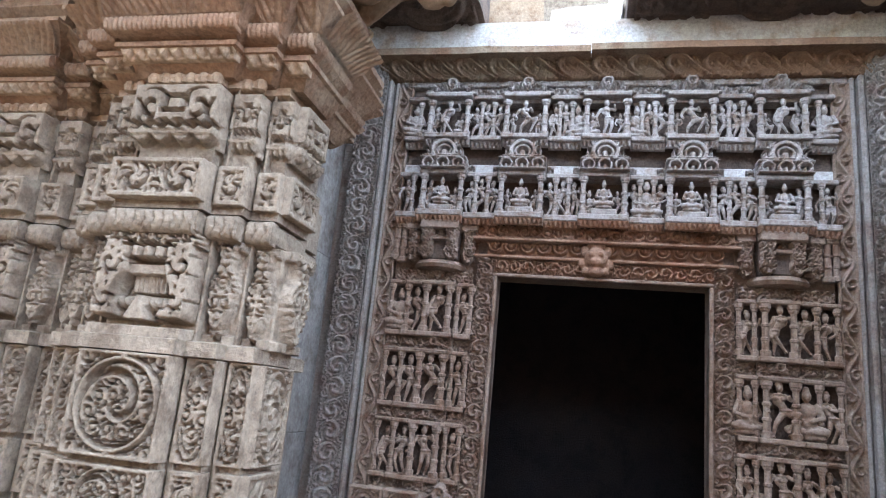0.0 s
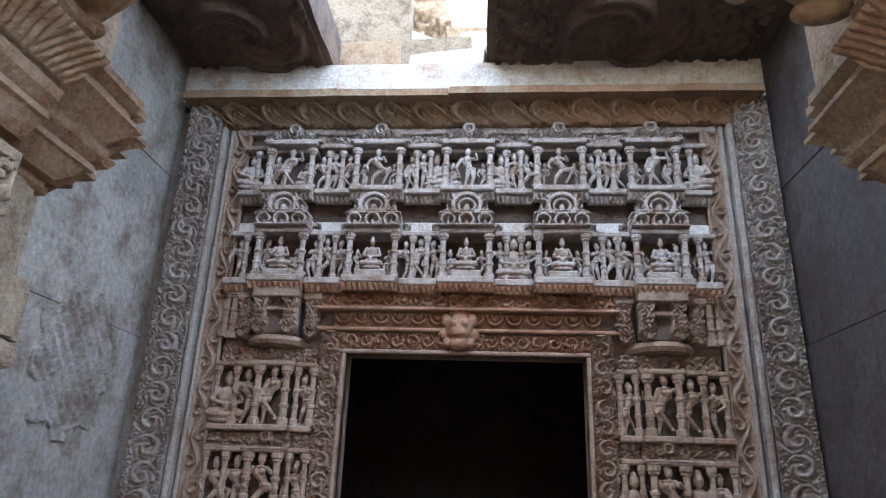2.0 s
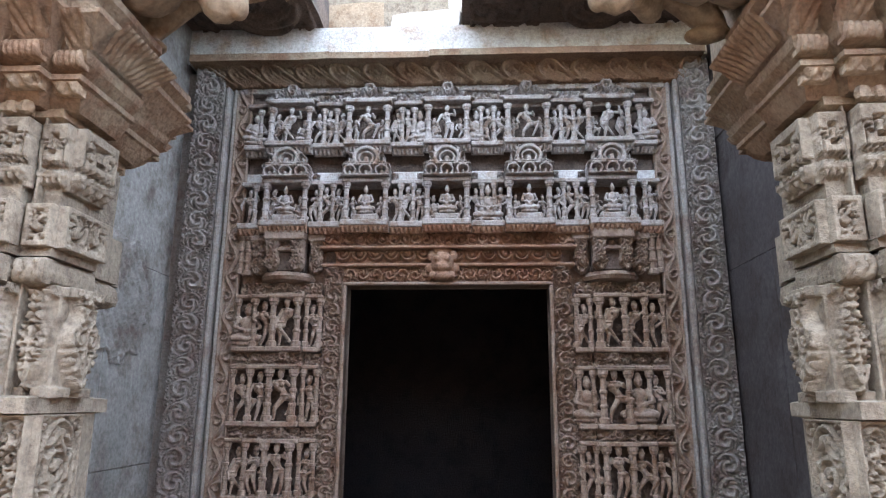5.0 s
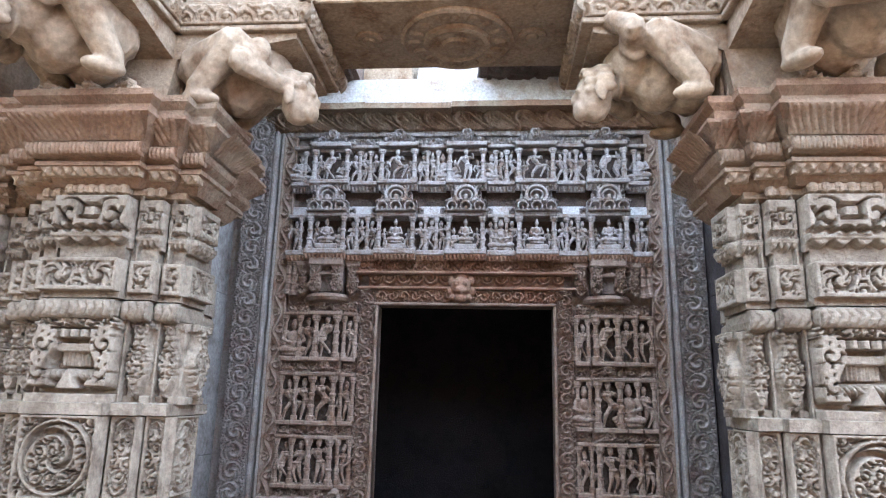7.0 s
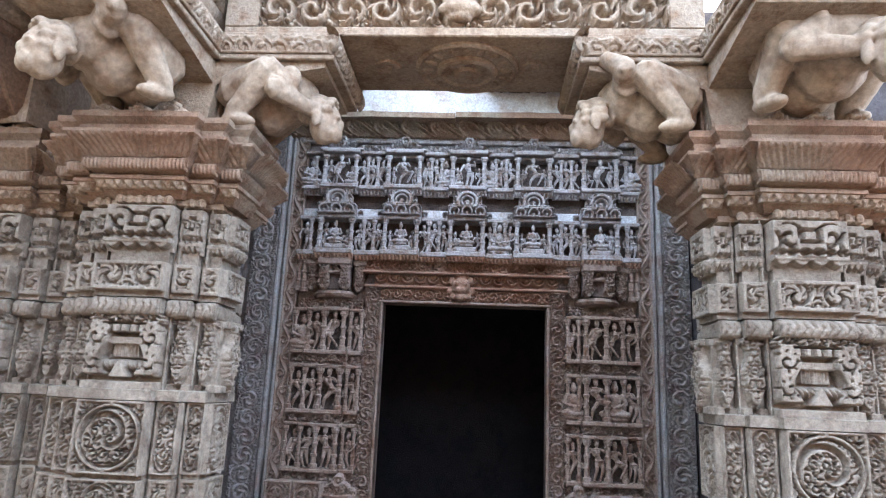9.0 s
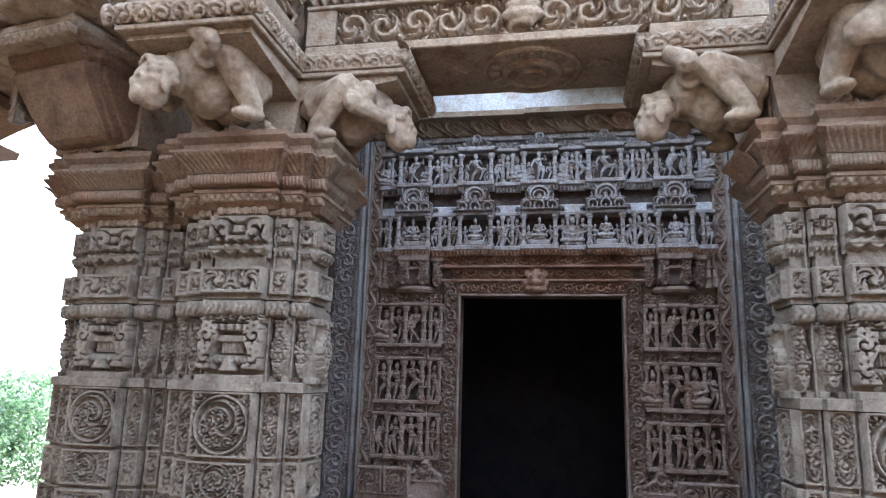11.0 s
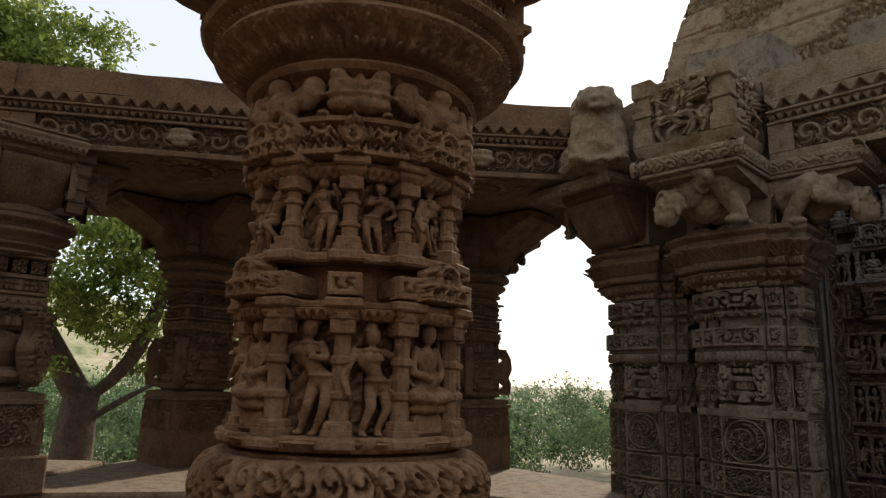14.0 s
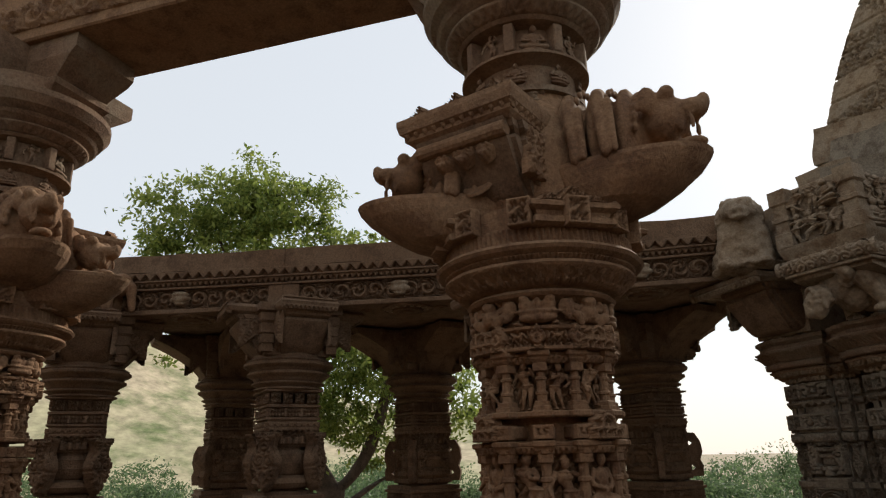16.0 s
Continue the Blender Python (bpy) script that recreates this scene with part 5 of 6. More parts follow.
CORNER = corner_leaf()
D, F_, B, E_, C_, A_ = (-3.90, 2.00), (-3.50, 0.15), (-4.80, -1.72), (-5.95, -3.45), (-5.55, 0.05), (-6.68, -1.90)
for n, (p, turn, plinth) in enumerate(((F_, 2, True), (B, 0, True), (E_, -2, True), (D, 4, False), (C_, 2, False), (A_, 0, False))):
    t = thing("ring_pillar", ("short carved stone pillar carrying the hall beam" if plinth else "short carved stone pillar on the outer seat wall"), "pillar", (*p, 0), turn, "pillars round the hall")
    ring_pillar_parts(t, RING_SHADED, plinth)

# beams of the ring
ZR = 3.43


def ring_beam(p, q, label="carved ring beam with scroll frieze and pointed drops"):
    return beam("ring_beam", label, p, q, ZR, 0.5, mat=RING_SHADED, h=0.60)


def off(p, d):
    return (p[0] + d * 0.72, p[1] - d * 0.62)


ring_beam(off(F_, 0.22), (-1.95, 1.62))
ring_beam(off(B, 0.22), off(F_, 0.22))
ring_beam(off(E_, 0.22), off(B, 0.22))
# roofing slabs from the inner ring to the outer ring
for nm, quad in (("a", ((-2.35, 1.62), (-2.3, 2.55), (-4.15, 2.45), (-3.75, 0.25))), ("b", ((-3.75, 0.25), (-4.15, 2.45), (-6.0, 0.35), (-4.95, -1.55))), ("c", ((-4.95, -1.55), (-6.0, 0.35), (-7.3, -2.1), (-6.0, -3.1)))):
    lo = [(x, y, ZR + 0.03) for x, y in quad]
    hi = [(x, y, ZR + 0.30) for x, y in quad]
    tagged(part("roof_slab", loft([lo[::-1], hi[::-1]]), RING_SHADED), "heavy roofing slab between the two rows of pillars", "roof slab", "roof slabs")

# ---- seat wall ----


def seat(quad, label, z=1.12, th=0.20, posts=()):
    t = thing("stone_seat", label, "bench")
    bm = bmesh.new()
    lo = [bm.verts.new((x, y, z - th)) for x, y in quad]
    hi = [bm.verts.new((x, y, z)) for x, y in quad]
    n = len(quad)
    bm.faces.new(lo)
    bm.faces.new(hi[::-1])
    for i in range(n):
        j = (i + 1) % n
        bm.faces.new((lo[i], hi[i], hi[j], lo[j]))
    bmesh.ops.recalc_face_normals(bm, faces=bm.faces[:])
    bmesh.ops.bevel(bm, geom=bm.edges[:], offset=0.02, segments=1, affect="EDGES")
    part("slab", bm, TAN, t)
    for x, y in posts:
        part("support", rough_slab(x - 0.28, x + 0.28, y - 0.25, y + 0.25, 0.0, z - th, x, 0.02), TAN, t)
    p, q = Vector((*quad[0], 0)), Vector((*quad[1], 0))
    d = q - p
    part("carved_edge", relief(d.length * 0.94, 0.10, lambda u, v: ss(np.sin(u * 2 * math.pi / 0.09) + v * 6 - 0.2, -0.2, 0.4), 0.03, 0.01), TAN, t, pose(*((p + q) / 2)[:2], z - 0.15, 0, 0, math.degrees(math.atan2(d.y, d.x))))
    return t


seat([(-3.30, 0.72), (-1.80, 1.50), (-1.75, 2.30), (-3.80, 2.45), (-4.35, 1.95)], "worn stone seat slab between the pillars", posts=((-3.6, 1.6), (-2.05, 2.1)))
seat([(-4.70, -1.75), (-3.45, 0.40), (-4.35, 1.90), (-6.1, 0.25), (-5.9, -0.4)], "worn stone seat slab between the pillars", posts=((-3.95, 0.35), (-4.85, -1.3), (-5.4, 0.0)))
seat([(-5.9, -3.5), (-4.75, -1.85), (-6.0, -0.5), (-7.6, -2.4)], "worn stone seat slab between the pillars", posts=((-5.7, -3.0), (-6.7, -2.1)))

# ---- stones over the pillar group beside the porch ----
t = thing("bracket", "plain stone bracket with a stepped moulded front", "bracket", (-2.03, 2.0, 2.95), -10)
for side in range(3):
    part("bracket_front" if side == 0 else "curled_band", ARMS[side], TAN, t, pose(0, -0.02, 0.02) @ Matrix.Diagonal((1.2, 0.98, 1.05, 1)) @ pose(0, 0, -2.975))
part("side_scroll", relief(0.30, 0.26, lambda u, v: np.where((v - 0.02) < 0.75 * (0.30 - u) - 0.05, -1.0, curls(u, v, 0.085, 4)), 0.016, 0.007), TAN, t, pose(-0.285, -0.36, 0.09, 0, 0, -90))
part("body", block(-0.27, 0.27, -0.25, 0.4, 0.0, 0.40, bevel=0.01), TAN, t)
part("slab", loft([[(-a, -y0, z), (b, -y0, z), (b, 0.45, z), (-a, 0.45, z)] for a, b, y0, z in ((0.44, 0.29, 0.66, 0.40), (0.49, 0.33, 0.71, 0.42), (0.50, 0.34, 0.72, 0.435), (0.50, 0.34, 0.72, 0.465), (0.47, 0.31, 0.69, 0.475))]), TAN, t)
for q in (-0.38, -0.12, 0.14):
    part("crest", relief(0.12, 0.05, peak(0.12, 0.05), 0.03, 0.005), TAN, t, pose(q, -0.67, 0.47))
part("fringe", relief(0.82, 0.04, dentils(0.05), 0.02, 0.006), TAN, t, pose(-0.08, -0.715, 0.375))
part("arm", loft([[(-x0, -w, z), (0.3, -w, z), (0.3, w, z), (-x0, w, z)] for w, x0, z in ((0.24, 0.20, 0.0), (0.24, 0.34, 0.10), (0.24, 0.46, 0.20), (0.24, 0.62, 0.32), (0.24, 0.72, 0.42), (0.24, 0.72, 0.47))]), TAN, t)
t = thing("carved_block", "square block carved with small figures between posts", "carved block", (-1.29, 1.54, 3.40))
t.matrix_basis = t.matrix_basis @ Matrix.Diagonal((1, 1, 0.78, 1))
part("foot", loft([[(-h, -h2, z), (h, -h2, z), (h, 0.3, z), (-h, 0.3, z)] for h, h2, z in ((0.30, 0.22, 0.0), (0.31, 0.24, 0.03), (0.34, 0.27, 0.13), (0.345, 0.275, 0.16))]), TAN, t)
part("petals", relief(0.62, 0.10, lambda u, v: 0.5 + 0.5 * np.cos(u * 2 * math.pi / 0.06), 0.02, 0.007), TAN, t, pose(0, -0.235, 0.03, -16, 0, 0))
part("body", block(-0.27, 0.27, -0.20, 0.30, 0.16, 0.76, bevel=0.008), TAN, t)
for sx, sy in ((-1, -1), (1, -1), (1, 1), (-1, 1)):
    part("post", loft([[(-h, -h, z), (h, -h, z), (h, h, z), (-h, h, z)] for h, z in ((0.07, 0.16), (0.07, 0.30), (0.055, 0.31), (0.055, 0.42), (0.07, 0.43), (0.07, 0.47), (0.055, 0.48), (0.055, 0.60), (0.072, 0.62), (0.072, 0.765))]), TAN, t, pose(sx * 0.27, 0.05 + sy * 0.26, 0))
for R, n in ((pose(0, -0.20, 0), 4), (pose(0.27, 0.05, 0, 0, 0, 90), 3), (pose(-0.27, 0.05, 0, 0, 0, -90), 3)):
    for j in range(n):
        x = (j - (n - 1) / 2) * 0.115
        put_figure(t, j + n, 0.30, R @ pose(x, -0.03, 0.17, 0, 0, 15 * j), TAN, 1.3)
        put_figure(t, j + 1, 0.27, R @ pose(x + 0.03, -0.025, 0.46, 0, 0, -15 * j), TAN, 1.3)


def lion_mesh(voxel=0.016):
    """A worn seated beast, about 0.6 high, facing -y."""
    p = [((0, -0.13, 0.52), (0.13, 0.13, 0.125)), ((0, -0.23, 0.48), (0.085, 0.07, 0.06)), ((0, -0.25, 0.43), (0.07, 0.05, 0.03)), ((0, -0.02, 0.36), (0.17, 0.19, 0.19)), ((0, 0.17, 0.20), (0.19, 0.22, 0.20)), ((0, -0.10, 0.38), (0.16, 0.10, 0.03)), ((0, -0.11, 0.20), (0.15, 0.11, 0.22)), ((0, -0.05, 0.05), (0.20, 0.20, 0.06)), ((-0.10, -0.05, 0.61), (0.035, 0.03, 0.045)), ((0.10, -0.05, 0.61), (0.035, 0.03, 0.045)), ((-0.055, -0.235, 0.54), (0.025, 0.02, 0.022)), ((0.055, -0.235, 0.54), (0.025, 0.02, 0.022))]
    for k in range(11):
        a = math.pi * (k - 1) / 8
        p.append(((0.145 * math.cos(a), -0.06, 0.50 + 0.135 * math.sin(a)), (0.036, 0.05, 0.036)))
    for q in (-1, 1):
        p += [((q * 0.11, -0.10, 0.32), (q * 0.12, -0.19, 0.04), 0.075, 0.06), ((q * 0.12, -0.24, 0.03), (0.065, 0.085, 0.042)), ((q * 0.17, 0.12, 0.15), (0.085, 0.16, 0.14)), ((q * 0.18, -0.02, 0.04), (0.06, 0.11, 0.045))]
    me = swell(p, voxel, "lion")
    for v in me.vertices:
        v.co += 0.022 * noise.noise_vector(v.co * 9) + 0.012 * noise.noise_vector(v.co * 24)
    return me


lion = tagged(part("lion_statue", lion_mesh(), TAN), "weathered seated stone lion on the bracket slab", "statue")
lion.matrix_basis = pose(-1.98, 1.36, 3.42, 0, 0, 34) @ Matrix.Diagonal((1.15, 1.15, 1.0, 1))
rub = tagged(part("carved_fragment", rough_slab(-0.16, 0.16, -0.16, 0.16, 0, 0.56, 3, 0.05), TAN), "broken carved stone fragment behind the lion", "fragment")
rub.matrix_basis = pose(-1.78, 1.62, 3.42)


def elephant_mesh():
    p = [((0, 0.05, 0.24), (0.13, 0.20, 0.13)), ((0, -0.17, 0.27), (0.10, 0.10, 0.11)), ((0, -0.26, 0.25), (0, -0.29, 0.04), 0.05, 0.03), ((-0.10, -0.13, 0.27), (0.03, 0.07, 0.09)), ((0.10, -0.13, 0.27), (0.03, 0.07, 0.09)), ((0, 0.02, 0.37), (0.09, 0.12, 0.03))]
    for x in (-1, 1):
        for y in (-0.10, 0.17):
            p.append(((x * 0.08, y, 0.18), (x * 0.085, y, 0.03), 0.06, 0.05))
    return swell(p, 0.012, "elephant")


el = tagged(part("elephant_statue", elephant_mesh(), BROWN), "small stone elephant standing on a pillar bracket", "statue")
el.matrix_basis = pose(E_[0] + 0.38, E_[1] + 0.05, 3.43, 0, 0, 150) @ Matrix.Diagonal((1.1, 1.1, 1.1, 1))

# ---- the tall round columns ----


def drum_leaf(r, z0, h, mat, t, f, depth, name="leaf_ring", flare=None, step=0.01):
    part(name, relief(2 * math.pi * r, h, f, depth, step, bend=r, flare=flare), mat, t, pose(0, 0, z0))


def makara(name="bracket_beast"):
    """A bulky beast lying on a leaf-shaped tongue and reaching out along -y: thick rounded folds over its flanks with beaded bands in the gaps, a small head with parted jaws; about 0.8 long."""
    p = [((0, -0.36, 0.12), (0.145, 0.28, 0.17)), ((0, -0.12, 0.14), (0.17, 0.15, 0.19)), ((0, -0.69, 0.15), (0.095, 0.10, 0.095)), ((0, -0.79, 0.165), (0.062, 0.075, 0.040)), ((0, -0.845, 0.185), (0.035, 0.025, 0.032)), ((0, -0.77, 0.035), (0.052, 0.075, 0.024))]
    for y, r, h in ((-0.16, 0.195, 0.27), (-0.30, 0.20, 0.285), (-0.43, 0.19, 0.265), (-0.545, 0.165, 0.225)):
        p.append(((0, y, 0.10), (r, 0.055, h)))
    for y, r, h in ((-0.23, 0.185, 0.25), (-0.365, 0.185, 0.245), (-0.49, 0.165, 0.215), (-0.60, 0.125, 0.17)):
        for k in range(13):
            a = math.pi * k / 12
            p.append(((r * math.cos(a), y, 0.10 + h * math.sin(a)), (0.020, 0.014, 0.020)))
    for q in (-1, 1):
        p += [((q * 0.065, -0.72, 0.225), (0.032, 0.034, 0.03)), ((q * 0.095, -0.645, 0.205), (0.020, 0.045, 0.055)), ((q * 0.045, -0.80, 0.10), (0.012, 0.012, 0.035)), ((q * 0.045, -0.76, 0.095), (0.012, 0.012, 0.03))]
        for y in (-0.20, -0.34, -0.47):
            p += [((q * 0.175, y, 0.24), (q * 0.212, y - 0.03, 0.0), 0.032, 0.024), ((q * 0.195, y - 0.05, 0.20), (q * 0.215, y - 0.07, 0.0), 0.018, 0.014)]
    return swell(p, 0.0095, name)


MAKARA = makara()
MAKARA.materials.append(BROWN)


def tongue():
    """The broad curved underside that carries a beast."""
    rings = []
    for w, y0, z in ((0.10, 0.32, -0.20), (0.16, 0.48, -0.185), (0.205, 0.62, -0.145), (0.23, 0.73, -0.09), (0.245, 0.81, -0.035), (0.25, 0.85, 0.01), (0.245, 0.86, 0.03), (0.21, 0.80, 0.045)):
        pts = []
        for k in range(17):
            a = -math.pi / 2 + math.pi * k / 16
            pts.append((w * math.sin(a) * (1.0 if abs(a) < 1.5 else 1.0), -0.2 - (y0 - 0.2) * math.cos(a) ** 0.6 if abs(a) < 1.57 else -0.2, z))
        rings.append(pts)
    return loft(rings, "tongue")


TONGUE = tongue()


def cz(z):
    """Heights of the bell and the neck, drawn together a little."""
    return float(np.interp(z, [2.5, 2.74, 3.0, 3.2], [2.462, 2.69, 2.92, 3.09]))


def tall_column(at, label, turns):
    t = thing("round_column", label, "column", at, 0, "tall columns of the hall")
    part("base", turned([(0.52, 0), (0.52, 0.35), (0.46, 0.40), (0.44, 0.70), (0.48, 0.75), (0.48, 0.86), (0.40, 0.92), (0.38, 1.15), (0.43, 1.20), (0.45, 1.27), (0.43, 1.34), (0.38, 1.38), (0.37, 1.42), (0.39, 1.45), (0.43, 1.47), (0.43, 1.50), (0.33, 1.55), (0.33, 1.57)], 48), BROWN, t)
    # torus with cut leaves
    drum_leaf(0.335, 1.555, 0.165, BROWN, t, lambda u, v: (0.50 + 0.50 * curls(u + 0.3 * v, v * 0.72, 0.060, 2)) * np.sqrt(np.clip(1 - ((v - 0.0825) / 0.084) ** 2, 0, 1)), 0.068, "leaf_torus", step=0.0045)
    part("torus_core", turned([(0.30, 1.545), (0.345, 1.575), (0.358, 1.64), (0.345, 1.70), (0.28, 1.725)], 48), BROWN, t)
    part("waist", turned([(0.29, 1.70), (0.315, 1.72), (0.315, 1.728), (0.275, 1.735), (0.29, 1.745), (0.335, 1.75), (0.345, 1.76), (0.335, 1.77), (0.25, 1.773)], 32, rag=0.03), BROWN, t)
    part("shaft", turned([(0.225, 1.74), (0.225, 2.20), (0.215, 2.21), (0.215, 2.56), (0.23, 2.60)], 32), BROWN, t)
    drum_leaf(0.325, 1.738, 0.035, BROWN, t, dentils(0.05), 0.015, "fringe", step=0.008)
    drum_leaf(0.226, 1.77, 0.31, BROWN, t, fill_leaf(85, 1), 0.02, 'leaf_ground', step=0.006)
    drum_leaf(0.216, 2.20, 0.36, BROWN, t, fill_leaf(85, 3), 0.02, 'leaf_ground', step=0.006)
    n = 12
    for tier, (z, h, rr) in enumerate(((1.772, 0.300, 0.258), (2.215, 0.218, 0.242))):
        for j in range(n):
            R = pose(0, 0, 0, 0, 0, 30 * j + 19.6)
            o = (0.05, 0.035, 0.03)[j % 3]
            top = R @ pose(0, -rr - o, z)
            part("colonnette", POSTS[tier], BROWN, t, top)
            part("block_capital", POST_CAP, BROWN, t, top @ pose(0, 0, h - 0.062))
            part("post_foot", POST_FOOT, BROWN, t, top)
            # ledge pieces standing out under and over each post, lower ones between
            w = 0.046
            part("ledge", block(-w, w, -rr - 0.05 - o, -0.2, z + h, z + h + 0.024, bevel=0.005), BROWN, t, R)
            part("ledge", block(-w, w, -rr - 0.055 - o, -0.2, z - 0.028, z - 0.001, bevel=0.006), BROWN, t, R)
            R2 = pose(0, 0, 0, 0, 0, 30 * j + 34.6)
            god = j % 3 == 2
            d = 0.03 if god else 0.0
            part("ledge", block(-0.046, 0.046, -rr - 0.042 - d, -0.2, z + h, z + h + 0.020, bevel=0.005), BROWN, t, R2)
            part("ledge", block(-0.046, 0.046, -rr - 0.05 - d, -0.2, z - 0.026, z - 0.001, bevel=0.006), BROWN, t, R2)
            part("fringe", relief_cached("ledge_fringe", 0.09, 0.028, dentils(0.024), 0.014, 0.004), BROWN, t, R2 @ pose(0, -rr - 0.036 - d, z + h - 0.026))
            part("leaf_strip", relief_cached("leaf_strip%d" % tier, 0.045, h - 0.01, leaf_scroll(0.045, 0.045), 0.02, 0.005), BROWN, t, pose(0, 0, 0, 0, 0, 30 * j + 26.0) @ pose(0, -rr + 0.012, z))
            if god:
                seat = tier == 0
                if seat:
                    part("throne", block(-0.05, 0.05, -rr - 0.055, -0.2, z, z + 0.055, bevel=0.01), BROWN, t, R2)
                put_figure(t, 3 if seat else 1, h * (0.78 if seat else 0.97), R2 @ pose(0, -rr - 0.03, z + (0.05 if seat else 0)), BROWN, 0.80 if seat else 1.1)
                for q in (-1, 1):
                    put_figure(t, 0 if q < 0 else 2, h * 0.62, R2 @ pose(q * 0.055, -rr - 0.012, z, 0, 0, 20 * q), BROWN, 1.0)
            else:
                put_figure(t, (0, 2, 4, 5)[(j + tier) % 4], h * (0.94, 0.88)[j % 2], R2 @ pose(0.0, -rr - 0.018, z, 0, 0, (-14, 12)[j % 2]), BROWN, 1.12)
            if tier == 0 and god:
                part("gable_plate", GABLE_S, BROWN, t, R2 @ pose(0, -rr - 0.045 - d, z + h + 0.027))
                part("bracket_block", block(-0.052, 0.052, -rr - 0.045 - d, -0.2, z + h + 0.026, z + h + 0.095, bevel=0.008), BROWN, t, R2)
            if tier == 0:
                part("bracket_block", block(-0.042, 0.042, -rr - 0.03 - o, -0.2, z + h + 0.030, z + h + 0.085, bevel=0.008), BROWN, t, R)
                part("scroll_plate", relief_cached("scroll_plate", 0.082, 0.055, panel_scroll(0.082, 0.055), 0.014, 0.0035), BROWN, t, R @ pose(0, -rr - 0.03 - o, z + h + 0.030))
            if tier == 1:
                part("gable_plate", GABLE_S if god else PEAK_S, BROWN, t, R2 @ pose(0, -rr - 0.05 - d, z + h + 0.024))
                part("post_crest", relief_cached("post_crest", 0.075, 0.12, cut_leaf(0.075, 0.12), 0.03, 0.0035), BROWN, t, R @ pose(0, -rr - 0.035 - o, z + h + 0.02) @ Matrix.Diagonal((1, 1, -1, 1)) @ pose(0, 0, -0.12))
    part("disc", turned([(r, cz(z)) for r, z in ((0.25, 2.565), (0.295, 2.575), (0.325, 2.588), (0.328, 2.60), (0.28, 2.61), (0.27, 2.63))], 48), BROWN, t)
    drum_leaf(0.285, cz(2.535), 0.045, BROWN, t, flutes(0.036), 0.028, "petal_ring", step=0.008)
    for j in range(8):
        R = pose(0, 0, 0, 0, 0, 45 * j + 6)
        part("dwarf_figure" if j % 2 == 0 else "leafy_bowl", DWARF if j % 2 == 0 else BOWL, BROWN, t, R @ pose(0, -0.255, cz(2.608)) @ Matrix.Diagonal((1.12, 0.8, 0.88, 1)))
    part("bell", turned([(r, cz(z)) for r, z in ((0.25, 2.61), (0.26, 2.72), (0.33, 2.735), (0.345, 2.75), (0.33, 2.766), (0.312, 2.772), (0.36, 2.80), (0.395, 2.83), (0.432, 2.85), (0.446, 2.862), (0.44, 2.878), (0.395, 2.886), (0.40, 2.895), (0.45, 2.91), (0.475, 2.922), (0.487, 2.938), (0.475, 2.955), (0.425, 2.962), (0.425, 3.02))], 64, rag=0.01), BROWN, t)
    drum_leaf(0.335, cz(2.782), 0.07, BROWN, t, lambda u, v: np.maximum(dentils(0.05)(u + 0.4 * v, v) * (0.6 + 0.4 * curls(u, v, 0.035, 1)), (np.abs(v - 0.012) < 0.008) * ss(np.cos(u * 2 * math.pi / 0.02), -0.4, 0.2)), 0.03, "leaf_ring", flare=lambda v: v * 1.15, step=0.0055)
    drum_leaf(0.427, cz(2.962), 0.07, BROWN, t, flutes(0.024), 0.014, "fluted_ring", step=0.005)
    drum_leaf(0.40, cz(2.872), 0.03, BROWN, t, flutes(0.018), 0.010, "ribbed_ring", flare=lambda v: v * 1.3, step=0.0045)
    drum_leaf(0.425, cz(2.90), 0.028, BROWN, t, dentils(0.03), 0.012, "drop_ring", flare=lambda v: v * 1.2, step=0.005)
    drum_leaf(0.262, cz(2.70), 0.05, BROWN, t, flutes(0.05), 0.016, "petal_ring", flare=lambda v: v * 1.2, step=0.006)
    for j in range(4):
        R = pose(0, 0, 0, 0, 0, 90 * j + turns[2])
        part("cross_arm", loft([[(-w, -y, cz(z)), (w, -y, cz(z)), (w, 0, cz(z)), (-w, 0, cz(z))] for w, y, z in ((0.17, 0.45, 3.035), (0.18, 0.475, 3.045), (0.18, 0.475, 3.075), (0.16, 0.45, 3.085), (0.17, 0.455, 3.11), (0.20, 0.485, 3.125), (0.20, 0.485, 3.15), (0.17, 0.45, 3.17))]), BROWN, t, R)
        part("scroll_end", relief_cached("scroll_end", 0.10, 0.12, medallion(0.10, 0.12), 0.03, 0.007), BROWN, t, R @ pose(0, -0.478, cz(3.03)))
        for q in (-1, 1):
            part("scroll_end", relief_cached("scroll_end", 0.10, 0.12, medallion(0.10, 0.12), 0.03, 0.007), BROWN, t, R @ pose(q * 0.22, -0.40, cz(3.04), 0, 0, q * 35))
        part("crest", relief_cached("crest_s", 0.30, 0.07, peak(0.30, 0.07), 0.03, 0.006), BROWN, t, R @ pose(0, -0.44, cz(3.165)))
    part("core", turned([(0.42, 2.94), (0.42, 3.06), (0.34, 3.07), (0.34, 3.25), (0.32, 3.42), (0.30, 3.57), (0.27, 3.70)], 32), BROWN, t)
    for a in turns[:2]:
        R = pose(0, 0, 0, 0, 0, a + 90)
        low = 0.10 if a == turns[1] else 0.0
        part("bracket_beast", MAKARA, None, t, R @ pose(0, 0.06, 3.27 - low) @ Matrix.Diagonal((1.15, 1.08 - low, 1.25 - 2 * low, 1)), "carved beast head on the bracket")
        part("tongue", TONGUE, BROWN, t, R @ pose(0, 0, 3.24 - low))
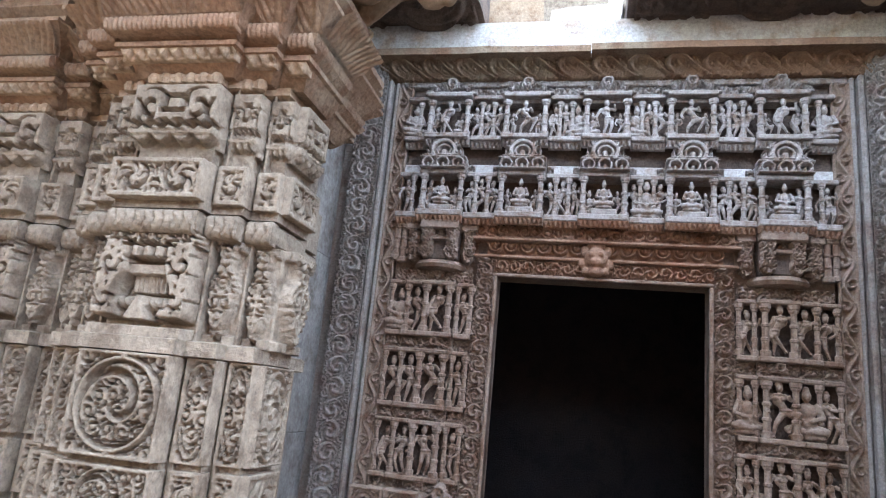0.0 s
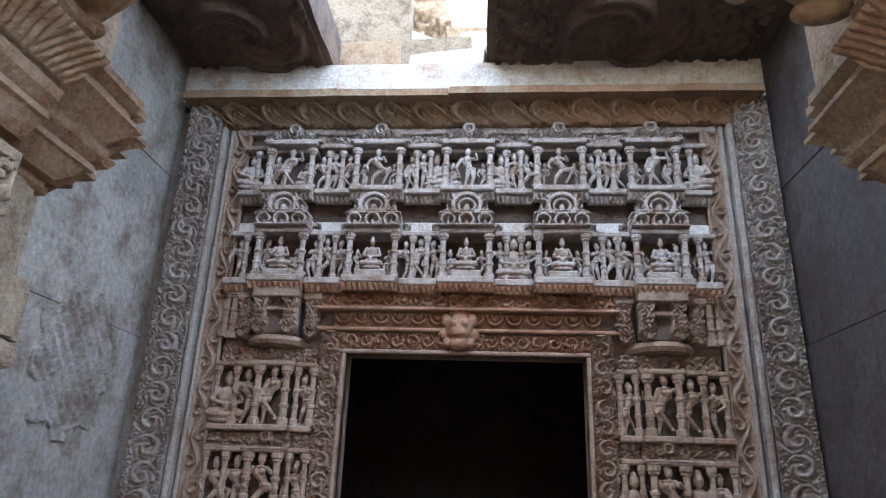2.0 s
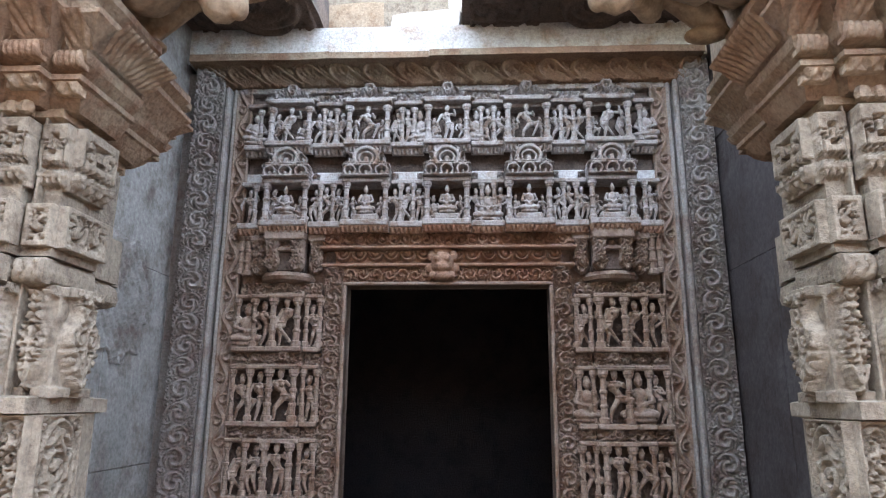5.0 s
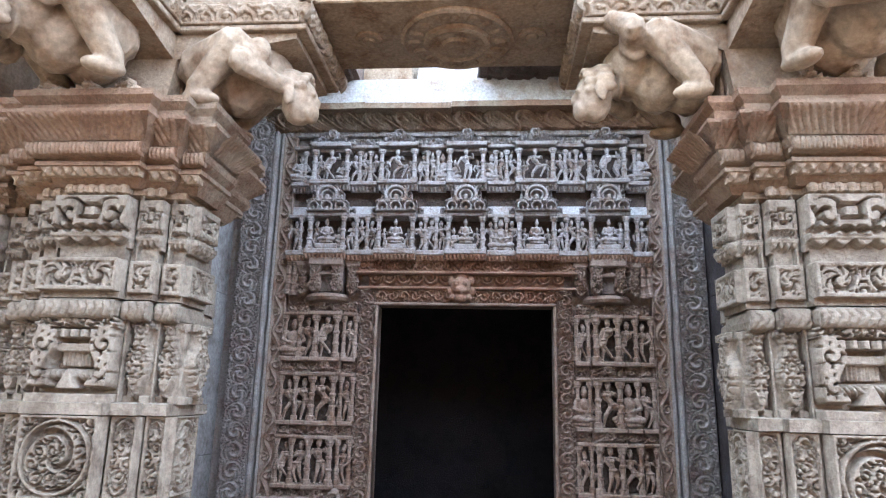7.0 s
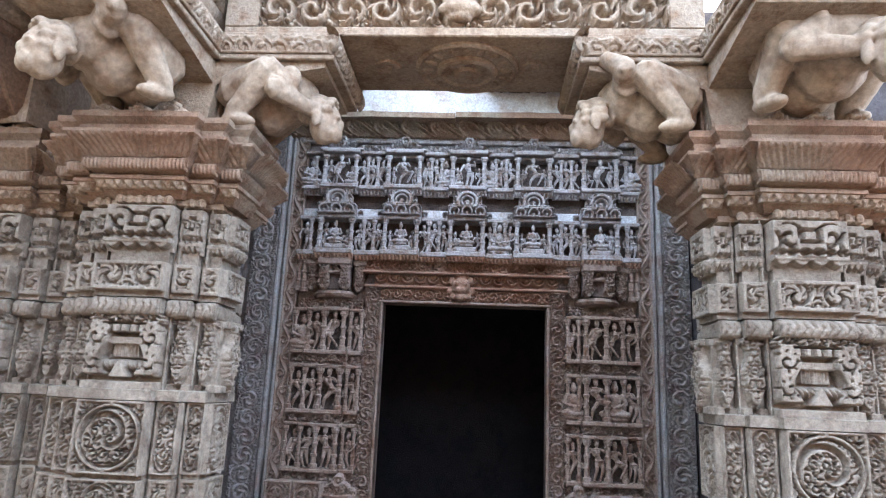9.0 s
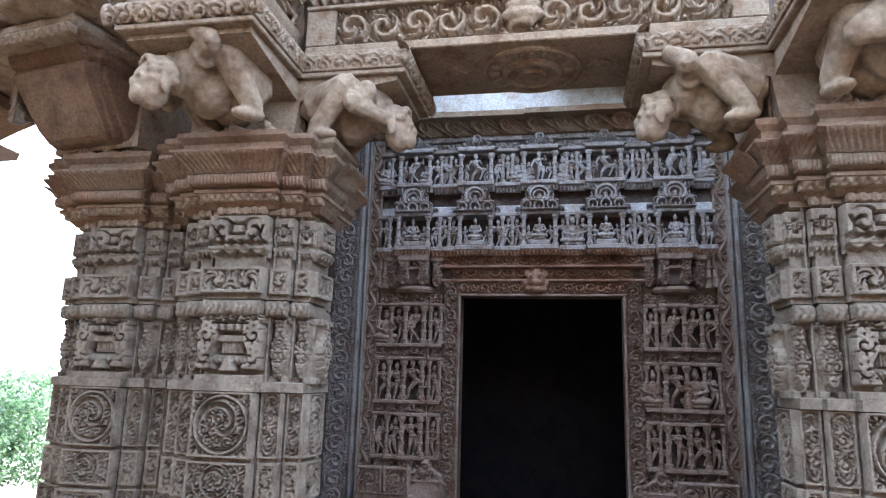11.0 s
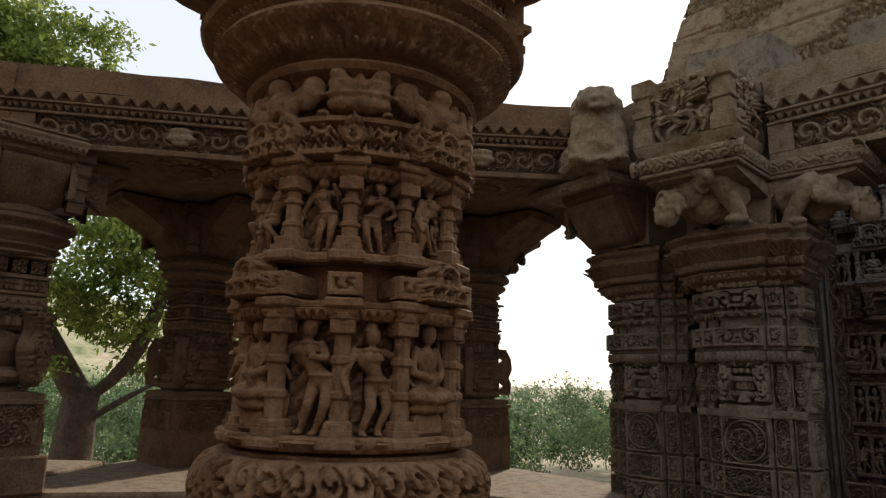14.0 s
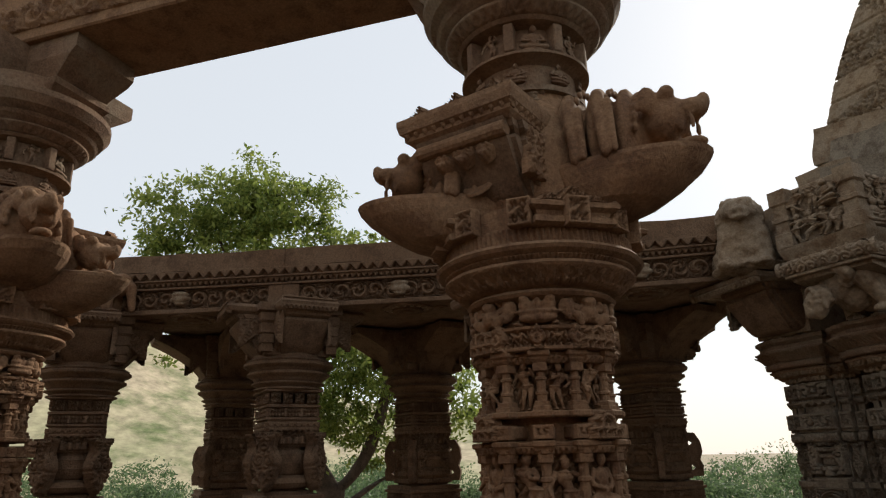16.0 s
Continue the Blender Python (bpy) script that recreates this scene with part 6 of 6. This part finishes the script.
    # moulded brackets under fringed slabs, square to the beasts
    for j in range(2):
        R = pose(0, 0, 0, 0, 0, 180 * j + turns[3]) @ pose(-0.07, 0, 0)
        for side in range(3):
            part("bracket_front" if side == 0 else "curled_band", ARMS[side], BROWN, t, R @ pose(0, 0, 3.085) @ Matrix.Diagonal((1.15, 0.95, 0.92, 1)) @ pose(0, 0, -2.975))
        part("eye", turned([(0.02, 0.0), (0.05, 0.002), (0.062, 0.012), (0.05, 0.022), (0.03, 0.016), (0.012, 0.014)], 18), BROWN, t, R @ pose(0, -0.405, 3.18, 62, 0, 0) @ Matrix.Diagonal((1.3, 0.8, 1, 1)))
        for q in (-0.11, 0.0, 0.11):
            part("hanging_leaf", relief_cached("front_leaf%d" % (q == 0), 0.10 if q else 0.13, 0.10 if q else 0.12, cut_leaf(0.10 if q else 0.13, 0.10 if q else 0.12), 0.035, 0.005), BROWN, t, R @ pose(q, -0.515, 3.26, -14, 0, 0))
        part("roll", turned([(0.02, -0.23), (0.035, -0.228), (0.035, 0.228), (0.02, 0.23)], 12), BROWN, t, R @ pose(0, -0.53, 3.375, 0, 90, 0))
        part("slab", loft([[(-w, -y, z), (w, -y, z), (w, 0.05, z), (-w, 0.05, z)] for w, y, z in ((0.25, 0.54, 3.41), (0.275, 0.575, 3.435), (0.275, 0.575, 3.455), (0.295, 0.60, 3.47), (0.305, 0.61, 3.51), (0.305, 0.61, 3.535), (0.25, 0.55, 3.55))]), BROWN, t, R)
        part("fringe", relief_cached("slab_fringe", 0.57, 0.05, dentils(0.05), 0.02, 0.005), BROWN, t, R @ pose(0, -0.572, 3.44))
        for q in (-1, 1):
            part("fringe", relief_cached("slab_fringe_side", 0.55, 0.05, dentils(0.05), 0.02, 0.005), BROWN, t, R @ pose(q * 0.272, -0.29, 3.44, 0, 0, 90 * q))
            part("corner_scroll", relief_cached("corner_scroll", 0.20, 0.22, lambda u, v: curls(u, v, 0.085, 4), 0.02, 0.006), BROWN, t, R @ pose(q * 0.27, -0.33, 3.19, 0, 0, 90 * q))
        for q in (-0.20, 0, 0.20):
            part("crest", relief_cached("crest_t", 0.13, 0.06, peak(0.13, 0.06), 0.03, 0.006), BROWN, t, R @ pose(q, -0.55, 3.545))
    part("bracket_core", turned([(0.33, 3.07), (0.36, 3.14), (0.36, 3.42), (0.33, 3.54)], 24), BROWN, t)
    for k in range(4):
        put_figure(t, (2, 4, 0, 5)[k], 0.17, pose(0, 0, 0, 0, 0, 90 * k + 62) @ pose(0, -0.27, 3.56), WARM, 1.2)
    # upper tier
    part("band", turned([(0.33, 3.19), (0.35, 3.20), (0.35, 3.22), (0.33, 3.23)], 32), BROWN, t)
    part("upper_shaft", turned([(0.30, 3.69), (0.30, 3.72), (0.26, 3.74), (0.255, 3.85), (0.29, 3.865), (0.33, 3.875), (0.33, 3.89), (0.27, 3.90), (0.26, 4.05), (0.33, 4.06), (0.35, 4.075), (0.33, 4.09), (0.36, 4.12), (0.44, 4.17), (0.46, 4.19), (0.43, 4.205), (0.49, 4.24), (0.53, 4.30), (0.53, 4.34), (0.47, 4.35), (0.45, 4.46)], 48), WARM, t)
    for j in range(8):
        put_figure(t, 3 if j % 2 else 2, 0.155, pose(0, 0, 0, 0, 0, 45 * j + 20) @ pose(0, -0.275, 3.90), WARM, 1.2)
        part("post", block(-0.025, 0.025, -0.325, -0.2, 3.90, 4.055, bevel=0.005), WARM, t, pose(0, 0, 0, 0, 0, 45 * j + 42))
        put_figure(t, 3, 0.11, pose(0, 0, 0, 0, 0, 45 * j) @ pose(0, -0.275, 3.74), WARM, 1.3)
    drum_leaf(0.345, 4.085, 0.05, WARM, t, dentils(0.052), 0.02, "leaf_ring", flare=lambda v: v * 0.9, step=0.009)
    for j in range(4):
        part("upper_arm", loft([[(-w, -y, z), (w, -y, z), (w, 0, z), (-w, 0, z)] for w, y, z in ((0.20, 0.45, 4.36), (0.22, 0.50, 4.40), (0.22, 0.50, 4.44), (0.20, 0.48, 4.46), (0.24, 0.62, 4.58), (0.24, 0.66, 4.62), (0.24, 0.66, 4.718))]), WARM, t, pose(0, 0, 0, 0, 0, 90 * j - 47))
    return t


POST_CAP = loft([[(-q, -q, z), (q, -q, z), (q, q, z), (-q, q, z)] for q, z in ((0.022, 0.0), (0.029, 0.004), (0.029, 0.034), (0.024, 0.036), (0.036, 0.050), (0.038, 0.062))], "block_capital")
POST_FOOT = loft([[(-q, -q, z), (q, -q, z), (q, q, z), (-q, q, z)] for q, z in ((0.036, 0.0), (0.036, 0.016), (0.030, 0.018), (0.030, 0.034), (0.024, 0.038))], "post_foot")
POSTS = [colonnette(0.300, 0.024), colonnette(0.218, 0.021)]
GABLE_S = relief(0.15, 0.10, gable(0.15, 0.10), 0.035, 0.0035)
PEAK_S = relief(0.12, 0.13, peak(0.12, 0.13), 0.035, 0.004)
BOWL = swell([((0, -0.055, 0.035), (0.078, 0.05, 0.030)), ((0, -0.055, 0.062), (0.092, 0.055, 0.012)), ((0, -0.06, 0.10), (0.014, 0.02, 0.045))] + [x for q in (-1, 1) for x in (((q * 0.042, -0.065, 0.095), (0.032, 0.028, 0.032)), ((q * 0.050, -0.075, 0.125), (0.022, 0.022, 0.018)), ((q * 0.105, -0.035, 0.085), (0.030, 0.025, 0.045)), ((q * 0.125, -0.03, 0.045), (0.028, 0.022, 0.028)))], 0.006, "bowl")
DWARF = swell([((0, -0.045, 0.06), (0.05, 0.05, 0.05)), ((0, -0.065, 0.115), (0.034, 0.036, 0.032))] + [x for q in (-1, 1) for x in (((q * 0.045, -0.03, 0.09), (q * 0.09, -0.04, 0.085), 0.022, 0.018), ((q * 0.09, -0.04, 0.085), (q * 0.07, -0.03, 0.14), 0.017, 0.016), ((q * 0.03, -0.05, 0.03), (q * 0.08, -0.07, 0.045), 0.026, 0.022), ((q * 0.08, -0.07, 0.045), (q * 0.045, -0.06, 0.005), 0.02, 0.016))], 0.006, "dwarf")

COL, COL2 = (-0.98, -1.53), (-3.42, -3.99)
tall_column((*COL, 0), "tall round column ringed with carved figures and beast brackets", (27.4, 250, -15, 27.4))
tall_column((*COL2, 0), "tall round column with carved rings carrying a long beam", (20, 60, -15, 27.4))
d = Vector((COL2[0] - COL[0], COL2[1] - COL[1], 0))
hb = thing("high_beam", "heavy plain stone beam between the tall columns", "beam", ((COL[0] + COL2[0]) / 2, (COL[1] + COL2[1]) / 2, 4.72), math.degrees(math.atan2(d.y, d.x)))
part("body", block(-d.length / 2 - 0.3, d.length / 2 + 0.3, -0.30, 0.30, 0, 0.45, bevel=0.012), BROWN, hb)
part("frieze", relief(d.length, 0.20, vine(0.2, 0.2), 0.03, 0.012), BROWN, hb, pose(0, 0.302, 0.08, 0, 0, 180))

# ---- the ruined tower over the shrine ----
tw = thing("ruined_tower", "ruined stone tower of the shrine with rough carved courses", "tower", (-1.85, 7.0, 0))
rnd = random.Random(8)


def spire_half(z):
    """Half the tower's width, drawn in along a curve."""
    return 1.95 * (1 - 0.9 * np.clip((z - 4.05) / 6.2, 0, 1) ** 1.8)


for k in range(15):
    z = 3.6 + 0.38 * k
    hw = float(spire_half(z + 0.2)) - 0.06
    part("course", rough_slab(-hw, hw, -hw * 0.8, hw * 0.8, z, z + 0.38, k, 0.05), TAN if k % 3 else BROWN, tw)


def spire_face(side):
    """A curving face of the tower, cut with a close net of small arches, worn away in patches."""
    u, z = np.meshgrid(np.linspace(-0.5, 0.5, 180), np.linspace(4.3, 9.3, 225))
    hw = spire_half(z)
    x = u * 2 * hw * (1.0 if side == 0 else 0.8)
    net = fill_leaf(34, side)(x + 9, z)
    joint = ss(np.abs(((z / 0.38) % 1) - 0.5), 0.44, 0.48)
    wear = ss(np.sin(x * 3.1 + 2 * np.sin(z * 2.3)) + np.sin(z * 4.1 + x), 0.3, 0.9)
    d = 0.06 * net * (1 - 0.8 * wear) - 0.04 * joint + 0.05 * wear
    if side == 0:
        return sheet(np.stack([x, -0.8 * hw - d, z], -1), "spire_face")
    return sheet(np.stack([-hw - d, -x, z], -1), "spire_face")


for side in (0, 1):
    part("net_carving", spire_face(side), TAN, tw)
ruin = thing("fallen_masonry", "large broken roof stones lying over the porch pillar", "rubble")
for k, (x, y, z, a, b, c) in enumerate(((-1.75, 2.55, 4.02, 0.34, 0.28, 0.16), (-1.15, 2.50, 4.04, 0.24, 0.24, 0.13), (-1.45, 2.75, 4.34, 0.46, 0.30, 0.15), (-1.95, 2.9, 4.42, 0.26, 0.28, 0.22), (-1.5, 3.0, 4.68, 0.38, 0.30, 0.17), (-1.85, 3.2, 4.95, 0.32, 0.3, 0.2))):
    part("block", rough_slab(-a, a, -b, b, -c, c, k + 30, 0.035), TAN if k % 2 else GREY, ruin, pose(x, y, z, (4, -5, 3)[k % 3], (-5, 4, 6)[k % 3], (6, -10, 14)[k % 3]))
structure("wall_west_top", rough_slab(-2.15, -1.7, 2.2, 4.4, 3.4, 4.3, 6, 0.03), GREY, "rough upper part of the shrine wall")
structure("wall_west_outer", rough_slab(-2.45, -2.1, 2.5, 7.0, -0.3, 4.2, 7, 0.03), GREY, "outer stone wall of the shrine")

# ---- trees, bushes and the hill ----


def leaves(points, size, rnd, name, mat, long=2.2):
    """Many small folded leaflets round the points given."""
    n = len(points)
    P = np.array(points)
    g = np.random.RandomState(rnd)
    d1 = g.normal(size=(n, 3))
    d1[:, 2] -= 0.4
    d1 /= np.linalg.norm(d1, axis=1)[:, None]
    d2 = np.cross(d1, g.normal(size=(n, 3)))
    d2 /= np.linalg.norm(d2, axis=1)[:, None]
    s = size * g.uniform(0.6, 1.3, (n, 1))
    V = np.stack([P, P + d1 * s * long * 0.5 + d2 * s * 0.45, P + d1 * s * long, P + d1 * s * long * 0.5 - d2 * s * 0.45], 1).reshape(-1, 3)
    me = bpy.data.meshes.new(name)
    me.vertices.add(4 * n)
    me.vertices.foreach_set("co", V.reshape(-1).astype(np.float32))
    me.loops.add(4 * n)
    me.loops.foreach_set("vertex_index", np.arange(4 * n, dtype=np.int32))
    me.polygons.add(n)
    me.polygons.foreach_set("loop_start", np.arange(0, 4 * n, 4, dtype=np.int32))
    me.update(calc_edges=True)
    me.materials.append(mat)
    return me


def limb(bm, a, b, r0, r1, bend, g):
    """A tapered, bent limb."""
    a, b = Vector(a), Vector(b)
    prev, n = None, 7
    for k in range(n + 1):
        t = k / n
        c = a.lerp(b, t) + Vector(bend) * math.sin(math.pi * t) + 0.03 * noise.noise_vector((a.x + 3 * t, b.z, g))
        r = r0 + (r1 - r0) * t
        ring = [bm.verts.new(c + Vector((r * math.cos(2 * math.pi * j / 8), r * math.sin(2 * math.pi * j / 8), 0.35 * r * math.sin(2 * math.pi * j / 8)))) for j in range(8)]
        if prev:
            for j in range(8):
                bm.faces.new((prev[j], prev[(j + 1) % 8], ring[(j + 1) % 8], ring[j]))
        prev = ring


def tree(at, limbs, clumps, seed, label, size=0.05):
    t = thing("tree", label, "tree", at)
    bm = bmesh.new()
    for k, (a, b, r0, r1, bend) in enumerate(limbs):
        limb(bm, a, b, r0, r1, bend, k + seed)
    part("trunk", bm, BARK, t, None, "", True)
    g = np.random.RandomState(seed)
    pts = []
    for (x, y, z), r, n in clumps:
        for _ in range(max(3, int(n / 46))):
            c = g.normal(size=3)
            c = c / np.linalg.norm(c) * r * g.uniform(0.3, 1.2) * np.array([1, 1, 0.85])
            rr = r * g.uniform(0.07, 0.22)
            pts += [np.array([x, y, z]) + c + g.normal(size=3) * rr * np.array([1, 1, 0.6]) for _ in range(60)]
    part("crown", leaves(pts, size, seed, "crown", LEAF), None, t)
    return t


tree((-8.6, -0.1, -0.35), [((0, 0, 0), (-0.05, 0.1, 2.0), 0.30, 0.22, (0.06, 0, 0)), ((-0.05, 0.1, 1.9), (-0.5, -1.0, 4.2), 0.17, 0.06, (0, -0.2, 0.2)), ((-0.05, 0.1, 1.9), (0.3, 0.95, 3.9), 0.18, 0.08, (0, 0.15, -0.3)), ((0, 0.1, 1.6), (0.5, 1.9, 2.35), 0.15, 0.08, (0, 0.1, 0.25)), ((0.3, 0.9, 3.8), (0.2, 0.5, 5.6), 0.06, 0.03, (0, 0, 0)), ((-0.5, -1.0, 4.1), (-0.4, -1.8, 5.9), 0.05, 0.02, (0, 0, 0.1))],
     [((-0.3, -1.5, 6.55), 0.8, 3600), ((-0.3, -2.25, 6.1), 0.75, 2800), ((-0.1, -0.75, 6.3), 0.75, 2800), ((-0.3, -2.6, 5.5), 0.5, 1000), ((-0.2, -1.4, 5.7), 0.8, 2600), ((-0.2, -0.1, 5.8), 0.55, 1500), ((-0.2, 0.75, 5.75), 0.5, 1100), ((0.1, 0.9, 4.2), 0.9, 2600), ((0.1, 0.1, 3.9), 0.9, 2400), ((0.2, 1.5, 3.5), 0.8, 2000), ((0.2, 0.4, 3.0), 0.7, 1100), ((0.0, 0.3, 4.6), 0.8, 1800), ((0.2, -0.4, 3.2), 0.5, 700), ((0.3, -2.2, 4.0), 0.45, 500), ((0.2, 0.9, 2.8), 0.8, 900), ((0.1, -0.2, 2.7), 0.7, 600), ((0.3, 1.7, 2.9), 0.8, 800), ((0.0, 0.3, 3.5), 0.9, 1500), ((0.2, 2.3, 3.4), 0.7, 900)], 3, "thin-leaved tree with forked trunk beyond the seat wall", 0.045)


def bush_band(name, rows, seed, label):
    """A low thicket: mounds of leaflets, with no counting them."""
    g = np.random.RandomState(seed)
    pts = []
    for x, y, r, h, n in rows:
        for _ in range(int(n / 40)):
            a, q = g.uniform(0, 2 * math.pi), g.uniform(0, 1) ** 0.5
            top = -0.35 + h * (0.35 + 0.65 * math.sqrt(max(0.0, 1 - q ** 2))) * g.uniform(0.3, 1.0) ** 0.6
            c = np.array([x + r * q * math.cos(a), y + r * q * math.sin(a), top])
            lean = g.normal(size=3) * np.array([0.26, 0.26, 0.10]) + np.array([0, 0, 0.05])
            pts += list(c + np.linspace(-1, 1, 40)[:, None] * lean + g.normal(size=(40, 3)) * np.array([0.07, 0.07, 0.05]))
    ob = part(name, leaves(pts, 0.046, seed, name, BUSH, 1.9), None)
    return tagged(ob, label, "bushes", kind="stuff")


rows = []
g = np.random.RandomState(5)
for k in range(64):
    a = radians(g.uniform(10, 112))
    dist = g.uniform(9.5, 19)
    rows.append((-dist * math.sin(a) - 1.0, dist * math.cos(a) - 1.0, g.uniform(0.8, 1.5), 1.75 + g.uniform(-0.7, 0.30) + 0.03 * dist, 4800))
bush_band("bushes", rows, 6, "dense light green thorny bushes beyond the temple")


def hill():
    u, v = np.meshgrid(np.linspace(radians(60), radians(190), 120), np.linspace(0, 1, 40))
    r = 45 + 60 * v
    h = 22.0 * ss(v, 0, 1) * (0.45 + 0.55 * ss(u, radians(66), radians(95))) - 0.5
    x, y = -r * np.sin(u), r * np.cos(u)
    z = h.copy()
    for i in range(z.shape[0]):
        for j in range(z.shape[1]):
            z[i, j] += 1.6 * v[i, j] * noise.fractal((x[i, j] * 0.05, y[i, j] * 0.05, 3), 1.0, 2.0, 5)
    return sheet(np.stack([x, y, z], -1), "hill")


structure("backdrop_hill", hill(), HILL, "distant dry hillside with sparse scrub")

# unseen plain walls, added behind the camera to hold back low skylight
structure("wall_hall_east", rough_slab(4.3, 4.7, -6.5, 2.3, -0.3, 3.0, 21, 0.02), BROWN, "unseen plain wall added to block low skylight from the east")
structure("wall_hall_south", rough_slab(-5.5, 4.7, -6.9, -6.5, -0.3, 4.2, 22, 0.02), BROWN, "unseen plain wall added to block low skylight from the south")
